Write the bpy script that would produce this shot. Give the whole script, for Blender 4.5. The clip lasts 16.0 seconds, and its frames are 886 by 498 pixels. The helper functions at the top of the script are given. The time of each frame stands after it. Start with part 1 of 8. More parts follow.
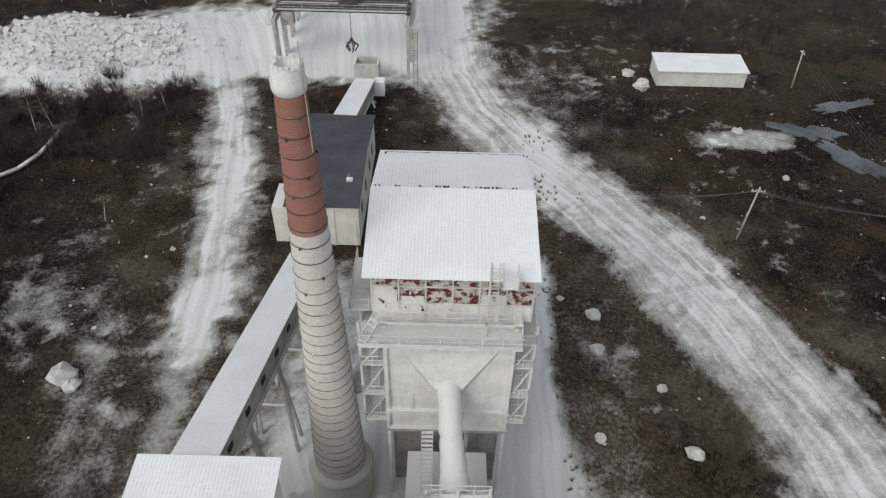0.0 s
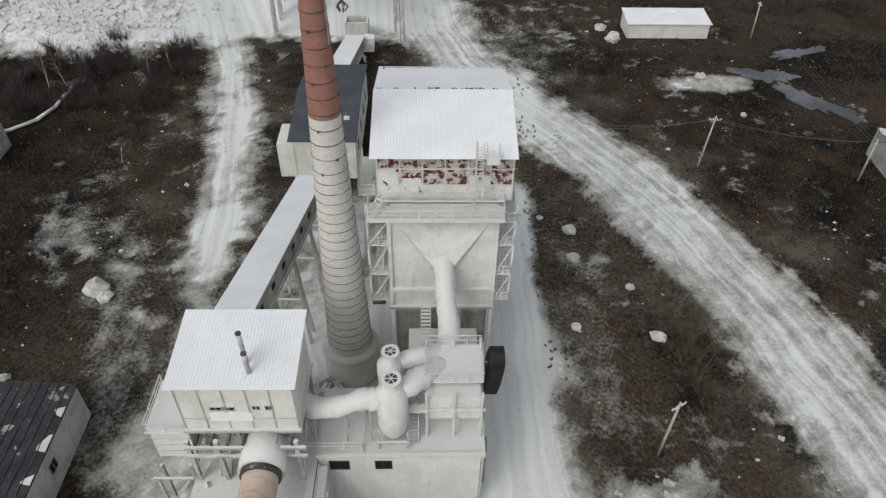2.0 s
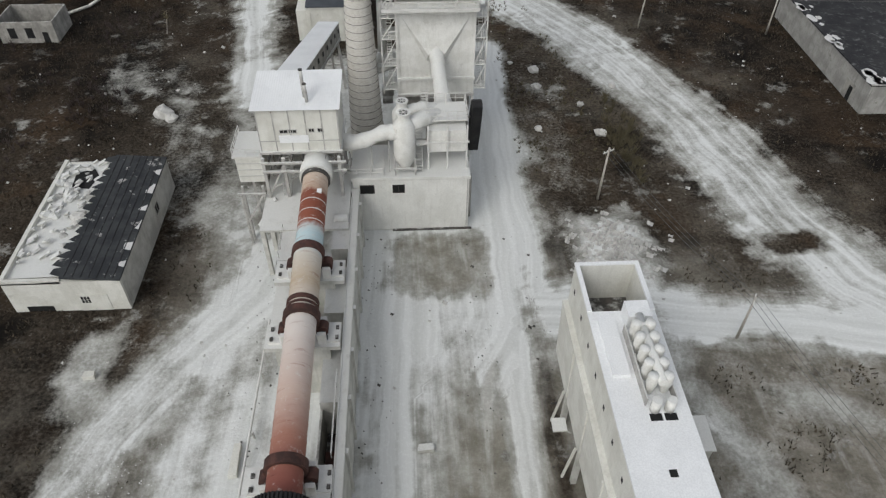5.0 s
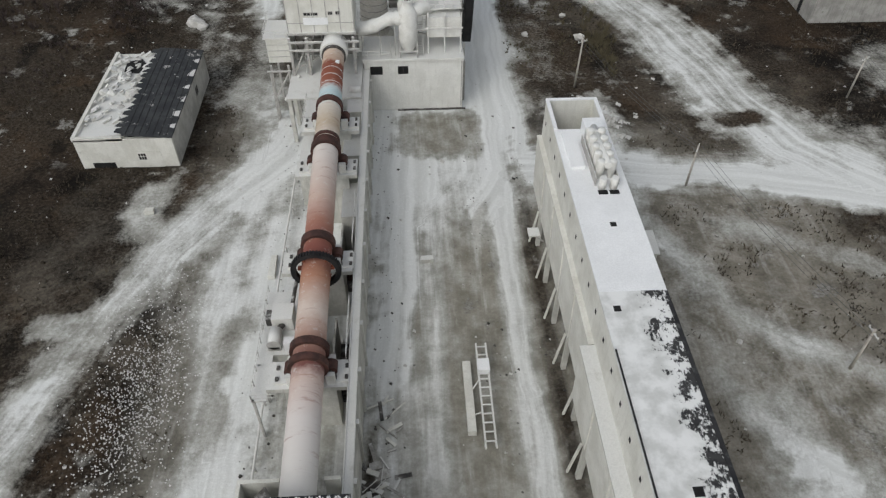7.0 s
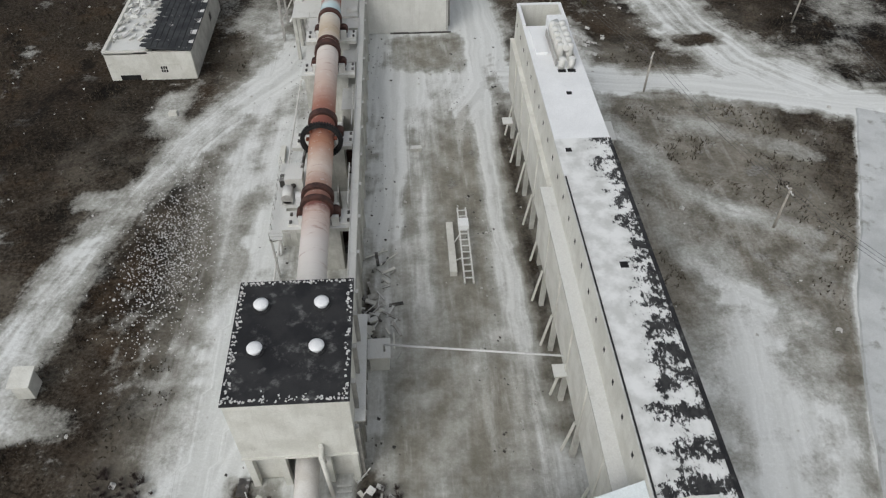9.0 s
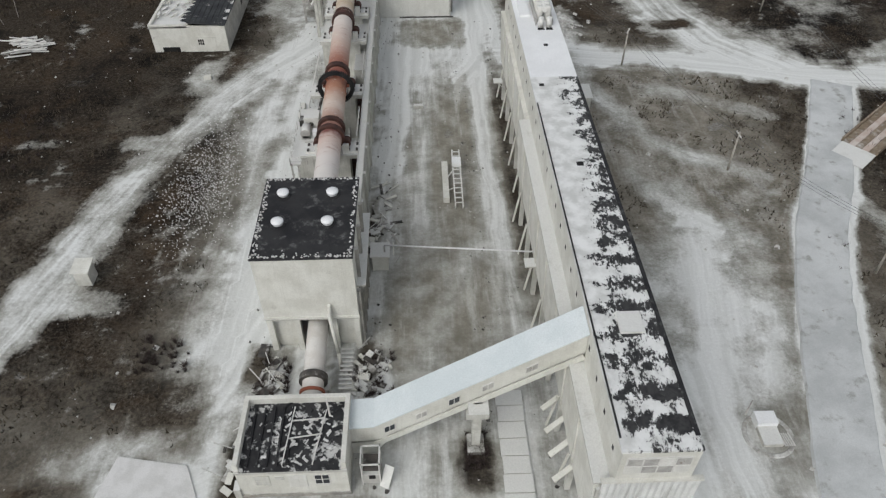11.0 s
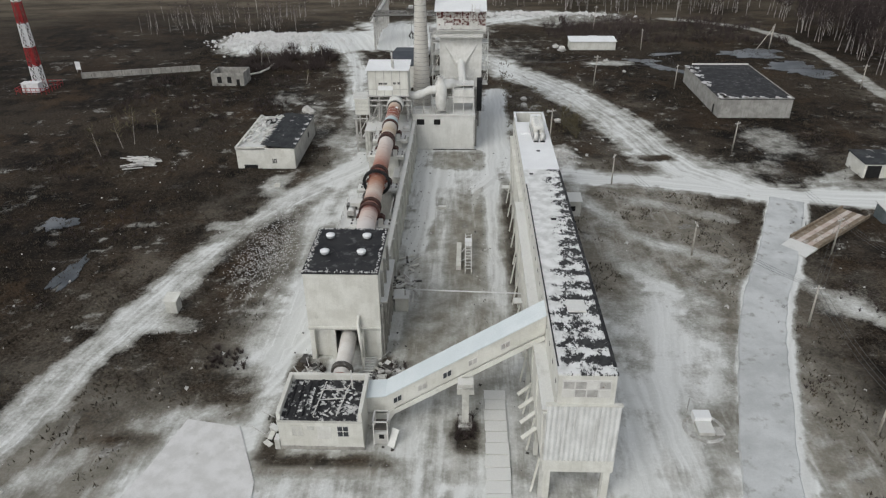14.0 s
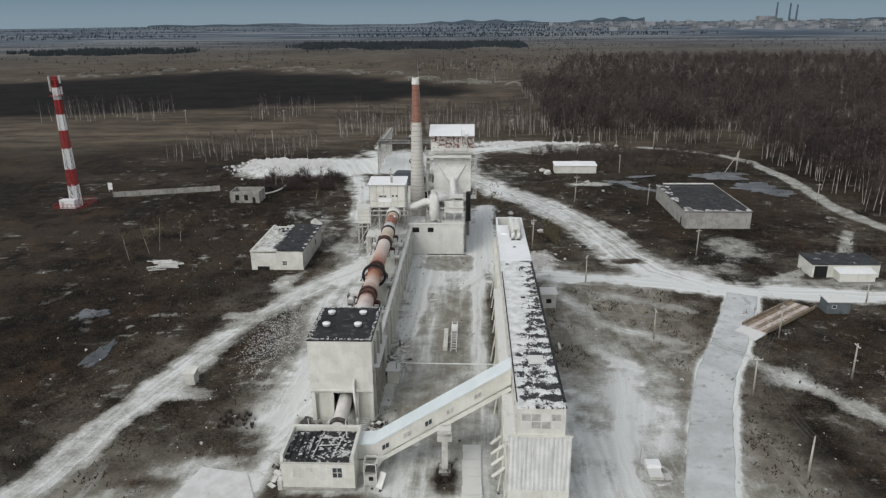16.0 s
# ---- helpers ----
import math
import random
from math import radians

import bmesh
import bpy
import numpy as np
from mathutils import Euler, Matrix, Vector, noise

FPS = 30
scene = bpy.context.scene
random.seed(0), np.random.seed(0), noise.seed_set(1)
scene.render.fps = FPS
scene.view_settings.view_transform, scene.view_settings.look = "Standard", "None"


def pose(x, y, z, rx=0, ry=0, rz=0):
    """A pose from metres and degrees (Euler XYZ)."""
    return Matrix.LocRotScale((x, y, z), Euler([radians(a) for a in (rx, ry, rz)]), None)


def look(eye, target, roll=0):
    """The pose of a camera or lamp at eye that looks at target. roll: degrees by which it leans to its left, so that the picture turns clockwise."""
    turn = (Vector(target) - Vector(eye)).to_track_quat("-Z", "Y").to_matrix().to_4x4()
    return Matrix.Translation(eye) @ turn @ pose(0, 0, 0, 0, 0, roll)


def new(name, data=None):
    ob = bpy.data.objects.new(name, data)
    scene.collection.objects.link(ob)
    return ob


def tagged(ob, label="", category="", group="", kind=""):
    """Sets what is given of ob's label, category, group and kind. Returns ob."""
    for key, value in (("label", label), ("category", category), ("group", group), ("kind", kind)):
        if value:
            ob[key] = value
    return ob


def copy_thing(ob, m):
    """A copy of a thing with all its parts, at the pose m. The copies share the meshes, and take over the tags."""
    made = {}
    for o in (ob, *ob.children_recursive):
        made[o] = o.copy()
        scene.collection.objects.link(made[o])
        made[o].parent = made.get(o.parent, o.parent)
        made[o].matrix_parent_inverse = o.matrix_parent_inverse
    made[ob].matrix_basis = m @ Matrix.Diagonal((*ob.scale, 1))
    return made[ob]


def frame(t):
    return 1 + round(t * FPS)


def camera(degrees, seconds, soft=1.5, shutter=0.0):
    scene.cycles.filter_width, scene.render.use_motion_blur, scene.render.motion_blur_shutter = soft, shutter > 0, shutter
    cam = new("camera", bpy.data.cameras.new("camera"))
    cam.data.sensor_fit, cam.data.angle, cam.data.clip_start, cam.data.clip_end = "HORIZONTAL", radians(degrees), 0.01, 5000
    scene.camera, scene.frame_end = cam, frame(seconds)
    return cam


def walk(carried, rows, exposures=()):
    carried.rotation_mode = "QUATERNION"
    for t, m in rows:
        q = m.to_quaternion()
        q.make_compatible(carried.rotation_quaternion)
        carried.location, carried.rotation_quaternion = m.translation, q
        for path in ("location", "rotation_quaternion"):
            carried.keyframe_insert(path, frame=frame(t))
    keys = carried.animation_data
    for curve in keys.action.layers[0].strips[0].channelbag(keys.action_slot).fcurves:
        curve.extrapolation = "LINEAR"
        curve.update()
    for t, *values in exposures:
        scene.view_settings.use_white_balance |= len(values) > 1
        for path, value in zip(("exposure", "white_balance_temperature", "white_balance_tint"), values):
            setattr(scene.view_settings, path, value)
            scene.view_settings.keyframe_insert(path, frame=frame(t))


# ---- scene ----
cam = camera(64.8, 16.0, soft=1.3)
METRES, EYE, TILT, LEAN, TURN = 153.08, 61.1, 0.0, 0.0, 0.0
ROWS = [
    (0.0, 0.0, 0.0, 0.0, 0.96, -41.18, -1.1),
    (0.5, -0.0004, -0.0137, 0.0001, 0.57, -41.35, -0.99),
    (1.0, -0.0009, -0.0327, -0.0005, 0.11, -41.54, -0.92),
    (1.5, -0.0022, -0.0563, -0.0004, -0.35, -41.79, -0.86),
    (2.0, -0.004, -0.0841, -0.0004, -0.84, -42.07, -0.8),
    (2.5, -0.006, -0.1159, -0.0007, -1.34, -42.38, -0.73),
    (3.0, -0.0084, -0.1509, -0.001, -1.92, -42.66, -0.67),
    (3.5, -0.0112, -0.1881, -0.0015, -2.45, -43.0, -0.6),
    (4.0, -0.0139, -0.2269, -0.0024, -3.0, -43.34, -0.54),
    (6.5, -0.0236, -0.4184, -0.0062, -2.79, -45.09, -0.22),
    (7.0, -0.0241, -0.452, -0.0076, -2.99, -45.39, -0.3),
    (7.5, -0.0249, -0.4838, -0.008, -3.33, -45.72, -0.36),
    (8.0, -0.0254, -0.5132, -0.0079, -3.16, -46.05, -0.32),
    (8.5, -0.0247, -0.5433, -0.0089, -3.41, -46.16, -0.33),
    (9.0, -0.0236, -0.5741, -0.0085, -3.52, -46.33, -0.33),
    (9.5, -0.022, -0.6048, -0.009, -3.63, -46.43, -0.3),
    (10.0, -0.0198, -0.6348, -0.009, -3.27, -46.16, -0.24),
    (12.5, 0.0005, -0.7879, -0.0101, -0.42, -36.99, 0.12),
    (13.0, 0.0047, -0.8185, -0.0104, 0.17, -34.39, 0.18),
    (13.5, 0.0105, -0.8483, -0.0107, 1.27, -31.79, 0.32),
    (14.0, 0.0155, -0.8781, -0.0113, 1.91, -29.19, 0.42),
    (14.5, 0.0214, -0.9073, -0.0119, 2.31, -26.52, 0.48),
    (15.0, 0.0273, -0.9363, -0.0114, 2.35, -23.89, 0.53),
    (15.5, 0.0335, -0.9649, -0.0112, 2.35, -21.2, 0.56),
    (16.0, 0.0393, -0.9939, -0.0118, 2.28, -18.59, 0.54),
]
walk(
    cam,
    [(t, pose(0, 0, EYE, TILT, LEAN, TURN) @ pose(METRES * x, METRES * y, METRES * z, 90 + pitch, roll, yaw)) for t, x, y, z, yaw, pitch, roll in ROWS],
    exposures=[(0.0, 0.06), (4.0, 0.04), (6.5, -0.03), (10.0, 0.02), (12.5, -0.03), (15.5, 0.06), (16.0, 0.08)],
)


# ---- light: overcast sky with a weak, very soft sun ----
world = bpy.data.worlds.new("sky")
scene.world = world
world.use_nodes = True
wn, wl = world.node_tree.nodes, world.node_tree.links
wn.clear()
sky = wn.new("ShaderNodeTexSky")
sky.sky_type, sky.sun_disc = "NISHITA", False
sky.sun_elevation, sky.sun_rotation = radians(44), radians(216)
sky.air_density, sky.dust_density, sky.ozone_density = 1.0, 2.0, 1.0
sat = wn.new("ShaderNodeHueSaturation")
sat.inputs["Saturation"].default_value = 0.28
bg = wn.new("ShaderNodeBackground")
bg.inputs["Strength"].default_value = 0.15
wo = wn.new("ShaderNodeOutputWorld")
wl.new(sky.outputs["Color"], sat.inputs["Color"])
wl.new(sat.outputs["Color"], bg.inputs["Color"])
wl.new(bg.outputs["Background"], wo.inputs["Surface"])
sun = new("sun", bpy.data.lights.new("sun", "SUN"))
sun.data.energy, sun.data.angle, sun.data.color = 0.8, radians(30), (0.975, 0.98, 0.93)
sun.matrix_world = look((0, 0, 0), (0.42, 0.58, -0.70))

# ---- materials ----


def ramp(nt, fac, lo, hi):
    """A soft step from 0 at lo to 1 at hi."""
    m = nt.nodes.new("ShaderNodeMapRange")
    m.interpolation_type = "SMOOTHSTEP"
    m.inputs["From Min"].default_value, m.inputs["From Max"].default_value = lo, hi
    nt.links.new(fac, m.inputs["Value"])
    return m.outputs["Result"]


def blend(nt, fac, a, b):
    m = nt.nodes.new("ShaderNodeMix")
    m.data_type = "RGBA"
    for sock, val in ((m.inputs[0], fac), (m.inputs[6], a), (m.inputs[7], b)):
        if isinstance(val, (int, float)):
            sock.default_value = val
        elif isinstance(val, tuple):
            sock.default_value = (*val, 1)
        else:
            nt.links.new(val, sock)
    return m.outputs[2]


def calc(nt, op, a, b):
    m = nt.nodes.new("ShaderNodeMath")
    m.operation = op
    for sock, val in zip(m.inputs, (a, b)):
        if isinstance(val, (int, float)):
            sock.default_value = val
        else:
            nt.links.new(val, sock)
    return m.outputs[0]


def grain(nt, vec, scale, detail=4, rough=0.6, stretch=None):
    if stretch:
        mp = nt.nodes.new("ShaderNodeMapping")
        mp.inputs["Scale"].default_value = stretch
        nt.links.new(vec, mp.inputs["Vector"])
        vec = mp.outputs["Vector"]
    n = nt.nodes.new("ShaderNodeTexNoise")
    n.inputs["Scale"].default_value, n.inputs["Detail"].default_value, n.inputs["Roughness"].default_value = scale, detail, rough
    nt.links.new(vec, n.inputs["Vector"])
    return n.outputs["Fac"]


DUST = (0.69, 0.692, 0.665)


def surface(name, c1, c2, scale=0.5, rough=0.85, metal=0.0, bump=0.3, fine=9.0, stain=None, top=None, streak=None, vary=0.0):
    """c1 and c2 blend in patches; stain: (colour, low, high, scale) lays spots over; top: (low, high) settles lime dust on faces
    that look up; streak: (colour, amount) runs down the walls; vary: tone from piece to piece."""
    m = bpy.data.materials.new(name)
    m.use_nodes = True
    nt = m.node_tree
    bsdf = nt.nodes["Principled BSDF"]
    geo = nt.nodes.new("ShaderNodeNewGeometry")
    pos = geo.outputs["Position"]
    big, small = grain(nt, pos, scale, 5), grain(nt, pos, fine, 3)
    col = blend(nt, ramp(nt, big, 0.36, 0.64), c1, c2)
    if streak:
        run = grain(nt, pos, 1.0, 4, 0.7, (2.2, 2.2, 0.16))
        col = blend(nt, calc(nt, "MULTIPLY", ramp(nt, run, 0.48, 0.72), streak[1]), col, streak[0])
    if stain:
        spot = grain(nt, pos, stain[3], 6, 0.65)
        col = blend(nt, ramp(nt, spot, stain[1], stain[2]), col, stain[0])
    if top:
        sep = nt.nodes.new("ShaderNodeSeparateXYZ")
        nt.links.new(geo.outputs["Normal"], sep.inputs[0])
        up = calc(nt, "MULTIPLY", ramp(nt, sep.outputs[2], 0.25, 0.8), ramp(nt, grain(nt, pos, 0.7, 6, 0.7), top[0], top[1]))
        col = blend(nt, up, col, DUST)
    if vary:
        info = nt.nodes.new("ShaderNodeObjectInfo")
        tone = calc(nt, "ADD", calc(nt, "MULTIPLY", info.outputs["Random"], 2 * vary), 1 - vary)
        hsv = nt.nodes.new("ShaderNodeHueSaturation")
        nt.links.new(tone, hsv.inputs["Value"])
        nt.links.new(col, hsv.inputs["Color"])
        col = hsv.outputs["Color"]
    dim = blend(nt, ramp(nt, small, 0.25, 0.75), (0.86, 0.86, 0.86), (1.0, 1.0, 1.0))
    mul = nt.nodes.new("ShaderNodeMix")
    mul.data_type, mul.blend_type = "RGBA", "MULTIPLY"
    mul.inputs[0].default_value = 1.0
    nt.links.new(col, mul.inputs[6])
    nt.links.new(dim, mul.inputs[7])
    nt.links.new(mul.outputs[2], bsdf.inputs["Base Color"])
    bsdf.inputs["Roughness"].default_value, bsdf.inputs["Metallic"].default_value = rough, metal
    bsdf.inputs["Specular IOR Level"].default_value = 0.25
    if bump:
        bp = nt.nodes.new("ShaderNodeBump")
        bp.inputs["Strength"].default_value, bp.inputs["Distance"].default_value = bump, 0.05
        nt.links.new(small, bp.inputs["Height"])
        nt.links.new(bp.outputs["Normal"], bsdf.inputs["Normal"])
    return m


PLASTER = surface("dusty_plaster", (0.62, 0.612, 0.555), (0.725, 0.72, 0.665), 0.4, streak=((0.50, 0.485, 0.43), 0.3), stain=((0.46, 0.445, 0.40), 0.62, 0.8, 0.9))
CONCRETE = surface("dusty_concrete", (0.46, 0.455, 0.415), (0.61, 0.605, 0.562), 0.5, streak=((0.33, 0.31, 0.275), 0.4), top=(0.15, 0.5))
GREYCON = surface("grey_panel_concrete", (0.29, 0.283, 0.262), (0.41, 0.40, 0.375), 0.5, streak=((0.17, 0.165, 0.15), 0.5), stain=((0.15, 0.145, 0.13), 0.62, 0.78, 0.5))
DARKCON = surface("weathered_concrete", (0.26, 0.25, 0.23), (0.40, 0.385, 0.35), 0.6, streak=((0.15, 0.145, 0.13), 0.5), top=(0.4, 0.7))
LIMED = surface("lime_caked_steel", (0.655, 0.648, 0.606), (0.765, 0.758, 0.722), 0.6, streak=((0.52, 0.505, 0.46), 0.4), stain=((0.42, 0.395, 0.34), 0.62, 0.78, 0.7), top=(0.2, 0.5))
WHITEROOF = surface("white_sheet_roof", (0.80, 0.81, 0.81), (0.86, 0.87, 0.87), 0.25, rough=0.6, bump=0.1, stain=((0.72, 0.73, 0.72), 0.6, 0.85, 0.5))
BLUEROOF = surface("pale_blue_sheet_roof", (0.66, 0.72, 0.73), (0.74, 0.79, 0.80), 0.25, rough=0.6, bump=0.1, stain=((0.60, 0.65, 0.66), 0.6, 0.85, 0.5))
ENDWALL = surface("stained_end_sheet", (0.62, 0.625, 0.605), (0.72, 0.725, 0.705), 0.5, streak=((0.42, 0.42, 0.40), 0.9), bump=0.1)
STEEL = surface("dusty_grey_steel", (0.36, 0.35, 0.33), (0.50, 0.49, 0.46), 0.9, rough=0.7, top=(0.15, 0.45), stain=((0.16, 0.11, 0.08), 0.62, 0.75, 1.5))
PAINTED = surface("limed_railing_paint", (0.62, 0.61, 0.58), (0.70, 0.69, 0.66), 0.9, rough=0.7, bump=0)
BANDGREY = surface("limed_iron_band", (0.13, 0.12, 0.105), (0.34, 0.33, 0.30), 1.4, rough=0.8, bump=0)
DARKSTEEL = surface("dark_steel", (0.05, 0.048, 0.045), (0.10, 0.09, 0.08), 0.9, rough=0.6, top=(0.5, 0.75))
BLACK = surface("tarred_steel", (0.012, 0.012, 0.013), (0.025, 0.024, 0.024), 0.9, rough=0.7)
# near-black colour painted for the darkness inside openings that are not cut
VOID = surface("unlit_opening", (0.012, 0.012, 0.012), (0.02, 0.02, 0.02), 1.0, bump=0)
RUST = surface("rust_red_shell", (0.24, 0.075, 0.045), (0.32, 0.12, 0.07), 0.8, stain=((0.12, 0.045, 0.03), 0.55, 0.75, 1.4))
DARKRUST = surface("dark_rust_ring", (0.045, 0.025, 0.021), (0.095, 0.045, 0.036), 1.0, rough=0.7)
WHITEWASH = surface("whitewashed_wall", (0.69, 0.688, 0.645), (0.775, 0.772, 0.732), 0.4, streak=((0.55, 0.53, 0.485), 0.4), top=(0.1, 0.4))
PINKSHELL = surface("limed_pink_shell", (0.52, 0.42, 0.36), (0.62, 0.56, 0.51), 0.6, stain=((0.38, 0.22, 0.15), 0.60, 0.75, 0.8))
WHITESHELL = surface("limed_white_shell", (0.60, 0.57, 0.53), (0.66, 0.64, 0.61), 0.6, stain=((0.46, 0.34, 0.27), 0.64, 0.8, 0.8))
SHELLTONES = [(16.0, 0.56, 0.47, 0.39), (13.2, 0.44, 0.32, 0.24), (12.7, 0.20, 0.055, 0.03), (7.9, 0.25, 0.075, 0.04), (7.1, 0.50, 0.54, 0.54), (6.2, 0.44, 0.56, 0.585), (4.6, 0.48, 0.58, 0.60), (3.4, 0.57, 0.53, 0.47), (0.0, 0.45, 0.36, 0.26), (-2.4, 0.56, 0.50, 0.44),
              (-5.0, 0.62, 0.57, 0.53), (-13.0, 0.50, 0.37, 0.31), (-17.0, 0.31, 0.14, 0.10), (-21.0, 0.19, 0.055, 0.04), (-24.0, 0.38, 0.19, 0.12), (-28.0, 0.58, 0.49, 0.43), (-30.8, 0.36, 0.22, 0.17), (-33.8, 0.17, 0.06, 0.05), (-35.0, 0.52, 0.40, 0.35), (-39.0, 0.62, 0.57, 0.54), (-46.0, 0.66, 0.645, 0.61)]


def kiln_shell():
    """Limed and rusted plate whose tone changes along the drum, with heat marks round it."""
    m = bpy.data.materials.new("limed_and_rusted_shell")
    m.use_nodes = True
    nt = m.node_tree
    bsdf = nt.nodes["Principled BSDF"]
    pos = nt.nodes.new("ShaderNodeNewGeometry").outputs["Position"]
    sep = nt.nodes.new("ShaderNodeSeparateXYZ")
    nt.links.new(pos, sep.inputs[0])
    way = calc(nt, "ADD", sep.outputs[1], calc(nt, "MULTIPLY", calc(nt, "SUBTRACT", grain(nt, pos, 0.9, 6, 0.65), 0.5), 2.2))
    tone = nt.nodes.new("ShaderNodeValToRGB")
    nt.links.new(calc(nt, "DIVIDE", calc(nt, "ADD", way, 48.0), 66.0), tone.inputs[0])
    el = tone.color_ramp.elements
    while len(el) < len(SHELLTONES):
        el.new(0.5)
    for k, (y, r, gr, b) in enumerate(reversed(SHELLTONES)):
        el[k].position = (y + 48) / 66
        el[k].color = (r, gr, b, 1)
    ring = grain(nt, pos, 1.0, 5, 0.7, (0.35, 1.9, 0.35))
    col = blend(nt, calc(nt, "MULTIPLY", ramp(nt, ring, 0.55, 0.72), 0.55), tone.outputs[0], (0.24, 0.10, 0.06))
    col = blend(nt, calc(nt, "MULTIPLY", ramp(nt, grain(nt, pos, 1.3, 7, 0.72), 0.56, 0.68), 0.6), col, (0.60, 0.58, 0.54))
    nt.links.new(col, bsdf.inputs["Base Color"])
    bsdf.inputs["Roughness"].default_value = 0.8
    bp = nt.nodes.new("ShaderNodeBump")
    bp.inputs["Strength"].default_value, bp.inputs["Distance"].default_value = 0.3, 0.04
    nt.links.new(grain(nt, pos, 5.0, 4), bp.inputs["Height"])
    nt.links.new(bp.outputs["Normal"], bsdf.inputs["Normal"])
    return m


KILNSHELL = kiln_shell()
TAR = surface("tar_roofing", (0.018, 0.018, 0.02), (0.035, 0.035, 0.036), 0.35, rough=0.75, stain=((0.20, 0.20, 0.195), 0.52, 0.80, 0.9))
TARLIME = surface("lime_spattered_tar", (0.02, 0.02, 0.022), (0.045, 0.045, 0.046), 0.6, rough=0.75, stain=((0.55, 0.55, 0.53), 0.52, 0.60, 0.9))
GREYROOF = surface("slate_grey_roofing", (0.055, 0.062, 0.072), (0.075, 0.083, 0.094), 0.3, rough=0.7, bump=0.1)
TARPATCH = surface("patchy_tar_roofing", (0.03, 0.033, 0.036), (0.055, 0.058, 0.06), 0.5, stain=((0.40, 0.39, 0.37), 0.60, 0.66, 0.55))
CLADDING = surface("stained_red_cladding", (0.58, 0.55, 0.51), (0.50, 0.46, 0.42), 0.7, stain=((0.11, 0.026, 0.023), 0.46, 0.56, 1.5), streak=((0.62, 0.60, 0.57), 0.6))
WOOD = surface("weathered_timber", (0.20, 0.155, 0.11), (0.30, 0.24, 0.175), 1.2, top=(0.5, 0.8))
POLEWOOD = surface("pole_concrete", (0.40, 0.37, 0.32), (0.52, 0.49, 0.44), 1.0)
WIRE = surface("wire", (0.10, 0.10, 0.10), (0.14, 0.14, 0.14), 1.0, bump=0)
REDPAINT = surface("red_mast_paint", (0.28, 0.022, 0.025), (0.34, 0.035, 0.035), 1.0, rough=0.5)
WHITEPAINT = surface("white_mast_paint", (0.72, 0.72, 0.72), (0.80, 0.80, 0.80), 1.0, rough=0.5)
BARK = surface("birch_bark", (0.56, 0.52, 0.48), (0.28, 0.25, 0.225), 0.6, bump=0)
WOODBARK = surface("grey_birch_bark", (0.60, 0.56, 0.53), (0.26, 0.235, 0.22), 0.6, bump=0)
TWIG = surface("bare_twigs", (0.050, 0.038, 0.036), (0.088, 0.068, 0.062), 0.05, bump=0)
# bluish cast of distance haze mixed into the needle colour
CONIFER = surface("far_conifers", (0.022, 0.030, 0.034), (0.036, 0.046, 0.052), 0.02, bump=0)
BUSHTWIG = surface("bush_twigs", (0.10, 0.085, 0.050), (0.15, 0.13, 0.08), 0.5, bump=0)
ROCK = surface("lime_lumps", (0.46, 0.45, 0.42), (0.62, 0.61, 0.58), 0.8, vary=0.12)
LIMEHEAP = surface("lime_heap", (0.60, 0.595, 0.575), (0.70, 0.695, 0.68), 0.5)
# town walls greyed and blued by haze put into the colour
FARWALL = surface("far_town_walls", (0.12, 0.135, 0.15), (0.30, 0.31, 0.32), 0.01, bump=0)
GREENPAINT = surface("grey_green_paint", (0.10, 0.12, 0.125), (0.14, 0.16, 0.165), 0.8)
ROADSLAB = surface("limed_road_slab", (0.47, 0.485, 0.48), (0.60, 0.615, 0.61), 0.16, stain=((0.33, 0.33, 0.31), 0.54, 0.70, 0.45), bump=0.1)
ICE = surface("grey_pond_ice", (0.06, 0.068, 0.075), (0.15, 0.16, 0.17), 0.15, rough=0.35, bump=0.05)
GLASS = bpy.data.materials.new("window_glass")
GLASS.use_nodes = True
_b = GLASS.node_tree.nodes["Principled BSDF"]
_b.inputs["Base Color"].default_value, _b.inputs["Roughness"].default_value = (0.05, 0.055, 0.06, 1), 0.12


def brickwork(name, a, b, mortar):
    m = bpy.data.materials.new(name)
    m.use_nodes = True
    nt = m.node_tree
    bsdf = nt.nodes["Principled BSDF"]
    uv = nt.nodes.new("ShaderNodeUVMap")
    br = nt.nodes.new("ShaderNodeTexBrick")
    br.inputs["Color1"].default_value, br.inputs["Color2"].default_value, br.inputs["Mortar"].default_value = (*a, 1), (*b, 1), (*mortar, 1)
    br.inputs["Scale"].default_value, br.inputs["Mortar Size"].default_value = 1.0, 0.016
    br.inputs["Brick Width"].default_value, br.inputs["Row Height"].default_value = 0.27, 0.10
    nt.links.new(uv.outputs["UV"], br.inputs["Vector"])
    geo = nt.nodes.new("ShaderNodeNewGeometry")
    n = grain(nt, geo.outputs["Position"], 0.9, 6, 0.7)
    col = blend(nt, ramp(nt, n, 0.50, 0.80), br.outputs["Color"], mortar)
    nt.links.new(col, bsdf.inputs["Base Color"])
    bsdf.inputs["Roughness"].default_value = 0.9
    bp = nt.nodes.new("ShaderNodeBump")
    bp.inputs["Strength"].default_value, bp.inputs["Distance"].default_value = 0.5, 0.03
    nt.links.new(br.outputs["Fac"], bp.inputs["Height"])
    bp.invert = True
    nt.links.new(bp.outputs["Normal"], bsdf.inputs["Normal"])
    return m


REDBRICK = brickwork("red_chimney_brick", (0.20, 0.060, 0.040), (0.29, 0.10, 0.065), (0.34, 0.22, 0.175))
PALEBRICK = brickwork("limed_chimney_brick", (0.46, 0.425, 0.37), (0.62, 0.595, 0.54), (0.64, 0.625, 0.58))


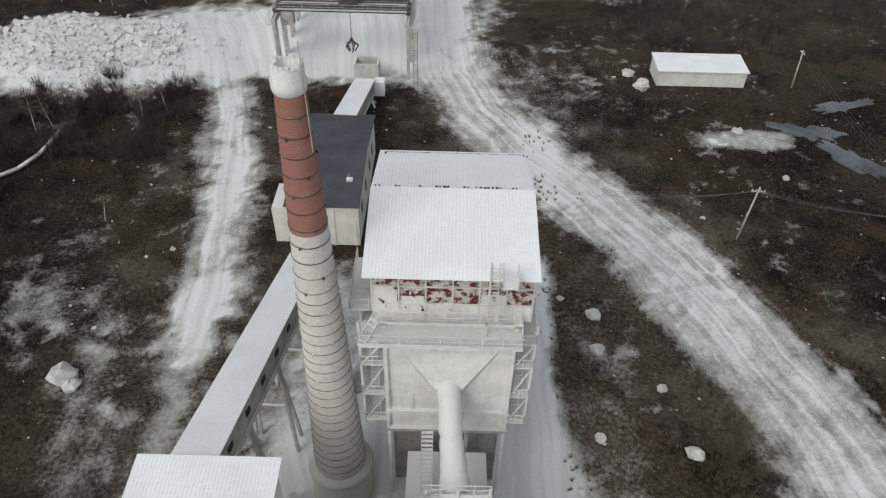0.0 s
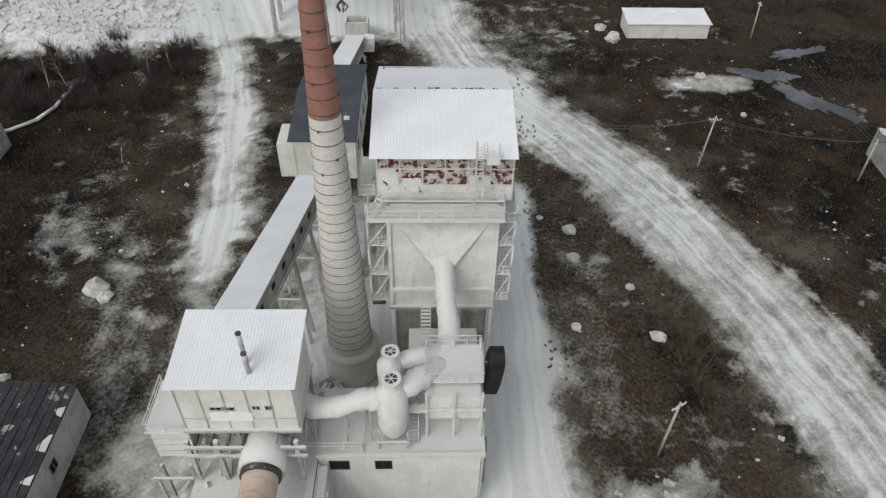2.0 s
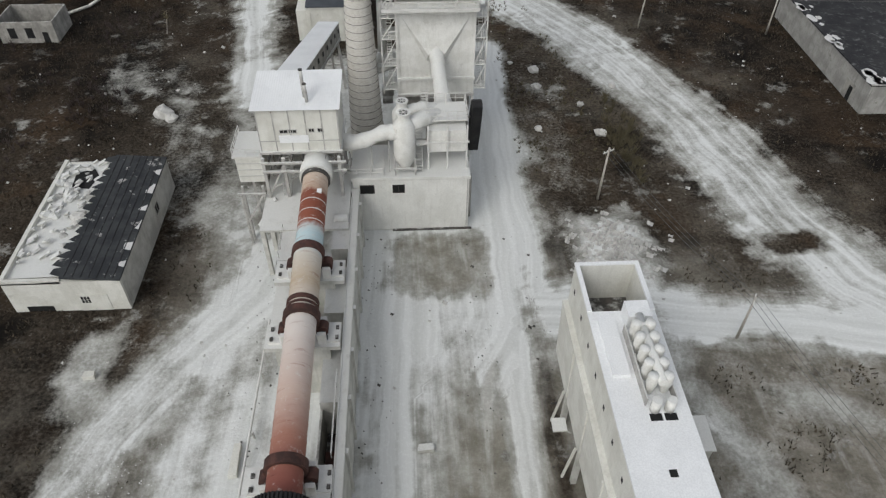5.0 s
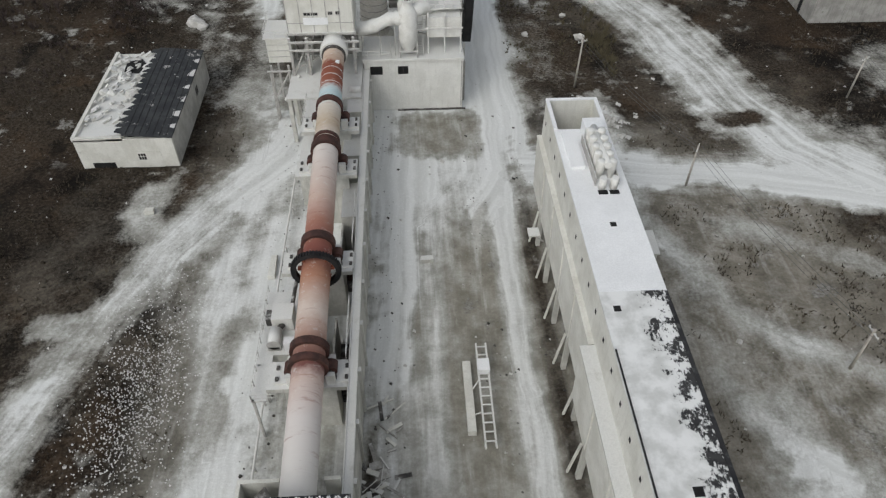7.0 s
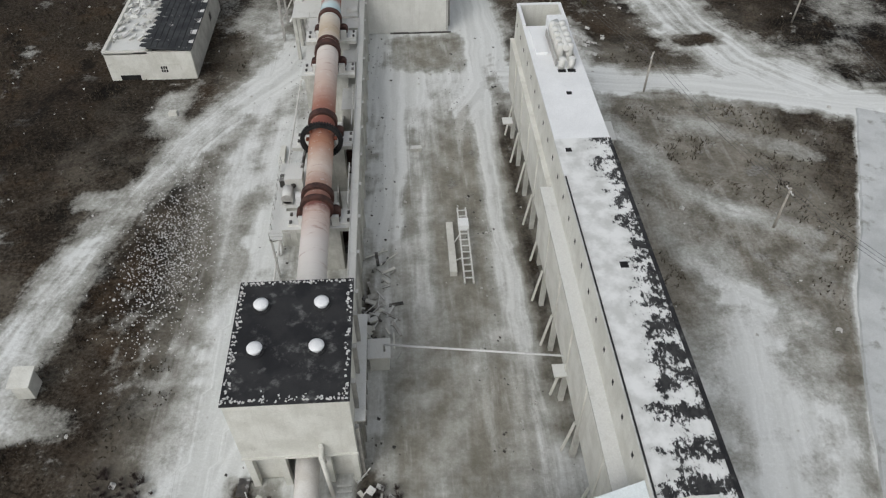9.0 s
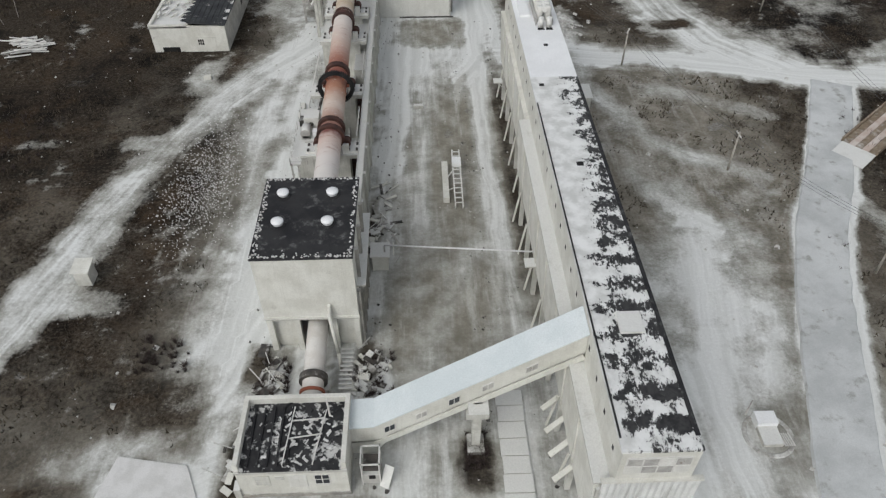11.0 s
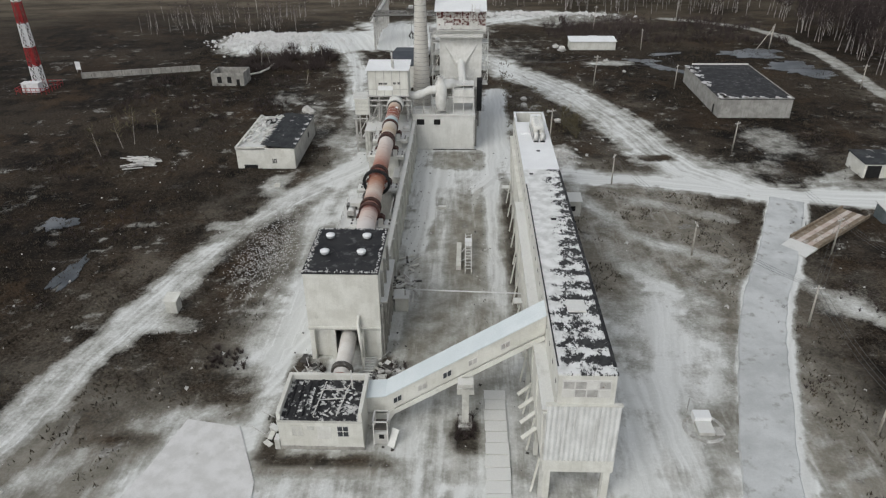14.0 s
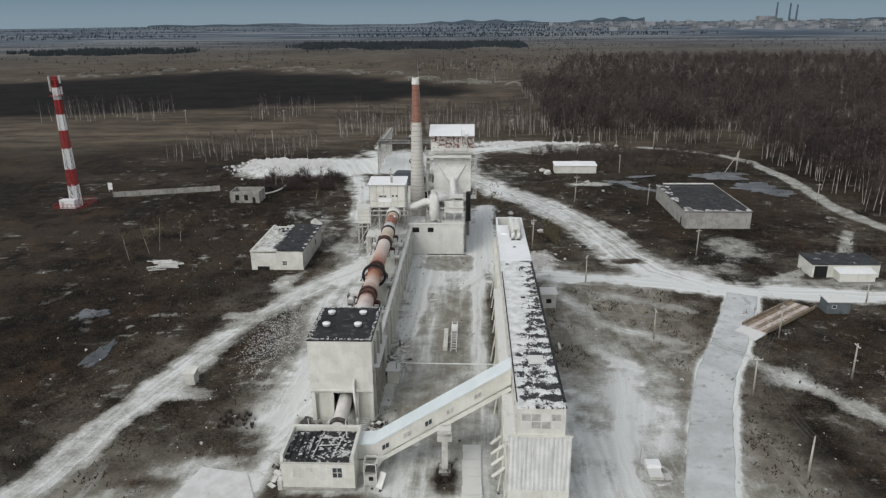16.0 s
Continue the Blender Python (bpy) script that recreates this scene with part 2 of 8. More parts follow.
def limed_tar():
    """Black tar roofing under lime that wind has left thicker on one side and in ribs."""
    m = bpy.data.materials.new("limed_tar_roofing")
    m.use_nodes = True
    nt = m.node_tree
    bsdf = nt.nodes["Principled BSDF"]
    pos = nt.nodes.new("ShaderNodeNewGeometry").outputs["Position"]
    sep = nt.nodes.new("ShaderNodeSeparateXYZ")
    nt.links.new(pos, sep.inputs[0])
    fleck = grain(nt, pos, 1.0, 7, 0.75, (4.2, 1.9, 1))
    e = calc(nt, "ADD", grain(nt, pos, 0.6, 9, 0.68), calc(nt, "MULTIPLY", fleck, 0.75))
    north = ramp(nt, sep.outputs[1], -64.0, -55.0)
    rim = calc(nt, "ADD", calc(nt, "ADD", 12.6, calc(nt, "MULTIPLY", north, 2.2)), calc(nt, "MULTIPLY", calc(nt, "SUBTRACT", grain(nt, pos, 0.12, 3), 0.5), 7.0))
    lee = nt.nodes.new("ShaderNodeClamp")
    lee.inputs["Min"].default_value, lee.inputs["Max"].default_value = -0.045, 0.3
    nt.links.new(calc(nt, "MULTIPLY", calc(nt, "SUBTRACT", rim, sep.outputs[0]), 0.13), lee.inputs["Value"])
    e = calc(nt, "ADD", e, lee.outputs[0])
    # short bare strips between the battens of the lower roof
    comb = calc(nt, "MULTIPLY", calc(nt, "SINE", calc(nt, "MULTIPLY", sep.outputs[1], 2.3), 0.0), calc(nt, "SUBTRACT", 0.085, calc(nt, "MULTIPLY", north, 0.08)))
    e = calc(nt, "SUBTRACT", calc(nt, "ADD", e, comb), 0.06)
    lime = blend(nt, ramp(nt, grain(nt, pos, 0.6, 5), 0.35, 0.65), (0.54, 0.545, 0.525), (0.74, 0.745, 0.73))
    tar = blend(nt, ramp(nt, grain(nt, pos, 2.0, 4), 0.35, 0.65), (0.014, 0.014, 0.015), (0.040, 0.040, 0.040))
    nt.links.new(blend(nt, ramp(nt, e, 0.765, 0.80), tar, lime), bsdf.inputs["Base Color"])
    bsdf.inputs["Roughness"].default_value = 0.85
    bp = nt.nodes.new("ShaderNodeBump")
    bp.inputs["Strength"].default_value, bp.inputs["Distance"].default_value = 0.4, 0.05
    nt.links.new(ramp(nt, e, 0.72, 0.80), bp.inputs["Height"])
    nt.links.new(bp.outputs["Normal"], bsdf.inputs["Normal"])
    return m


TARDUST = limed_tar()

# ---- mesh helpers ----


class Geo:
    """Collects vertices and faces of one mesh."""

    def __init__(self):
        self.v, self.f = [], []

    def add(self, vs, fs):
        n = len(self.v)
        self.v += [tuple(p) for p in vs]
        self.f += [tuple(i + n for i in q) for q in fs]
        return self

    def hexa(self, p):
        return self.add(p, [(0, 3, 2, 1), (4, 5, 6, 7), (0, 1, 5, 4), (1, 2, 6, 5), (2, 3, 7, 6), (3, 0, 4, 7)])

    def box(self, x0, x1, y0, y1, z0, z1):
        return self.hexa([(x0, y0, z0), (x1, y0, z0), (x1, y1, z0), (x0, y1, z0), (x0, y0, z1), (x1, y0, z1), (x1, y1, z1), (x0, y1, z1)])

    def beam(self, p, q, w, h=None):
        """A bar with a rectangular section from p to q; w across, h in height."""
        h = w if h is None else h
        p, q = Vector(p), Vector(q)
        d = (q - p).normalized()
        ref = Vector((0, 0, 1)) if abs(d.z) < 0.95 else Vector((0, 1, 0))
        a = d.cross(ref).normalized()
        b = a.cross(d).normalized()
        a, b = a * w / 2, b * h / 2
        return self.hexa([p - a - b, p + a - b, q + a - b, q - a - b, p - a + b, p + a + b, q + a + b, q - a + b])

    def tube(self, p, q, r, r2=None, n=10, cap=True):
        r2 = r if r2 is None else r2
        p, q = Vector(p), Vector(q)
        d = (q - p).normalized()
        ref = Vector((0, 0, 1)) if abs(d.z) < 0.95 else Vector((0, 1, 0))
        a = d.cross(ref).normalized()
        b = d.cross(a).normalized()
        vs = []
        for c, rr in ((p, r), (q, r2)):
            for k in range(n):
                t = 2 * math.pi * k / n
                vs.append(c + (a * math.cos(t) + b * math.sin(t)) * rr)
        fs = [(k, (k + 1) % n, n + (k + 1) % n, n + k) for k in range(n)]
        if cap:
            fs += [tuple(range(n - 1, -1, -1)), tuple(range(n, 2 * n))]
        return self.add(vs, fs)

    def path(self, pts, r, n=4):
        """A thin bar or wire through all the points, in one piece."""
        pts = [Vector(p) for p in pts]
        vs, fs = [], []
        for i, p in enumerate(pts):
            d = (pts[min(i + 1, len(pts) - 1)] - pts[max(i - 1, 0)])
            d = d.normalized() if d.length > 1e-6 else Vector((1, 0, 0))
            a = d.cross(Vector((0, 0, 1)) if abs(d.z) < 0.95 else Vector((0, 1, 0))).normalized()
            b = d.cross(a)
            for k in range(n):
                t = 2 * math.pi * (k + 0.5) / n
                vs.append(p + (a * math.cos(t) + b * math.sin(t)) * r * 1.3)
        for i in range(len(pts) - 1):
            for k in range(n):
                fs.append((i * n + k, i * n + (k + 1) % n, (i + 1) * n + (k + 1) % n, (i + 1) * n + k))
        m = len(vs) - n
        fs += [tuple(range(n - 1, -1, -1)), tuple(range(m, m + n))]
        return self.add(vs, fs)

    def bent(self, pts, r, n=10):
        """A pipe along several points, with a ball-like overlap at the bends."""
        pts = [Vector(p) for p in pts]
        for a, b in zip(pts, pts[1:]):
            e = (b - a).normalized() * r * 0.35
            self.tube(a - e, b + e, r, n=n)
        return self

    def lumpy(self, pts, radii, n=16, steps=5, seed=1):
        """A caked pipe whose girth swells and shrinks along smooth bends."""
        r = random.Random(seed)
        pts = [Vector(p) for p in pts]
        rings = []
        for i in range(len(pts) - 1):
            p0, p1, p2, p3 = pts[max(0, i - 1)], pts[i], pts[i + 1], pts[min(len(pts) - 1, i + 2)]
            for k in range(steps + (i == len(pts) - 2)):
                t = k / steps
                c = 0.5 * ((2 * p1) + (p2 - p0) * t + (2 * p0 - 5 * p1 + 4 * p2 - p3) * t ** 2 + (3 * p1 - p0 - 3 * p2 + p3) * t ** 3)
                rings.append((c, radii[i] * (1 - t) + radii[i + 1] * t))
        vs, fs = [], []
        for i, (c, q) in enumerate(rings):
            d = (rings[min(i + 1, len(rings) - 1)][0] - rings[max(i - 1, 0)][0]).normalized()
            a = d.cross(Vector((0, 0, 1)) if abs(d.z) < 0.95 else Vector((0, 1, 0))).normalized()
            b = d.cross(a)
            g = q * r.uniform(0.90, 1.10)
            for k in range(n):
                t = 2 * math.pi * k / n
                vs.append(c + (a * math.cos(t) + b * math.sin(t)) * g * r.uniform(0.93, 1.07))
        for i in range(len(rings) - 1):
            for k in range(n):
                fs.append((i * n + k, i * n + (k + 1) % n, (i + 1) * n + (k + 1) % n, (i + 1) * n + k))
        m = len(vs) - n
        fs += [tuple(range(n - 1, -1, -1)), tuple(range(m, m + n))]
        return self.add(vs, fs)

    def lathe(self, c, prof, n=24):
        """Turns (radius, height) pairs round the upright axis at c."""
        vs, fs = [], []
        for r, z in prof:
            for k in range(n):
                t = 2 * math.pi * k / n
                vs.append((c[0] + r * math.cos(t), c[1] + r * math.sin(t), c[2] + z))
        for i in range(len(prof) - 1):
            for k in range(n):
                fs.append((i * n + k, i * n + (k + 1) % n, (i + 1) * n + (k + 1) % n, (i + 1) * n + k))
        return self.add(vs, fs)

    def prism(self, poly, axis, a, b):
        """A polygon of pairs, drawn out along the axis x, y or z from a to b."""
        def put(u, v, w):
            return {"x": (w, u, v), "y": (u, w, v), "z": (u, v, w)}[axis]
        n = len(poly)
        vs = [put(u, v, a) for u, v in poly] + [put(u, v, b) for u, v in poly]
        fs = [(k, (k + 1) % n, n + (k + 1) % n, n + k) for k in range(n)] + [tuple(range(n - 1, -1, -1)), tuple(range(n, 2 * n))]
        return self.add(vs, fs)

    def sheet(self, p00, p10, p01, p11, pitch=0.3, amp=0.035, thick=0.03):
        """A corrugated sheet; the waves lie side by side from p00 to p10 and run towards p01."""
        p00, p10, p01, p11 = (Vector(p) for p in (p00, p10, p01, p11))
        up = (p10 - p00).cross(p01 - p00).normalized()
        if up.z < 0 and abs(up.z) > 0.1:
            up = -up
        n = max(2, int((p10 - p00).length / pitch) * 4)
        vs = []
        for off in (0.0, -thick):
            for k in range(n + 1):
                s = k / n
                w = up * ((0, 1, 0, -1)[k % 4] * amp + off)
                vs += [p00.lerp(p10, s) + w, p01.lerp(p11, s) + w]
        m = 2 * (n + 1)
        fs = []
        for k in range(n):
            a = 2 * k
            fs += [(a, a + 2, a + 3, a + 1), (m + a, m + a + 1, m + a + 3, m + a + 2), (a, m + a, m + a + 2, a + 2), (a + 1, a + 3, m + a + 3, m + a + 1)]
        return self.add(vs, fs)

    def mesh(self, name, mat, smooth=False):
        me = bpy.data.meshes.new(name)
        me.from_pydata(self.v, [], self.f)
        bm = bmesh.new()
        bm.from_mesh(me)
        bmesh.ops.recalc_face_normals(bm, faces=bm.faces)
        bm.to_mesh(me)
        bm.free()
        me.materials.append(mat)
        if smooth:
            me.polygons.foreach_set("use_smooth", [len(p.vertices) == 4 for p in me.polygons])
        return me


def lump(c, s, r, n1=7, n2=5):
    """An uneven stone."""
    vs, fs = [], []
    for i in range(n2 + 1):
        for k in range(n1):
            th, ph = math.pi * i / n2, 2 * math.pi * k / n1
            q = s * (0.75 + 0.5 * r.random())
            vs.append((c[0] + q * math.sin(th) * math.cos(ph), c[1] + q * math.sin(th) * math.sin(ph), c[2] + 0.65 * q * math.cos(th)))
    for i in range(n2):
        for k in range(n1):
            fs.append((i * n1 + k, i * n1 + (k + 1) % n1, (i + 1) * n1 + (k + 1) % n1, (i + 1) * n1 + k))
    return vs, fs


def thing(name, loc, label, category, group="", kind=""):
    ob = new(name)
    ob.location = loc
    ob.empty_display_size = 0.3
    return tagged(ob, label, category, group, kind)


def base_of(parent):
    """Turns world places into the parent's own."""
    at = Vector()
    while parent:
        at += Vector(parent.location)
        parent = parent.parent
    return Matrix.Translation(-at)


def part(name, geo, mat, parent, label="", smooth=False):
    ob = new(name, geo.mesh(name, mat, smooth))
    ob.parent = parent
    if parent.type == "EMPTY":
        ob.matrix_parent_inverse = Matrix.Translation(-Vector(parent.location))
    return tagged(ob, label)


def single(name, geo, mat, label, category, group="", kind="", smooth=False):
    """A thing that is one mesh."""
    return tagged(new(name, geo.mesh(name, mat, smooth)), label, category, group, kind)


def placed(name, me, at, parent, label="", turn=0.0):
    """One more object on a mesh that alike pieces share."""
    ob = new(name, me)
    ob.parent = parent
    if parent.type == "EMPTY":
        ob.matrix_parent_inverse = Matrix.Translation(-Vector(parent.location))
    ob.matrix_basis = pose(*at, 0, 0, turn)
    return tagged(ob, label)


POSTS = {}


def railing(parent, pts, h=1.0, step=1.5, mat=None, r=0.035):
    """Handrail and knee rail along the points, with posts of its own."""
    mat = mat or PAINTED
    rail = part("handrail", Geo().path([(p[0], p[1], p[2] + h) for p in pts], r), mat, parent)
    part("knee_rail", Geo().path([(p[0], p[1], p[2] + h * 0.5) for p in pts], r * 0.9), mat, rail)
    key = (round(h, 2), mat.name)
    if key not in POSTS:
        POSTS[key] = Geo().box(-r, r, -r, r, 0, h).mesh("post", mat)
    for a, b in zip(pts, pts[1:]):
        n = max(1, round((Vector(b) - Vector(a)).length / step))
        for k in range(n + 1):
            placed("post", POSTS[key], Vector(a).lerp(Vector(b), k / n), rail)
    return rail


def stair(parent, p, q, w, mat):
    """A straight flight from p up to q with two stringers and treads."""
    p, q = Vector(p), Vector(q)
    d = (q - p)
    side = Vector((-d.y, d.x, 0)).normalized() * w / 2
    st = part("stair", Geo().beam(p - side, q - side, 0.06, 0.22).beam(p + side, q + side, 0.06, 0.22), mat, parent)
    n = max(3, int(abs(d.z) / 0.25))
    for k in range(1, n):
        c = p.lerp(q, k / n)
        f = Vector((d.x, d.y, 0)).normalized() * 0.12
        g = Geo().hexa([c - side - f, c + side - f, c + side + f, c - side + f] + [v + Vector((0, 0, 0.05)) for v in (c - side - f, c + side - f, c + side + f, c - side + f)])
        part("tread", g, mat, st)


def window(parent, c, w, h, face, cols=2, rows=2, frame_mat=None, open_dark=False, pane_mat=None):
    """A window set 3 cm proud of a wall; face is x-, x+, y- or y+."""
    frame_mat = frame_mat or PAINTED
    ax, sg = face[0], (-1 if face[1] == "-" else 1)

    def bx(g, u0, u1, z0, z1, d0, d1):
        a, b = sorted((sg * d0, sg * d1))
        if ax == "y":
            g.box(c[0] + u0, c[0] + u1, c[1] + a, c[1] + b, c[2] + z0, c[2] + z1)
        else:
            g.box(c[0] + a, c[0] + b, c[1] + u0, c[1] + u1, c[2] + z0, c[2] + z1)
        return g
    f = Geo()
    t = 0.07
    bx(f, -w / 2, w / 2, h / 2 - t, h / 2, -0.1, 0.05)
    bx(f, -w / 2, w / 2, -h / 2, -h / 2 + t, -0.1, 0.08)
    for k in range(cols + 1):
        u = -w / 2 + (w - t) * k / cols
        bx(f, u, u + t, -h / 2, h / 2, -0.1, 0.05)
    for k in range(1, rows):
        z = -h / 2 + h * k / rows
        bx(f, -w / 2, w / 2, z - t / 2, z + t / 2, -0.1, 0.045)
    win = part("window", f, frame_mat, parent)
    for i in range(cols):
        for j in range(rows):
            p = Geo()
            bx(p, -w / 2 + w * i / cols + 0.03, -w / 2 + w * (i + 1) / cols - 0.03, -h / 2 + h * j / rows + 0.03, -h / 2 + h * (j + 1) / rows - 0.03, -0.05, 0.02)
            part("pane", p, pane_mat or (VOID if open_dark else GLASS), win)
    return win

# ---- ground: one sheet to the horizon ----


def lattice(ix, iy, seed):
    h = np.sin(ix * 127.1 + iy * 311.7 + seed * 74.7) * 43758.5453
    return h - np.floor(h)


def vnoise(x, y, seed=0):
    ix, iy = np.floor(x), np.floor(y)
    fx, fy = x - ix, y - iy
    fx, fy = fx * fx * (3 - 2 * fx), fy * fy * (3 - 2 * fy)
    a, b = lattice(ix, iy, seed), lattice(ix + 1, iy, seed)
    c, d = lattice(ix, iy + 1, seed), lattice(ix + 1, iy + 1, seed)
    return (a * (1 - fx) + b * fx) * (1 - fy) + (c * (1 - fx) + d * fx) * fy


def fbm(x, y, seed=0, octs=4):
    s, amp, tot = 0.0, 1.0, 0.0
    for k in range(octs):
        s = s + amp * vnoise(x * 2 ** k, y * 2 ** k, seed + k)
        tot += amp
        amp *= 0.55
    return s / tot


def smooth(v, lo, hi):
    t = np.clip((v - lo) / (hi - lo), 0, 1)
    return t * t * (3 - 2 * t)


# each road: strength, half width, softness, centre line
ROADS = [
    (0.76, 5.6, 4.5, [(-3, 175), (-1, 140), (0.8, 122), (5.5, 107), (13, 94), (22, 81), (29.5, 69), (35, 56), (39.5, 44), (42.5, 32), (45, 20), (50, 8), (58, -1)]),
    (0.95, 3.2, 2.5, [(12, 5.5), (21.6, 4.8), (41, 2.2), (52, -1), (65, -5), (83, -6.5), (97, -7.5), (140, -9), (190, -9)]),
    (1.0, 3.6, 0.7, [(66, -7), (61, -18), (55.5, -30), (49, -42.5), (44, -55), (40.4, -66), (36, -80), (30, -105), (20, -140)]),
    (0.55, 2.4, 1.5, [(85, 172), (97, 167), (112, 156), (121, 140), (123.5, 104), (121, 65), (124, 44), (135, 20)]),
    (0.85, 2.2, 5.0, [(-48, 138), (-42.5, 124), (-36, 103), (-33, 87), (-30.5, 73), (-29, 62), (-28.6, 54)]),
    (0.5, 1.6, 3.8, [(-29, 62), (-28.6, 50), (-27.6, 35), (-27, 22), (-25, 8)]),
    (0.72, 2.8, 2.2, [(-70, -125), (-58, -95), (-52, -75), (-49.5, -62), (-46.5, -49), (-43, -36), (-39, -23), (-33.5, -9), (-27, 2), (-21, 9), (-19, 16)]),
    (1.0, 2.5, 1.6, [(10.5, 66), (10, 49), (9.6, 30), (9.8, 17), (9.4, 4), (6, -3)]),
    (0.72, 1.3, 1.5, [(8.6, 4), (7.4, -8), (7.3, -24), (7.8, -42), (8.2, -60)]),
    (0.85, 1.7, 1.5, [(-4.8, 20), (-5.2, 0), (-5.6, -16), (-6.4, -26)]),
    (0.5, 1.0, 1.5, [(-1.2, -6), (-1.4, -20), (-2.2, -40)]),
    (0.55, 0.9, 1.2, [(4.6, -44), (1.0, -52), (-2.0, -62), (-4, -76)]),
    (0.55, 0.9, 1.2, [(7.2, -60), (6.6, -72), (4.0, -86), (-2, -100)]),
    (0.62, 1.1, 1.4, [(24, 2), (26, -8), (30, -18), (36, -26), (46, -31)]),
    (0.5, 1.0, 1.4, [(20.5, -8), (24, -26), (31, -38), (40, -44)]),
    (0.55, 1.6, 2.5, [(33, -34), (31, -48), (28, -62), (28, -80)]),
    (0.45, 1.0, 1.4, [(36, -60), (33, -70), (33, -84)]),
    (0.5, 1.4, 1.5, [(78, 3), (100, 18), (112, 40)]),
    (0.5, 1.5, 1.6, [(55, -36), (62, -46), (70, -58), (84, -70)]),
    (0.6, 0.9, 1.0, [(-2, 150), (14, 164), (40, 178), (60, 184)]),
    (0.85, 3.2, 4.0, [(0, 160), (16, 172), (34, 180)]),
    (0.4, 1.4, 1.5, [(36, -8), (52, -16)]),
    (0.2, 0.7, 0.9, [(-52, 66), (-51.5, 58), (-47, 50), (-40, 45), (-32, 42)]),
    (0.16, 0.7, 0.9, [(-49, 64), (-46, 55), (-38, 50), (-31, 52)]),
    (0.25, 3.0, 4.0, [(-42, 60), (-36, 40), (-31, 24)]),
    (0.6, 1.2, 2.2, [(-20, -6), (-21, -24), (-22, -44), (-24, -66)]),
    (0.55, 1.0, 1.6, [(-24, 0), (-26.5, -20), (-25, -40), (-27, -62), (-34, -84), (-46, -110)]),
    (0.6, 1.5, 2.2, [(-19, -52), (-24, -66), (-33, -72), (-44, -80), (-60, -96)]),
]
# each patch: strength, centre, half sizes, softness (share of the size)
PATCHES = [
    (1.0, (-66, 124), (20, 14), 0.35), (0.95, (-38, 132), (20, 15), 0.5), (0.95, (-18, 128), (16, 12), 0.4), (0.9, (-18, 150), (22, 16), 0.5),
    (0.75, (-4, 44), (14, 22), 0.3), (0.95, (-1, 27), (14, 18), 0.25), (0.66, (-16, 2), (8, 24), 0.5), (0.55, (-14, -30), (8, 22), 0.5),
    (0.72, (-2, 0), (12, 9), 0.5), (0.40, (1, -38), (12, 34), 0.4), (0.6, (0, -78), (24, 24), 0.4), (0.55, (-21, -60), (6, 22), 0.5),
    (0.7, (-28.5, -84), (8, 11), 0.4), (0.28, (30, -44), (15, 42), 0.4), (0.7, (31, -50), (7, 7), 0.8), (0.62, (28, -68), (9, 14), 0.6), (0.34, (56, 8), (14, 6), 0.6),
    (0.42, (75, 26), (6, 9), 0.7), (0.6, (49, 99), (8, 2.6), 0.5), (0.22, (16, 118), (14, 14), 0.7), (0.22, (16, 40), (5, 20), 0.7),
    (0.17, (-48, 66), (6, 7), 0.9), (0.15, (-50, 57), (4, 5), 0.9), (0.62, (-37.4, -1), (2.4, 4.5), 0.6), (0.6, (-40, -52), (4.4, 1.8), 0.5),
    (0.8, (22, 13), (4.5, 6), 0.7), (0.9, (-7.6, 9), (2.2, 12), 0.4), (0.85, (2, 3), (9, 4.5), 0.5), (0.4, (92, -2), (20, 5), 0.6), (0.28, (-25, -20), (6, 26), 0.7), (0.5, (30, 176), (34, 14), 0.6), (0.5, (0, -100), (44, 18), 0.5),
    (0.5, (14, 92), (3, 12), 0.9), (0.6, (-43, -20), (2.2, 1.6), 0.6), (0.4, (-58, -20), (3, 1.2), 0.7), (0.45, (60, -44), (4, 3), 0.8),
]
# bare brown soil within the dusty yard, one strip doubling as gallery-foot shade: strength, centre, half sizes
BARE = [(0.7, (37, 9), (5.5, 3.4), 0.6), (0.6, (-32, -47), (5, 8), 0.6), (0.66, (-0.2, 13.6), (6.2, 5.0), 0.25), (0.6, (2.5, -20), (2.8, 17), 0.6), (0.75, (10.6, -24), (1.4, 22), 0.6), (0.6, (3.5, -56), (4, 9), 0.8),
        (0.85, (-19.6, -74), (1.8, 6), 0.5), (0.8, (-14, -78.6), (7, 1.2), 0.6), (0.8, (2.4, -73), (1.3, 2.6), 0.5), (0.8, (-34, -64), (8, 2.6), 0.7), (0.75, (20.5, -14), (3.6, 15), 0.7), (0.7, (-28, -68), (3.4, 1.8), 0.6),
        (0.6, (-35, -33), (4, 12), 0.6), (0.6, (24, -34), (3, 10), 0.6), (0.8, (53, -9), (3.0, 2.2), 0.6), (0.55, (-4, -56), (2, 9), 0.6), (0.5, (34, -72), (4, 5), 0.7), (0.6, (38, -17), (6, 5), 0.8), (0.6, (45, -27), (4, 4), 0.8), (0.7, (-38, -76), (4, 2.5), 0.7)]


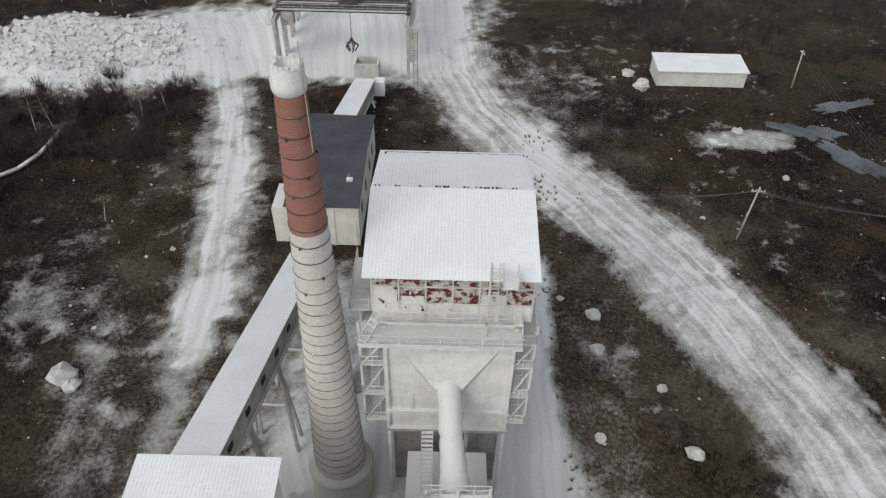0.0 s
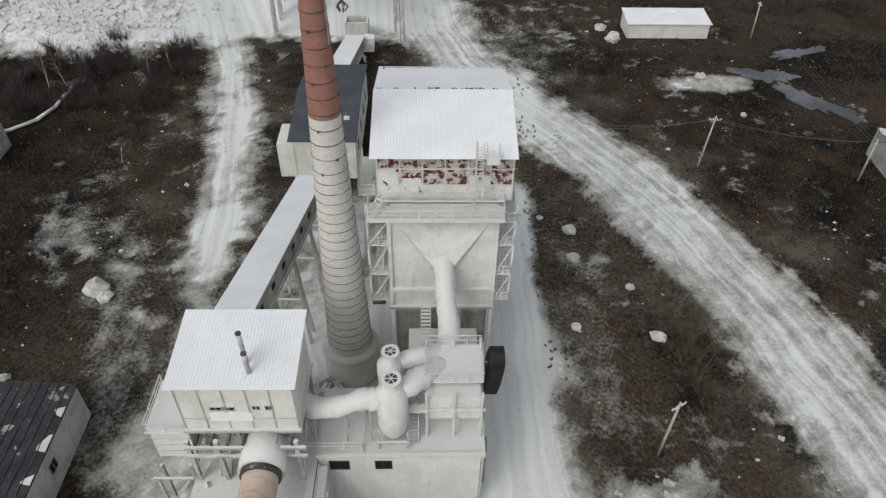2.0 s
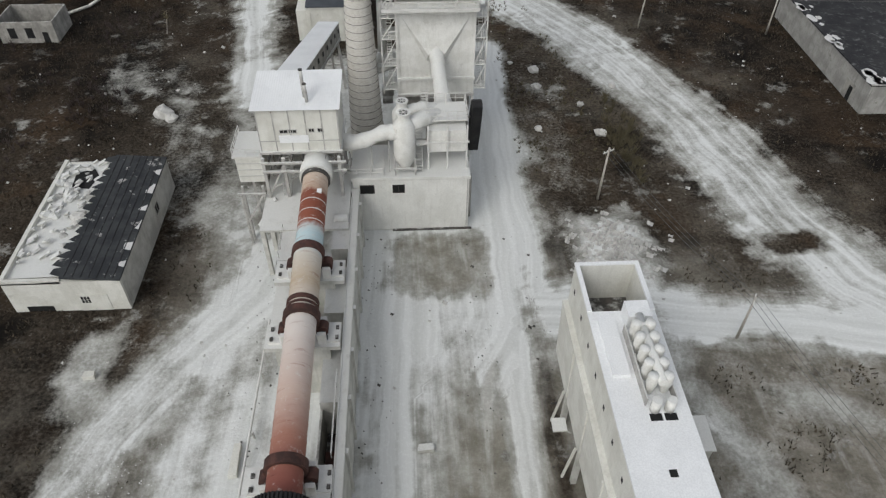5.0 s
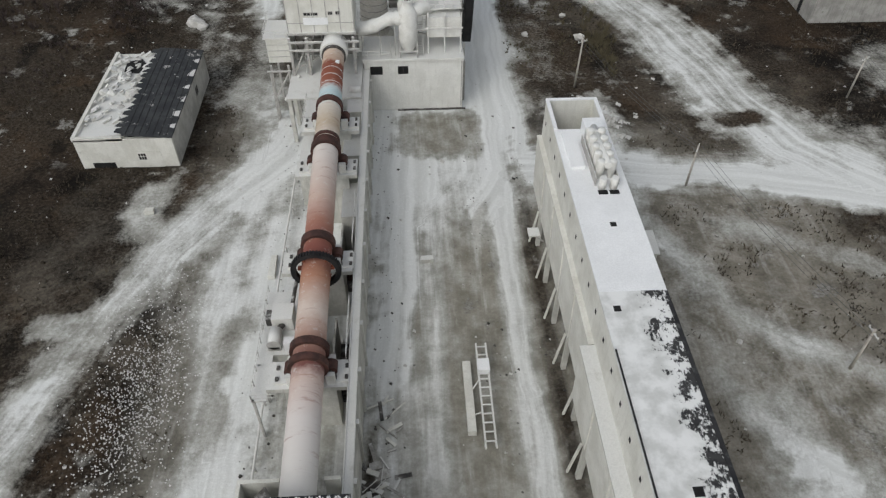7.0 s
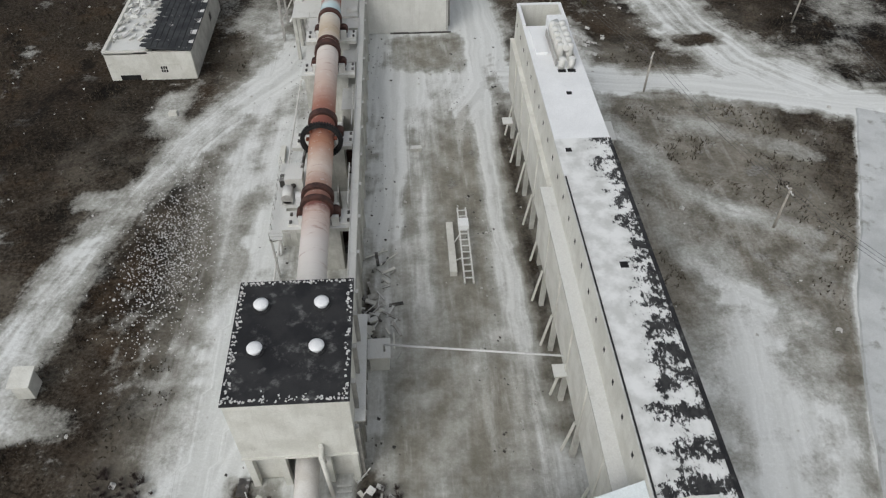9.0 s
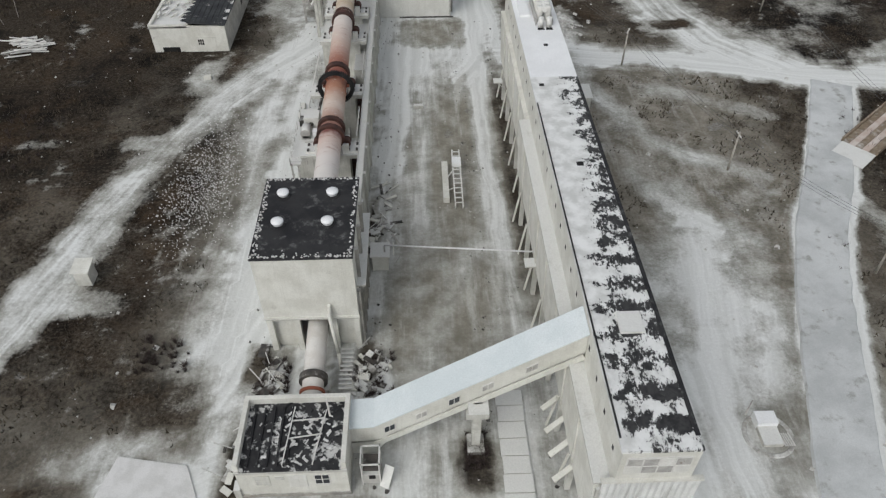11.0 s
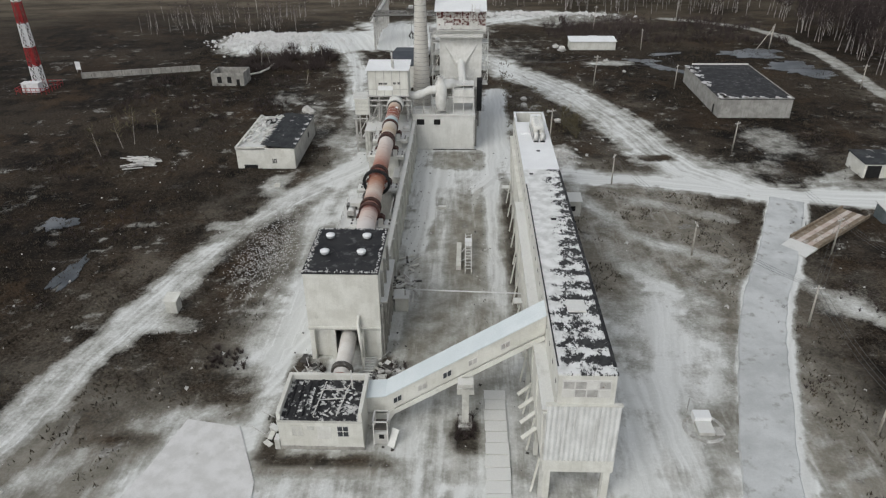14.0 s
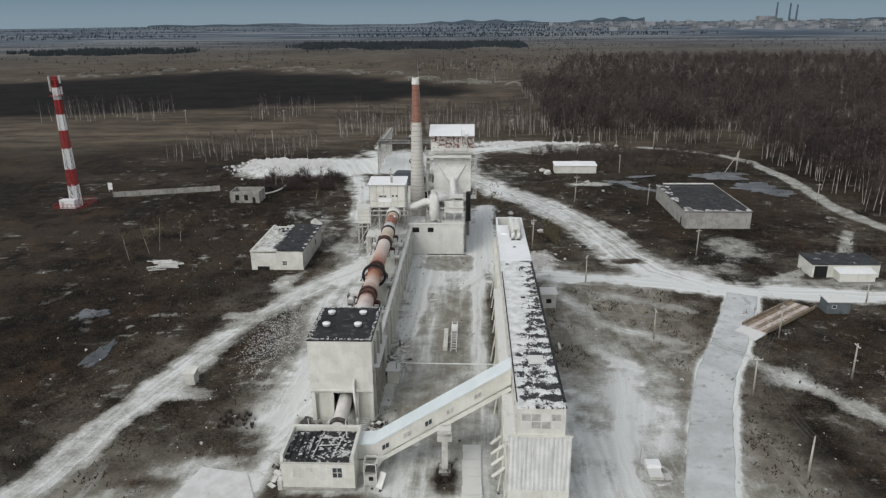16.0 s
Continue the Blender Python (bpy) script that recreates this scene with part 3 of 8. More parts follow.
# dark soil along walls and round footings, with shade painted along the gallery foot: centre, half sizes
SOILSHADE = [((-20.0, -74), (1.1, 4.2)), ((-14, -77.6), (6.5, 0.9)), ((2.5, -73.2), (1.5, 2.6)), ((-19.6, -61), (1.3, 2.6)), ((-8.2, -60.5), (1.0, 2.4)), ((10.4, -24), (0.9, 24)), ((-27.5, -67.5), (2.8, 0.9)), ((-35, -64.5), (7, 1.4)),
        ((-8.5, -40), (0.7, 6)), ((14, -86), (3.5, 1.2)), ((53, -9), (2.6, 2.0)), ((-38, -75), (3.5, 1.2)), ((5, -84), (4, 0.7)), ((18.6, -18), (1.0, 14)), ((44, 15), (4, 1.6)), ((-6, 80.5), (2, 5))]


def axis_lines(lo, hi, step, far_lo, far_hi, grow=1.13):
    mid = list(np.arange(lo, hi + 1e-6, step))
    up, s = [hi], step
    while up[-1] < far_hi:
        s *= grow
        up.append(min(far_hi, up[-1] + s))
    dn, s = [lo], step
    while dn[-1] > far_lo:
        s *= grow
        dn.append(max(far_lo, dn[-1] - s))
    return np.array(dn[:0:-1] + mid + up[1:])


def near_line(px, py, pts):
    """Signed distance to a line of points, and the way along it."""
    best, sgn, along, run = np.full(px.shape, 1e9), np.zeros(px.shape), np.zeros(px.shape), 0.0
    for (ax, ay), (bx, by) in zip(pts, pts[1:]):
        dx, dy = bx - ax, by - ay
        ln = math.hypot(dx, dy)
        t = np.clip(((px - ax) * dx + (py - ay) * dy) / ln ** 2, 0, 1)
        ex, ey = px - ax - t * dx, py - ay - t * dy
        d = np.hypot(ex, ey)
        c = (dx * ey - dy * ex) / ln
        m = d < best
        best, sgn, along = np.where(m, d, best), np.where(m, c, sgn), np.where(m, run + t * ln, along)
        run += ln
    return best, sgn, along


def patch(px, py, c, half, soft, wob):
    d = np.sqrt(((px - c[0]) / half[0]) ** 4 + ((py - c[1]) / half[1]) ** 4) ** 0.5 + wob
    return 1 - smooth(d, 1 - soft * 0.8, 1 + soft)


def height(px, py):
    """Rise of the ground over the plant's level."""
    z = (fbm(px / 7, py / 7, 3) - 0.5) * 0.25 + (fbm(px / 1.7, py / 1.7, 9) - 0.5) * 0.10
    z = z + 3.0 * patch(px, py, (-68, 126), (19, 12), 0.8, 0) * (0.35 + 0.9 * fbm(px / 6, py / 6, 21))
    z = z + 3.5 * patch(px, py, (-18, 138), (13, 9), 0.9, 0) * (0.6 + 0.6 * fbm(px / 8, py / 8, 27))
    z = z + 1.8 * patch(px, py, (10, 128), (5, 4), 0.8, 0)
    z = z + 1.3 * patch(px, py, (22, 14), (4.5, 5), 0.8, 0) * (0.4 + fbm(px / 2, py / 2, 5))
    z = z + 1.6 * patch(px, py, (34, 178), (22, 5), 0.8, 0) * fbm(px / 6, py / 6, 41)
    built = patch(px, py, (0, -25), (24, 62), 0.2, 0)
    z = z * (1 - 0.75 * built)
    far = np.hypot(px, py)
    z = z + smooth(far, 900, 4800) * 10 * (fbm(px / 900, py / 900, 31) - 0.5) + smooth(far, 4200, 4900) * 40 * smooth(fbm(px / 700, py / 1300, 33), 0.55, 0.8)
    return z - 0.05


def dustiness(px, py):
    """How thick lime lies, with the way across and along the nearest road."""
    wob = fbm(px / 5, py / 5, 51) - 0.5
    wob2 = fbm(px / 1.6, py / 1.6, 57) - 0.5
    keep, apart = np.ones(px.shape), np.full(px.shape, 1e9)
    acr, aln, low, firm = np.zeros(px.shape), np.zeros(px.shape), np.full(px.shape, 1e9), np.zeros(px.shape)
    for k, (s, hw, soft, pts) in enumerate(ROADS):
        d, c, a = near_line(px, py, pts)
        dd = d + wob * min(soft, 3) * 1.6 + wob2 * soft * 0.7
        keep *= 1 - s * (1 - smooth(dd, hw - soft * 0.5, hw + soft))
        apart = np.where(s > 0.4, np.minimum(apart, d - hw), apart)
        m = d / hw < low
        low, acr, aln, firm = np.where(m, d / hw, low), np.where(m, c, acr), np.where(m, a + 70 * k, aln), np.where(m, s, firm)
    for s, c, half, soft in PATCHES:
        keep *= 1 - s * patch(px, py, c, half, soft, wob * soft * 1.6 + wob2 * soft * 0.8)
    dust = 1 - keep
    for s, c, half, soft in BARE:
        dust *= 1 - s * patch(px, py, c, half, soft, wob * 0.7 + wob2 * 0.4)
    near = 1 - smooth(np.hypot(px - 0, py - 40), 130, 200)
    specks = smooth(fbm(px / 9, py / 9, 61), 0.56, 0.72) * smooth(fbm(px / 1.5, py / 1.5, 67), 0.5, 0.7)
    dust = np.clip(dust + 0.36 * specks * near + 0.05 * near * smooth(fbm(px / 22, py / 22, 63), 0.4, 0.65), 0, 1)
    return dust, acr, aln, (1 - smooth(low, 1.0, 2.4)) * smooth(firm, 0.45, 0.8), 1 - smooth(apart + wob * 16, 0, 17)


def build_ground():
    xs = axis_lines(-92, 132, 0.72, -4900, 4900)
    ys = axis_lines(-112, 186, 0.72, -600, 4950)
    gx, gy = np.meshgrid(xs, ys)
    px, py = gx.ravel(), gy.ravel()
    nx, ny = len(xs), len(ys)
    dust, acr, aln, wheel, film = dustiness(px, py)
    film = film * (1 - smooth(np.hypot(px, py - 20), 120, 170))
    close = 1 - smooth(np.hypot(px, py - 40), 140, 215)
    yw = fbm(px / 6, py / 6, 91) - 0.5
    yard = np.maximum(patch(px, py, (-3, -32), (16, 60), 0.3, yw * 0.3), 0.55 * patch(px, py, (-25, -20), (6, 40), 0.5, yw * 0.6))
    yard = np.maximum(yard, 0.9 * patch(px, py, (0, -95), (52, 26), 0.3, yw * 0.4))
    east = np.maximum(patch(px, py, (31, -42), (19, 48), 0.35, yw * 0.5), 0.6 * patch(px, py, (30, -66), (14, 20), 0.6, yw))
    for c, half in SOILSHADE:
        off = 1 - 0.95 * patch(px, py, c, half, 0.5, yw * 0.8 + (fbm(px / 1.3, py / 1.3, 95) - 0.5) * 0.8)
        yard, east, dust = yard * off, east * off, dust * off
    # ploughed field and pale dry grass farther off
    wf = (fbm(px / 60, py / 60, 71) - 0.5) * 50
    south, north = np.interp(px, (-293, -196, -74, 17), (282, 312, 358, 406)), np.interp(px, (-441, -366, -255, -106, 17), (508, 577, 658, 571, 432))
    soil = smooth(py - south + wf * 0.3, -6, 8) * (1 - smooth(py - north + wf * 0.7, -20, 20)) * (1 - smooth(px, -13, 27))
    plain = smooth(py + wf * 0.6, 120, 210) * (1 - soil) * (0.35 + 0.65 * smooth(fbm(px / 70, py / 30, 78), 0.3, 0.6))
    tan = smooth(py + wf, 500, 640) * (1 - smooth(py + wf, 1500, 1900)) * 0.9 + smooth(py + wf, 150, 260) * (1 - soil) * smooth(fbm(px / 80, py / 26, 77), 0.38, 0.62) + 0.6 * smooth(fbm(px / 26, py / 18, 79), 0.44, 0.66) + 0.9 * patch(px, py, (19, 50), (8, 26), 0.6, (fbm(px / 7, py / 7, 83) - 0.5) * 1.2)
    # share of painted distance haze in the ground colour
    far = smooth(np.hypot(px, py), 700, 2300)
    co = np.empty((nx * ny, 3))
    co[:, 0], co[:, 1], co[:, 2] = px, py, height(px, py)
    me = bpy.data.meshes.new("ground")
    i = np.arange((nx - 1) * (ny - 1))
    a = (i // (nx - 1)) * nx + i % (nx - 1)
    quads = np.stack([a, a + 1, a + nx + 1, a + nx], 1)
    me.vertices.add(nx * ny)
    me.vertices.foreach_set("co", co.ravel())
    me.loops.add(quads.size)
    me.loops.foreach_set("vertex_index", quads.ravel())
    me.polygons.add(len(quads))
    me.polygons.foreach_set("loop_start", np.arange(0, quads.size, 4))
    me.update()
    me.polygons.foreach_set("use_smooth", np.ones(len(quads), dtype=bool))
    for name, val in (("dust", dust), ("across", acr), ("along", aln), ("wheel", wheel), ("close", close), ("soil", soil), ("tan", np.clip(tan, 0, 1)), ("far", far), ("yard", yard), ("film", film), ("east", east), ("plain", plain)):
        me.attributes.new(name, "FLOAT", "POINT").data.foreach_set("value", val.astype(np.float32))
    return me


def ground_material():
    m = bpy.data.materials.new("dusty_ground")
    m.use_nodes = True
    nt = m.node_tree
    bsdf = nt.nodes["Principled BSDF"]

    def attr(name):
        n = nt.nodes.new("ShaderNodeAttribute")
        n.attribute_name = name
        return n.outputs["Fac"]
    geo = nt.nodes.new("ShaderNodeNewGeometry")
    pos = geo.outputs["Position"]
    big, mid, fin = grain(nt, pos, 0.035, 6, 0.6), grain(nt, pos, 0.28, 6, 0.68), grain(nt, pos, 2.2, 5, 0.75)
    grit = grain(nt, pos, 6.0, 4, 0.8)
    brown = blend(nt, ramp(nt, mid, 0.35, 0.65), (0.0060, 0.0048, 0.0040), (0.026, 0.0195, 0.0140))
    brown = blend(nt, calc(nt, "MULTIPLY", ramp(nt, big, 0.46, 0.66), 0.75), brown, (0.046, 0.031, 0.0195))
    brown = blend(nt, calc(nt, "MULTIPLY", ramp(nt, fin, 0.48, 0.74), 0.72), brown, (0.076, 0.063, 0.049))
    brown = blend(nt, calc(nt, "MULTIPLY", ramp(nt, fin, 0.5, 0.26), 0.7), brown, (0.004, 0.004, 0.004))
    brown = blend(nt, calc(nt, "MULTIPLY", attr("tan"), 0.75), brown, blend(nt, ramp(nt, fin, 0.35, 0.68), (0.036, 0.027, 0.019), (0.125, 0.102, 0.075)))
    # mottles: rust-brown sward, dark damp hollows and a thin film of lime near the roads
    brown = blend(nt, calc(nt, "MULTIPLY", ramp(nt, grain(nt, pos, 0.075, 7, 0.66), 0.52, 0.66), 0.7), brown, blend(nt, ramp(nt, fin, 0.3, 0.7), (0.030, 0.019, 0.011), (0.098, 0.066, 0.040)))
    brown = blend(nt, calc(nt, "MULTIPLY", ramp(nt, grain(nt, pos, 0.13, 8, 0.7, (1, 0.8, 1)), 0.53, 0.63), 0.75), brown, (0.0065, 0.0058, 0.0050))
    veil = calc(nt, "MULTIPLY", attr("film"), ramp(nt, calc(nt, "ADD", grain(nt, pos, 0.10, 8, 0.68), calc(nt, "MULTIPLY", calc(nt, "SUBTRACT", fin, 0.5), 0.35)), 0.40, 0.66))
    brown = blend(nt, calc(nt, "MULTIPLY", veil, 0.72), brown, (0.150, 0.134, 0.108))
    brown = blend(nt, calc(nt, "MULTIPLY", attr("plain"), 0.8), brown, blend(nt, ramp(nt, grain(nt, pos, 0.05, 8, 0.7, (0.6, 1.6, 1)), 0.35, 0.65), (0.060, 0.048, 0.035), (0.180, 0.153, 0.112)))
    brown = blend(nt, attr("soil"), brown, blend(nt, ramp(nt, big, 0.4, 0.6), (0.0055, 0.0048, 0.0045), (0.014, 0.0115, 0.010)))
    khaki = blend(nt, ramp(nt, mid, 0.3, 0.7), (0.150, 0.137, 0.110), (0.285, 0.264, 0.222))
    khaki = blend(nt, calc(nt, "MULTIPLY", ramp(nt, fin, 0.42, 0.25), 0.5), khaki, (0.055, 0.049, 0.040))
    khaki = blend(nt, ramp(nt, grain(nt, pos, 0.16, 6, 0.7), 0.56, 0.70), khaki, (0.05, 0.044, 0.035))
    brown = blend(nt, attr("east"), brown, khaki)
    loam = blend(nt, ramp(nt, mid, 0.3, 0.7), (0.215, 0.203, 0.168), (0.335, 0.320, 0.276))
    loam = blend(nt, calc(nt, "MULTIPLY", ramp(nt, grain(nt, pos, 0.16, 6, 0.7), 0.56, 0.74), 0.6), loam, (0.10, 0.090, 0.070))
    brown = blend(nt, attr("yard"), brown, loam)
    # blue-grey haze of distance painted into the far land's colour
    hazed_land = blend(nt, ramp(nt, grain(nt, pos, 0.0035, 6, 0.65, (0.5, 2.2, 1)), 0.42, 0.6), (0.048, 0.074, 0.108), (0.215, 0.235, 0.25))
    brown = blend(nt, attr("far"), brown, hazed_land)
    speck = calc(nt, "MULTIPLY", ramp(nt, grain(nt, pos, 1.25, 5, 0.72), 0.60, 0.70), ramp(nt, grain(nt, pos, 0.07, 4, 0.6), 0.42, 0.62))
    brown = blend(nt, calc(nt, "MULTIPLY", calc(nt, "MULTIPLY", speck, 0.8), attr("close")), brown, (0.24, 0.23, 0.21))
    splash = calc(nt, "MULTIPLY", ramp(nt, grain(nt, pos, 0.20, 9, 0.70), 0.575, 0.63), ramp(nt, grain(nt, pos, 0.032, 3, 0.5), 0.44, 0.58))
    brown = blend(nt, calc(nt, "MULTIPLY", calc(nt, "MULTIPLY", splash, 0.85), attr("close")), brown, blend(nt, ramp(nt, fin, 0.35, 0.65), (0.15, 0.143, 0.128), (0.33, 0.325, 0.305)))
    com = nt.nodes.new("ShaderNodeCombineXYZ")
    nt.links.new(calc(nt, "ADD", calc(nt, "MULTIPLY", attr("across"), 0.95), calc(nt, "MULTIPLY", grain(nt, pos, 0.09, 3), 2.6)), com.inputs[0])
    nt.links.new(calc(nt, "MULTIPLY", attr("along"), 0.022), com.inputs[1])
    track = grain(nt, com.outputs[0], 1.0, 5, 0.56)
    d = attr("dust")
    wheel = attr("wheel")
    e = calc(nt, "ADD", d, calc(nt, "MULTIPLY", calc(nt, "SUBTRACT", track, 0.5), calc(nt, "MULTIPLY", wheel, 0.95)))
    wisp = grain(nt, pos, 0.11, 6, 0.72, (1.6, 0.7, 1))
    e = calc(nt, "ADD", e, calc(nt, "MULTIPLY", calc(nt, "SUBTRACT", wisp, 0.5), 0.7))
    e = calc(nt, "ADD", e, calc(nt, "MULTIPLY", calc(nt, "SUBTRACT", mid, 0.5), 0.65))
    e = calc(nt, "ADD", e, calc(nt, "MULTIPLY", calc(nt, "SUBTRACT", fin, 0.5), calc(nt, "SUBTRACT", 0.6, calc(nt, "MULTIPLY", attr("yard"), 0.38))))
    sweep = calc(nt, "ADD", calc(nt, "MULTIPLY", grain(nt, pos, 1.0, 6, 0.62, (0.42, 0.04, 1)), 0.65), calc(nt, "MULTIPLY", grain(nt, pos, 1.0, 5, 0.6, (1.5, 0.08, 1)), 0.35))
    e = calc(nt, "ADD", e, calc(nt, "MULTIPLY", calc(nt, "SUBTRACT", sweep, 0.5), calc(nt, "MULTIPLY", attr("yard"), 1.7)))
    e = calc(nt, "ADD", d, calc(nt, "MULTIPLY", calc(nt, "SUBTRACT", e, d), calc(nt, "SUBTRACT", 1.2, calc(nt, "MULTIPLY", d, 0.72))))
    thin = ramp(nt, e, 0.14, 0.60)
    thick = ramp(nt, e, 0.55, 0.92)
    grey = blend(nt, ramp(nt, mid, 0.35, 0.65), (0.29, 0.287, 0.256), (0.45, 0.448, 0.415))
    white = blend(nt, ramp(nt, track, 0.35, 0.65), (0.64, 0.652, 0.630), (0.755, 0.768, 0.75))
    # long smears that tyres and wind have drawn through the yard's lime
    smear = calc(nt, "MAXIMUM", ramp(nt, grain(nt, pos, 1.0, 6, 0.60, (0.34, 0.05, 1)), 0.54, 0.66), calc(nt, "MULTIPLY", ramp(nt, grain(nt, pos, 0.13, 7, 0.58), 0.54, 0.68), 0.8))
    smear = calc(nt, "MULTIPLY", smear, calc(nt, "ADD", calc(nt, "MULTIPLY", attr("yard"), 0.62), calc(nt, "MULTIPLY", attr("east"), 0.3)))
    gate = ramp(nt, d, 0.02, 0.2)
    col = blend(nt, calc(nt, "MULTIPLY", thin, gate), brown, grey)
    col = blend(nt, smear, col, blend(nt, ramp(nt, fin, 0.3, 0.7), (0.50, 0.495, 0.46), (0.62, 0.62, 0.59)))
    col = blend(nt, calc(nt, "MULTIPLY", thick, gate), col, white)
    col = blend(nt, calc(nt, "MULTIPLY", ramp(nt, grit, 0.36, 0.2), 0.3), col, (0.05, 0.046, 0.04))
    dapple = blend(nt, calc(nt, "MAXIMUM", ramp(nt, grain(nt, pos, 2.6, 6, 0.75), 0.32, 0.62), calc(nt, "MAXIMUM", calc(nt, "MULTIPLY", thick, 0.75), calc(nt, "MULTIPLY", attr("yard"), 0.6))), (0.74, 0.73, 0.715), (1.0, 1.0, 1.0))
    mul = nt.nodes.new("ShaderNodeMix")
    mul.data_type, mul.blend_type = "RGBA", "MULTIPLY"
    mul.inputs[0].default_value = 1.0
    nt.links.new(col, mul.inputs[6])
    nt.links.new(dapple, mul.inputs[7])
    nt.links.new(mul.outputs[2], bsdf.inputs["Base Color"])
    bsdf.inputs["Roughness"].default_value = 0.95
    bsdf.inputs["Specular IOR Level"].default_value = 0.1
    bp = nt.nodes.new("ShaderNodeBump")
    bp.inputs["Strength"].default_value, bp.inputs["Distance"].default_value = 0.5, 0.15
    nt.links.new(calc(nt, "ADD", fin, calc(nt, "MULTIPLY", track, 0.6)), bp.inputs["Height"])
    nt.links.new(bp.outputs["Normal"], bsdf.inputs["Normal"])
    return m


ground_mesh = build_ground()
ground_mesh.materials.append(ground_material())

def road_slab(pts, half):
    """A low slab that follows the points in smooth bends."""
    pts = [Vector((x, y, 0)) for x, y in pts]
    mid = []
    for i in range(len(pts) - 1):
        p0, p1, p2, p3 = pts[max(0, i - 1)], pts[i], pts[i + 1], pts[min(len(pts) - 1, i + 2)]
        for k in range(8):
            t = k / 8
            mid.append(0.5 * ((2 * p1) + (p2 - p0) * t + (2 * p0 - 5 * p1 + 4 * p2 - p3) * t ** 2 + (3 * p1 - p0 - 3 * p2 + p3) * t ** 3))
    g, r = Geo(), random.Random(6)
    vs, fs = [], []
    for i in range(len(mid)):
        d = (mid[min(i + 1, len(mid) - 1)] - mid[max(i - 1, 0)]).normalized()
        s = Vector((-d.y, d.x, 0))
        a, b = half + r.uniform(-0.12, 0.12), half + r.uniform(-0.12, 0.12)
        for q, z in ((-a - 0.3, -0.2), (-a, 0.17), (b, 0.17), (b + 0.3, -0.2)):
            vs.append(mid[i] + s * q + Vector((0, 0, z)))
    for i in range(len(mid) - 1):
        for k in range(3):
            fs.append((i * 4 + k, i * 4 + k + 1, i * 4 + k + 5, i * 4 + k + 4))
    return g.add(vs, fs)


single("pavement", Geo().prism([(-31.2, -71.4), (-24.5, -72.6), (-20.5, -81), (-18.5, -98), (-39, -98), (-33.2, -80)], "z", -0.15, 0.1), LIMEHEAP, "lime-covered concrete pad beside the dirt track", "pavement", kind="structure")
single("road", road_slab([(x - 0.3, y) for x, y in ROADS[2][3]], 3.0), ROADSLAB, "pale limed concrete road with low edges", "road", kind="structure")
tagged(new("ground", ground_mesh), "brown dry grass and soil under white lime dust with wheel tracks", "ground", kind="structure")

# ---- tall preheater tower ----


def preheater_tower():
    t = thing("preheater_tower", (0.6, 42, 0), "tall lime-caked steel tower with white roof and stained red cladding", "tower")
    x0, x1, y0, y1 = -5.5, 6.75, 34.2, 49.8
    roof = part("roof", Geo().sheet((x0, y0, 28.4), (x1, y0, 28.4), (x0, 42, 30.4), (x1, 42, 30.4), 0.26, 0.007), WHITEROOF, t, "white corrugated roof sheet")
    part("roof", Geo().sheet((x0, y1, 28.5), (x1, y1, 28.5), (x0, 42, 30.25), (x1, 42, 30.25), 0.26, 0.007), WHITEROOF, t, "white corrugated roof sheet")
    rnd = random.Random(4)
    for k in range(40):
        if rnd.random() < 0.55:
            x = x0 + 0.3 + k * 0.3
            # black slips on the ridge paint the dark of gaps
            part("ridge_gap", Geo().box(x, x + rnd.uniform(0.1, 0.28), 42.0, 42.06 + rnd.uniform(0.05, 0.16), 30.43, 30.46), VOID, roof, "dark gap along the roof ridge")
    # red-stained enclosure under the roof
    wall = part("cladding", Geo().box(x0 + 0.45, x1 - 0.1, 35.4, 35.55, 23.3, 28.5), CLADDING, t, "white panels with dark red stains")
    part("cladding", Geo().box(x0 + 0.45, x0 + 0.6, 35.55, 49.3, 23.3, 28.7), CLADDING, t)
    part("cladding", Geo().box(x1 - 0.25, x1 - 0.1, 35.55, 49.3, 23.3, 28.7), CLADDING, t)
    part("cladding", Geo().box(x0 + 0.45, x1 - 0.1, 49.3, 49.45, 23.3, 28.6), CLADDING, t)
    for k in range(7):
        x = x0 + 0.5 + k * (x1 - x0 - 0.7) / 6
        part("mullion", Geo().box(x - 0.06, x + 0.06, 35.25, 35.4, 23.3, 28.4), PAINTED, wall)
    for z in (24.9, 26.6):
        part("mullion", Geo().box(x0 + 0.45, x1 - 0.1, 35.27, 35.4, z - 0.05, z + 0.05), PAINTED, wall)
    part("lower_panel", Geo().box(x0 + 0.45, x1 - 0.1, 35.3, 35.4, 23.3, 24.85), LIMED, wall)
    for xa, xb, za in ((x0 + 0.5, x0 + 2.3, 26.6), (x0 + 2.4, x0 + 4.2, 25.6), (x0 + 8.3, x0 + 10.1, 25.9)):
        part("limed_panel", Geo().box(xa, xb, 35.34, 35.4, 24.85, za), LIMED, wall)
    # crumpled folds of the loose cladding
    for k in range(46):
        x, z = rnd.uniform(x0 + 0.9, x1 - 0.6), rnd.uniform(24.0, 28.0)
        s, a = rnd.uniform(0.35, 0.9), rnd.uniform(0, 3.1)
        dx, dz = s * math.cos(a) * 0.5, s * math.sin(a) * 0.5
        f = Geo().add([(x - dx, 35.4, z - dz), (x + dx, 35.4, z + dz), (x + dz * 0.5, 35.18, z - dx * 0.5), (x - dz * 0.5, 35.4, z + dx * 0.5)], [(0, 2, 1), (0, 3, 2), (3, 1, 2), (0, 1, 3)])
        part("fold", f, CLADDING, wall)
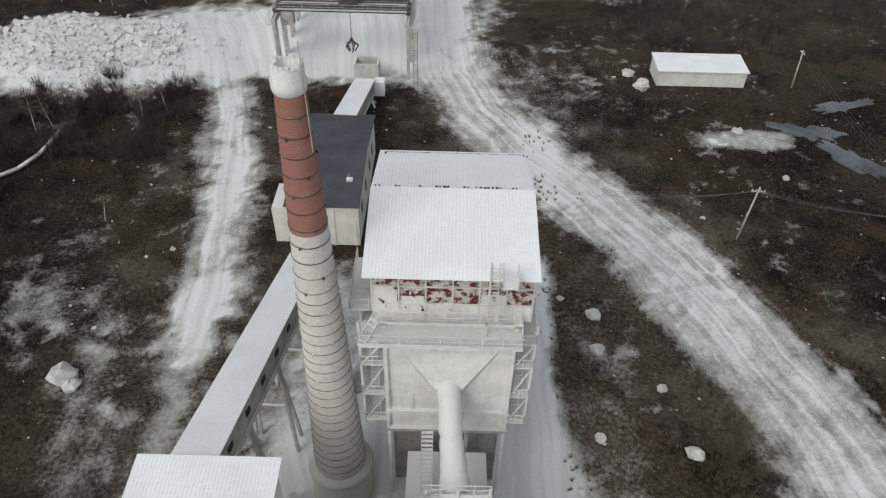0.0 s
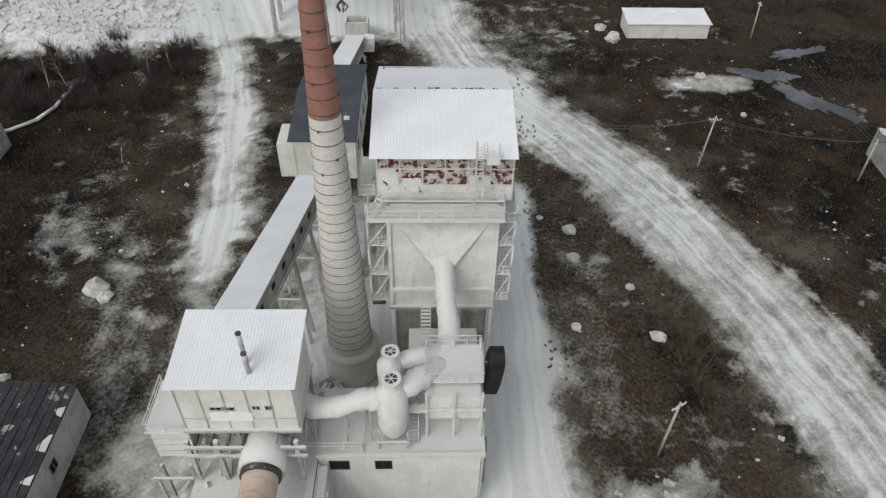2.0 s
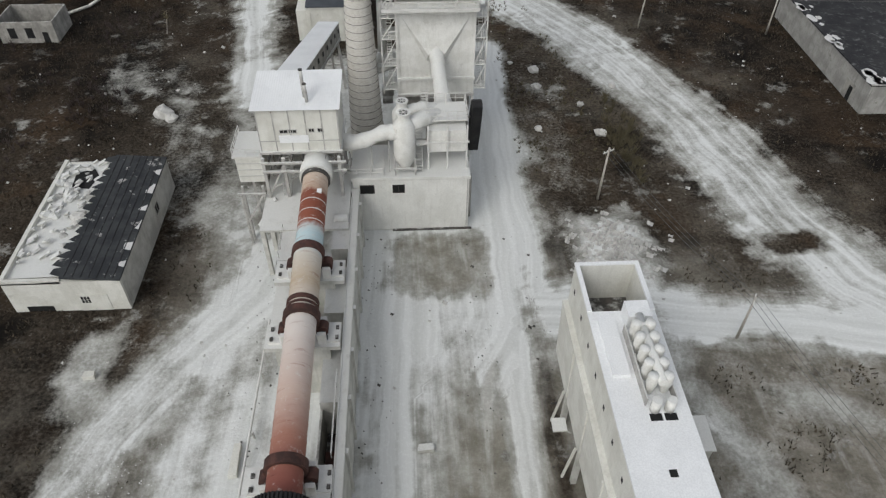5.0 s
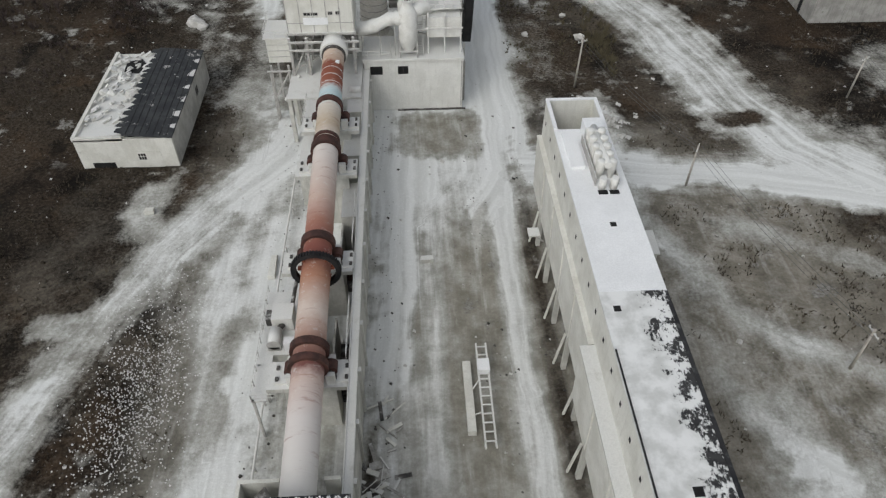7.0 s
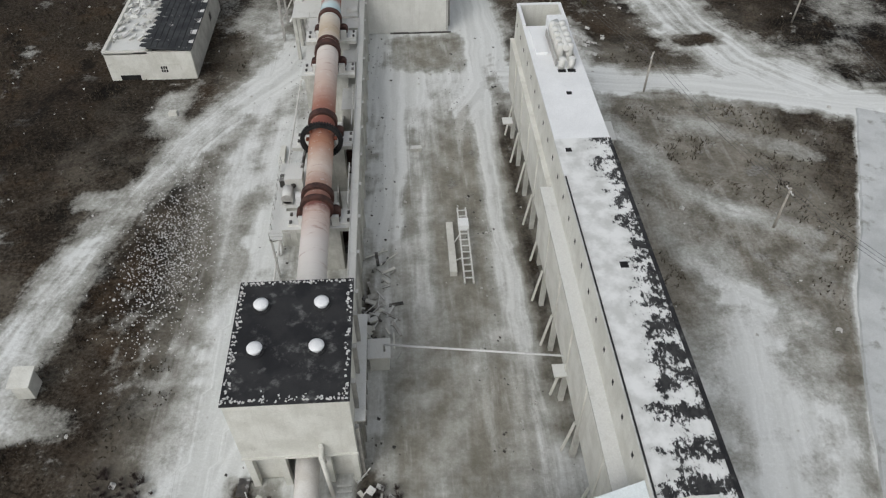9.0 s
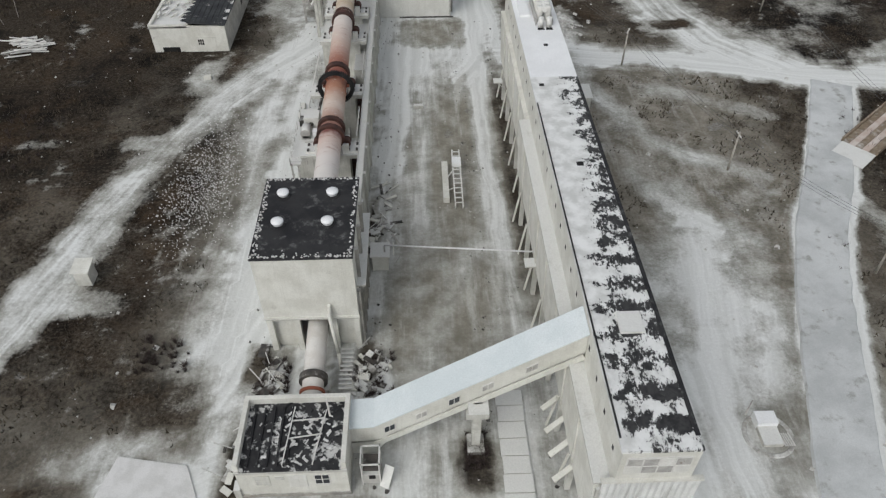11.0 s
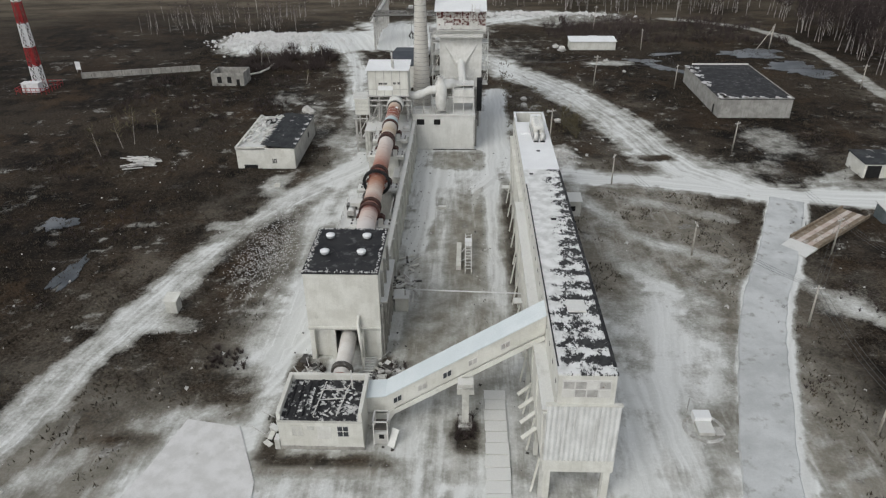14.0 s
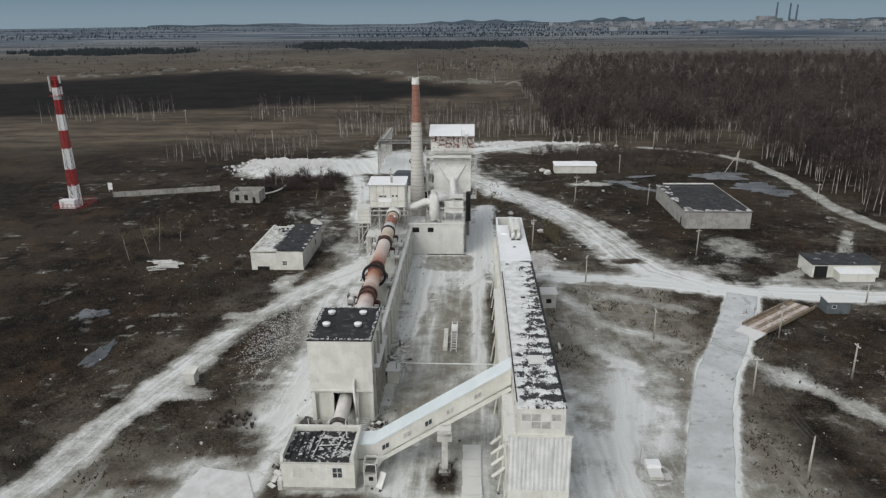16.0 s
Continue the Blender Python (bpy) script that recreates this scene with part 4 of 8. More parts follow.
    # body with a V-shaped hopper face
    hop = part("hopper_body", Geo().box(-4.2, 5.55, 34.9, 48.9, 10.4, 23.2), LIMED, t, "lime-caked hopper body")
    v = Geo().add([(-3.7, 34.88, 21.6), (5.1, 34.88, 21.6), (1.75, 34.15, 16.5), (-0.3, 34.15, 16.5), (-0.5, 34.88, 15.3), (1.95, 34.88, 15.3), (-3.7, 34.95, 21.6), (5.1, 34.95, 21.6)],
                  [(0, 1, 2, 3), (0, 3, 4), (1, 5, 2), (3, 2, 5, 4), (0, 6, 7, 1)])
    part("hopper", v, LIMED, hop, "lime-caked funnel narrowing to the duct")
    for x in (-4.0, -2.2, 3.6, 5.35):
        part("stiffener", Geo().box(x - 0.07, x + 0.07, 34.78, 34.9, 12.95, 15.0), LIMED, hop)
    part("stiffener", Geo().box(-4.2, 5.55, 34.8, 34.9, 21.9, 22.15), LIMED, hop)
    part("cross_beam", Geo().box(-4.4, 5.8, 34.55, 34.9, 12.6, 12.95), LIMED, hop)
    part("cross_beam", Geo().box(-4.4, 5.8, 34.5, 34.9, 10.2, 10.55), STEEL, hop)
    for x in (-4.2, 5.55):
        part("corner_post", Geo().box(x - 0.15, x + 0.15, 34.65, 34.95, 0, 23.2), LIMED, t)
        part("corner_post", Geo().box(x - 0.15, x + 0.15, 48.7, 49.0, 0, 23.2), LIMED, t)
    for x in (-1.0, 2.4):
        part("corner_post", Geo().box(x - 0.15, x + 0.15, 34.7, 35.0, 0, 10.4), STEEL, t)
    # base storey takes the darker concrete
    part("lower_wall", Geo().box(-4.0, 5.3, 36.2, 47.8, 0.0, 10.4), DARKCON, t, "dark concrete base storey")
    # platforms with railings in front
    pl = part("platform", Geo().box(-5.9, 5.9, 32.9, 35.4, 22.75, 22.95), LIMED, t)
    railing(t, [(-5.9, 35.2, 22.95), (-5.9, 32.95, 22.95), (5.9, 32.95, 22.95), (5.9, 35.2, 22.95)], 1.05, 1.45)
    part("toe_board", Geo().box(-5.9, 5.9, 32.88, 32.93, 22.95, 23.2), PAINTED, pl)
    up = part("platform", Geo().box(-4.6, 5.9, 34.1, 35.4, 24.05, 24.2), LIMED, t)
    railing(t, [(-4.6, 34.15, 24.2), (5.2, 34.15, 24.2)], 1.05, 1.2)
    part("toe_board", Geo().box(-4.6, 5.2, 34.1, 34.14, 24.2, 24.5), STEEL, up)
    stair(t, (-5.6, 33.4, 22.95), (-4.6, 34.6, 24.3), 0.7, PAINTED)
    g = Geo()
    for z in np.arange(24.4, 29.6, 0.32):
        g.box(3.35, 3.85, 34.2, 34.25, float(z), float(z) + 0.05)
    lad = part("ladder", g.box(3.3, 3.37, 34.18, 34.26, 24.2, 30.0).box(3.83, 3.9, 34.18, 34.26, 24.2, 30.0), PAINTED, t)
    box = part("hoist_box", Geo().box(4.1, 5.1, 33.5, 34.5, 28.3, 29.0), WHITEPAINT, t, "white hoist box at the eave")
    railing(t, [(4.1, 33.5, 28.3), (4.1, 34.5, 28.3)], 1.5, 1.0)
    railing(t, [(5.1, 33.5, 28.3), (5.1, 34.5, 28.3)], 1.5, 1.0)
    part("post", Geo().box(3.2, 3.3, 34.1, 34.2, 22.9, 30.2), PAINTED, lad)
    # open stair frames on both sides
    for s, xs in ((-1, (-6.2, -4.3)), (1, (5.7, 7.2))):
        for x in xs:
            for y in (35.2, 38.2):
                part("side_post", Geo().box(x - 0.08, x + 0.08, y - 0.08, y + 0.08, 10.4 if s < 0 else 12.0, 23.0), LIMED, t)
        for z in (11.0, 14.5, 18.2, 21.0):
            d = part("side_platform", Geo().box(xs[0] - 0.1, xs[1] + 0.1, 35.0, 38.4, z, z + 0.12), LIMED, t)
            railing(t, [(xs[0], 35.0, z + 0.12), (xs[1], 35.0, z + 0.12)], 1.0, 1.0)
            o = xs[0] if s < 0 else xs[1]
            railing(t, [(o, 35.0, z + 0.12), (o, 38.4, z + 0.12)], 1.0, 1.2)
        for za, zb in ((11.0, 14.5), (14.5, 18.2), (18.2, 21.0)):
            part("brace", Geo().beam((xs[0], 35.1, za), (xs[1], 35.1, zb), 0.1), LIMED, t)
            stair(t, (sum(xs) / 2, 35.4, za + 0.1), (sum(xs) / 2, 38.0, zb), 0.6, LIMED)
    part("wall_duct", Geo().bent([(-6.1, 38.5, 23.4), (-6.3, 38.3, 14.8), (-7.2, 37.4, 13.2)], 0.55, 12), LIMED, t, smooth=True)
    part("upper_platform", Geo().box(-6.9, -5.2, 36.2, 42, 23.1, 23.25), LIMED, t)
    railing(t, [(-6.85, 42, 23.25), (-6.85, 36.2, 23.25), (-5.4, 36.2, 23.25)], 1.05, 1.3)
    part("blower", Geo().tube((-6.6, 39.2, 8.6), (-5.0, 39.2, 8.6), 0.9, n=16).box(-6.6, -5.2, 38.4, 40.2, 6.8, 7.8), STEEL, t, smooth=True)
    part("stub_duct", Geo().tube((-7.6, 36.8, 12.9), (-4.4, 37.6, 13.6), 0.62, n=14), LIMED, t, smooth=True)
    # duct down the front
    part("downcomer", Geo().lumpy([(0.72, 35.4, 16.9), (0.8, 33.6, 16.1), (1.0, 31.0, 14.9), (1.3, 28.2, 13.4), (1.45, 26.0, 12.4)], [0.9, 0.93, 0.95, 1.1, 1.2], 20, 5, 6), LIMED, t, "fat lime-caked duct sloping down", smooth=True)
    stair(t, (-0.9, 30.0, 8.2), (-0.9, 33.6, 12.0), 0.9, STEEL)
    return t


preheater_tower()


# ---- brick chimney ----


def chimney():
    c = (-8.85, 35.3)
    t = thing("chimney", (*c, 0), "tall tapering brick chimney, red above, lime-white below", "chimney")

    def rad(z):
        return 2.3 - (2.3 - 0.9) * (z - 4.5) / (42.2 - 4.5)

    def shaft(za, zb, mat, label):
        n, m = 48, 8
        g = Geo().lathe((*c, 0), [(rad(za + (zb - za) * k / m), za + (zb - za) * k / m) for k in range(m + 1)], n)
        ob = part("shaft", g, mat, t, label, smooth=True)
        uv = ob.data.uv_layers.new(name="UVMap")
        for poly in ob.data.polygons:
            an = [math.atan2(ob.data.vertices[ob.data.loops[i].vertex_index].co.y - c[1], ob.data.vertices[ob.data.loops[i].vertex_index].co.x - c[0]) for i in poly.loop_indices]
            if max(an) - min(an) > math.pi:
                an = [a + 2 * math.pi if a < 0 else a for a in an]
            for a, i in zip(an, poly.loop_indices):
                uv.data[i].uv = (a * 2.0, ob.data.vertices[ob.data.loops[i].vertex_index].co.z)
        return ob
    shaft(4.5, 32.0, PALEBRICK, "lime-whitened brickwork")
    shaft(32.0, 41.9, REDBRICK, "red brickwork")
    z = 5.6
    k = 0
    while z < 41.6:
        r = rad(z) + 0.03
        tone = DARKSTEEL if z > 29 else BANDGREY
        part("band", Geo().lathe((*c, z), [(r - 0.04, -0.032), (r + 0.012, -0.032), (r + 0.012, 0.032), (r - 0.04, 0.032)], 32), tone, t)
        a = 4.4 + 0.9 * (k % 3)
        part("clamp", Geo().box(c[0] + (r + 0.05) * math.cos(a) - 0.08, c[0] + (r + 0.05) * math.cos(a) + 0.08, c[1] + (r + 0.05) * math.sin(a) - 0.08, c[1] + (r + 0.05) * math.sin(a) + 0.08, z - 0.08, z + 0.08), DARKSTEEL if z > 27 else STEEL, t)
        z += 1.02 if z < 26 else 1.35
        k += 1
    part("crown", Geo().lathe((*c, 0), [(0.92, 41.8), (1.02, 42.0), (1.04, 42.5), (0.95, 42.6), (0.95, 43.35), (0.88, 43.45), (0.62, 43.4), (0.56, 42.4), (0.56, 40.0)], 32), LIMED, t, "pale rim at the mouth", smooth=True)
    g = Geo()
    rnd = random.Random(8)
    for i in range(14):
        a = i * 2 * math.pi / 14
        g.box(c[0] + 0.78 * math.cos(a) - 0.14, c[0] + 0.78 * math.cos(a) + 0.14, c[1] + 0.78 * math.sin(a) - 0.14, c[1] + 0.78 * math.sin(a) + 0.14, 43.25, 43.4 + rnd.uniform(0, 0.25))
    part("broken_rim", g, LIMED, t)
    part("flue", Geo().tube((*c, 40.2), (*c, 40.3), 0.58, n=24), VOID, t)
    part("plinth", Geo().lathe((*c, 0), [(2.85, 0), (2.85, 3.7), (2.75, 3.9), (2.95, 4.0), (2.9, 4.3), (2.3, 4.6)], 32), PLASTER, t, "round plastered plinth", smooth=True)
    part("lightning_rod", Geo().beam((c[0] + 0.9, c[1] - 0.5, 45.0), (c[0] + 1.0, c[1] - 0.5, 38), 0.05), STEEL, t)
    rub = thing("rubble_heap", (-12.2, 31.5, 0), "heap of broken concrete at the chimney foot", "rubble")
    for k in range(26):
        x, y = rnd.gauss(-11.6, 1.3), rnd.gauss(31.4, 1.2)
        s = rnd.uniform(0.3, 1.0)
        zz = max(0.0, 1.6 - 0.5 * math.hypot(x + 11.6, y - 31.4))
        a = rnd.uniform(0, 3)
        p = Geo().beam((x - s * math.cos(a), y - s * math.sin(a), zz + 0.2), (x + s * math.cos(a), y + s * math.sin(a), zz + 0.2 + rnd.uniform(-0.3, 0.5)), s * 0.9, 0.35)
        part("slab_piece", p, CONCRETE if k % 3 else DARKCON, rub)


chimney()


# ---- base building with its roof plant ----


def base_building():
    t = thing("base_building", (-3, 26, 0), "low whitewashed plant building with flat dusty roof", "building")
    x0, x1, y0, y1 = -10.0, 4.1, 19.5, 26.4
    part("wall", Geo().box(x0, x1, y0, y0 + 0.4, 0, 8.1), WHITEWASH, t)
    part("wall", Geo().box(x1 - 0.4, x1, y0 + 0.4, y1, 0, 8.1), WHITEWASH, t)
    part("wall", Geo().box(x0, x0 + 0.4, y0 + 0.4, y1, 0, 8.1), WHITEWASH, t)
    part("wall", Geo().box(x0 + 0.4, x1 - 0.4, y1 - 0.4, y1, 0, 8.1), WHITEWASH, t)
    part("roof", Geo().box(x0 - 0.15, x1 + 0.12, y0 - 0.25, y1, 8.1, 8.3), LIMED, t, "flat roof under lime dust")
    part("parapet", Geo().box(x0 - 0.15, x1 + 0.12, y0 - 0.25, y0 + 0.05, 8.3, 8.55), WHITEWASH, t)
    window(t, (-8.3, y0, 6.7), 1.75, 1.3, "y-", 1, 1, DARKSTEEL, True)
    window(t, (-4.5, y0, 6.7), 1.5, 1.25, "y-", 2, 1, DARKSTEEL, True)
    # thin dark bar: soil and the wall foot's shade in one colour
    part("plinth_shade", Geo().box(-5.5, 4.6, y0 - 0.3, y0 - 0.02, 0, 0.16), DARKSTEEL, t, "dark strip of soil and painted shade along the wall foot")
    part("conduit", Geo().box(3.85, 3.95, y0 - 0.1, y0 - 0.02, 0.5, 8.0), STEEL, t)
    part("rear_block", Geo().box(-2.2, 4.0, 26.4, 34.0, 0, 7.4), CONCRETE, t)
    part("rear_slab", Geo().box(-2.6, 4.2, 28.4, 34.2, 7.4, 7.7), LIMED, t)
    part("roof_seam", Geo().box(-6.3, -6.15, 19.6, 26.3, 8.3, 8.42), STEEL, t)
    for y in (22, 26, 30):
        part("buttress", Geo().box(x1, x1 + 0.5, y - 0.4, y + 0.4, 0, 6.5), DARKCON, t)
    return t


base_building()


def cyclone(x, y, z, top, r, label):
    t = thing("cyclone_separator", (x, y, z), label, "cyclone", "cyclones on the plant roof")
    part("body", Geo().lathe((x, y, 0), [(r * 0.55, z + 0.6), (r * 0.95, z + 1.6), (r * 1.05, z + 2.2), (r * 1.05, top - 1.6), (r * 0.8, top - 1.1), (r * 0.56, top - 0.7), (r * 0.56, top)], 20), LIMED, t, smooth=True)
    part("flange", Geo().lathe((x, y, top), [(r * 0.42, 0.1), (r * 0.66, 0.1), (r * 0.66, -0.08), (r * 0.5, -0.08)], 20), LIMED, t)
    # solid dark disc painted in for the unlit open mouth
    part("mouth", Geo().tube((x, y, top - 0.1), (x, y, top + 0.06), r * 0.42, n=16), DARKSTEEL, t)
    for a in range(6):
        part("mouth_bar", Geo().beam((x, y, top + 0.1), (x + r * 0.5 * math.cos(a * 1.047), y + r * 0.5 * math.sin(a * 1.047), top + 0.1), 0.06), LIMED, t)
    for sx in (-1, 1):
        for sy in (-1, 1):
            part("leg", Geo().box(x + sx * r * 0.95 - 0.08, x + sx * r * 0.95 + 0.08, y + sy * r * 0.95 - 0.08, y + sy * r * 0.95 + 0.08, z, z + 2.4), STEEL, t)
    part("base_ring", Geo().box(x - r * 1.1, x + r * 1.1, y - r * 1.1, y - r * 0.95, z + 0.9, z + 1.1), STEEL, t)
    return t


cyc = cyclone(-3.6, 21.3, 8.3, 16.3, 1.25, "lime-caked steel cyclone with round top opening")
cyclone(-3.8, 24.4, 8.3, 15.9, 1.15, "second lime-caked cyclone behind the first")
duct = thing("gas_duct", (-7.5, 21.5, 12), "bulging lime-caked gas duct joining kiln house and cyclones", "duct")
part("pipe", Geo().lumpy([(-11.6, 22.2, 12.7), (-10.2, 21.6, 12.2), (-8.2, 21.3, 12.7), (-6.2, 21.3, 13.6), (-4.6, 21.3, 13.7), (-3.4, 21.3, 13.6)], [0.7, 0.98, 0.88, 0.86, 1.0, 0.95], 18, 5, 3), LIMED, duct, smooth=True)
for q in ((-10.2, 21.6), (-7.6, 21.5), (-5.5, 21.4)):
    part("support", Geo().beam((q[0], q[1] + 0.6, 8.3), (q[0], q[1] + 0.4, 12.6), 0.12).beam((q[0], q[1] - 0.6, 8.3), (q[0], q[1] - 0.4, 12.6), 0.12), STEEL, duct)
part("pipe", Geo().lumpy([(-3.6, 21.3, 14.3), (-2.2, 22.0, 14.6), (-0.8, 23.2, 14.4), (0.4, 24.6, 13.6)], [0.8, 0.9, 0.95, 0.9], 16, 5, 4), LIMED, duct, smooth=True)
part("pipe", Geo().lumpy([(-3.8, 24.4, 14.2), (-2.4, 24.9, 14.3), (-1.0, 25.4, 14.1), (0.2, 26.0, 13.6)], [0.75, 0.85, 0.9, 0.85], 16, 5, 5), LIMED, duct, smooth=True)
railing(duct, [(-11.0, 19.9, 8.5), (-6.2, 19.9, 8.5), (-6.2, 23.5, 8.5)], 1.0, 1.6)

# fan platform over the roof
fan = thing("fan_platform", (1.6, 24, 8.3), "railed steel platform over a lime-caked fan housing", "platform")
part("housing", Geo().box(-0.9, 3.7, 21.5, 27.2, 10.6, 13.6), LIMED, fan)
part("deck", Geo().box(-0.9, 3.9, 22.4, 26.4, 14.3, 14.45), LIMED, fan)
for x in (-0.8, 1.5, 3.8):
    for y in (21.3, 26.2):
        part("column", Geo().box(x - 0.09, x + 0.09, y - 0.09, y + 0.09, 8.3, 15.5 if y > 25 else 14.4), PAINTED, fan)
railing(fan, [(-0.9, 26.4, 14.45), (-0.9, 22.4, 14.45), (3.9, 22.4, 14.45), (3.9, 26.4, 14.45), (-0.9, 26.4, 14.45)], 1.15, 1.2)
part("lower_beam", Geo().box(-1.2, 4.1, 21.2, 21.4, 12.0, 12.2), PAINTED, fan)
stair(fan, (-1.9, 20.6, 8.3), (-1.9, 24.2, 12.0), 0.8, STEEL)
part("access_deck", Geo().box(-2.5, -0.9, 21.2, 22.0, 11.8, 11.95), STEEL, fan)
tank = thing("hanging_tank", (5.0, 26, 6.8), "dark rusted oval shield hanging on the building side", "tank")
part("shell", Geo().prism([(23.6, 15.3), (24.4, 15.7), (25.6, 15.2), (27.4, 12.0), (28.5, 8.2), (28.3, 7.1), (27.6, 6.7), (26.6, 7.0), (25.0, 10.5), (23.8, 14.0)], "x", 4.55, 5.75), BLACK, tank)
part("bracket", Geo().beam((4.0, 26, 12.5), (4.7, 26, 12.5), 0.2), STEEL, tank)
part("bracket", Geo().beam((4.0, 27, 8.0), (4.7, 27.5, 8.0), 0.2), STEEL, tank)


# ---- kiln feed house on its steel frame ----


def feed_house():
    t = thing("feed_house", (-15.3, 22, 0), "pale clad kiln feed house with white sheet roof on steel legs", "building")
    x0, x1, y0, y1 = -19.8, -10.9, 19.0, 25.6
    part("roof", Geo().sheet((-20.25, 18.5, 18.75), (-10.5, 18.5, 18.75), (-20.25, 26.0, 19.35), (-10.5, 26.0, 19.35), 0.26, 0.007), WHITEROOF, t, "white corrugated roof sheet")
    zt, zb = 18.6, 13.1
    wall = part("wall", Geo().box(x0, x1, y0, y0 + 0.15, zb, zt), PLASTER, t)
    part("wall", Geo().prism([(y0 + 0.15, zb), (y1, zb), (y1, zt + 0.55), (y0 + 0.15, zt)], "x", x0, x0 + 0.15), PLASTER, t)
    part("wall", Geo().prism([(y0 + 0.15, zb), (y1, zb), (y1, zt + 0.55), (y0 + 0.15, zt)], "x", x1 - 0.15, x1), PLASTER, t)
    part("wall", Geo().box(x0 + 0.15, x1 - 0.15, y1 - 0.15, y1, zb, zt + 0.5), PLASTER, t)
    for k in range(6):
        x = x0 + (x1 - x0) * k / 5
        part("cover_strip", Geo().box(x - 0.06, x + 0.06, y0 - 0.05, y0, zb, zt), STEEL, wall)
    part("cover_strip", Geo().box(x0, x1, y0 - 0.06, y0 - 0.003, 14.4, 14.52), STEEL, wall)
    for x in (-17.0, -16.0):
        window(t, (x, y0, 15.7), 0.95, 0.5, "y-", 2, 1, STEEL, True)
    for x in (-13.9, -12.9):
        window(t, (x, y0, 15.8), 0.65, 0.55, "y-", 2, 1, STEEL, True)
    part("sill_panel", Geo().box(-17.6, -14.3, y0 - 0.08, y0, 14.2, 15.2), WHITEROOF, wall)
    part("floor_slab", Geo().box(x0 - 0.2, x1 + 0.2, y0 - 0.3, y1, 12.8, 13.1), STEEL, t)
    for z in (12.4, 11.2):
        part("girder", Geo().box(x0 - 0.1, x1 + 0.6, y0 - 1.4, y0 - 1.15, z - 0.25, z), STEEL, t)
    for x in np.linspace(x0 + 0.8, x1 - 0.5, 7):
        part("joist", Geo().box(float(x) - 0.1, float(x) + 0.1, y0 - 1.2, y0 + 2.5, 12.4, 12.7), DARKSTEEL, t)
    for x in (x0 + 0.1, x0 + 2.4, x1 - 0.2):
        for y in (y0 - 1.0, y0 + 3.2, y1 - 0.3):
            part("leg", Geo().box(x - 0.17, x + 0.17, y - 0.17, y + 0.17, 0, 12.8), STEEL, t)
    part("brace", Geo().beam((x0 + 0.1, y0 - 1.0, 7.2), (x0 + 2.4, y0 - 1.0, 12.0), 0.16), STEEL, t)
    part("brace", Geo().beam((x1 - 0.2, y0 - 1.0, 7.2), (x1 - 0.2, y1 - 0.3, 12.0), 0.16), STEEL, t)
    for y in (y0 + 0.5, y0 + 3.2):
        part("brace", Geo().beam((x0 + 0.1, y, 7.2), (x1 - 0.2, y, 12.0), 0.14), STEEL, t)
    stair(t, (-17.6, y0 - 0.8, 7.2), (-17.6, y0 + 2.4, 12.3), 0.9, STEEL)
    # back wall below the floor takes the darker concrete
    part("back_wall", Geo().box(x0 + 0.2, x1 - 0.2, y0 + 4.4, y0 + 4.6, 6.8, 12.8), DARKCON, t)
    for (x, y, z) in ((-14.5, 20.9, 22.2), (-14.15, 20.0, 21.0)):
        pipe = part("stove_pipe", Geo().tube((x + 0.05, y, 18.6), (x, y, z), 0.19, n=12), STEEL, t, smooth=True)
        part("cap", Geo().tube((x, y, z), (x, y, z + 0.12), 0.23, n=12), DARKSTEEL, pipe)
    # lower deck and side bin
    part("deck", Geo().box(-20.2, -10.2, 12.0, 24.0, 6.9, 7.2), CONCRETE, t)
    for x in (-19.9, -16.5):
        for y in (12.3, 16.5):
            part("deck_column", Geo().box(x - 0.25, x + 0.25, y - 0.25, y + 0.25, 0, 6.9), CONCRETE, t)
    b = part("side_bin", Geo().box(-23.2, -20.1, 19.4, 24.2, 8.4, 12.0), PLASTER, t, "boxy side bin with a railed flat top")
    part("bin_ledge", Geo().box(-23.5, -20.0, 19.2, 24.4, 12.0, 12.2), LIMED, t)
    for z in (9.3, 10.2, 11.1):
        part("rib", Geo().box(-23.25, -20.1, 19.32, 19.4, z, z + 0.08), STEEL, b)
    railing(t, [(-20.2, 19.3, 12.2), (-23.4, 19.3, 12.2), (-23.4, 24.2, 12.2)], 1.0, 1.6)
    for x in (-22.9, -20.5):
        for y in (18.6, 23.8):
            part("leg", Geo().box(x - 0.14, x + 0.14, y - 0.14, y + 0.14, 0, 8.4), STEEL, t)
    part("frame_beam", Geo().box(-23.3, -20.0, 17.4, 17.6, 8.0, 8.2), STEEL, t)
    part("brace", Geo().beam((-22.9, 17.5, 0.2), (-22.9, 17.5, 8.0), 0.22), STEEL, t)
    part("brace", Geo().beam((-22.9, 17.5, 3.5), (-20.3, 17.5, 8.0), 0.18), STEEL, t)
    part("chute", Geo().beam((-21.2, 16.2, 4.2), (-18.9, 17.4, 7.4), 0.5, 0.3), STEEL, t)
    return t


feed_house()


# ---- rotary kiln ----
KX, KTOP, KLOW = -13.55, (18.6, 11.25), (-47.0, 9.1)


def kz(y):
    return KLOW[1] + (y - KLOW[0]) * (KTOP[1] - KLOW[1]) / (KTOP[0] - KLOW[0])


def kx(y):
    return -13.15 + (y + 47) * (-13.75 + 13.15) / 65.6


def kp(y):
    return (kx(y), y, kz(y))


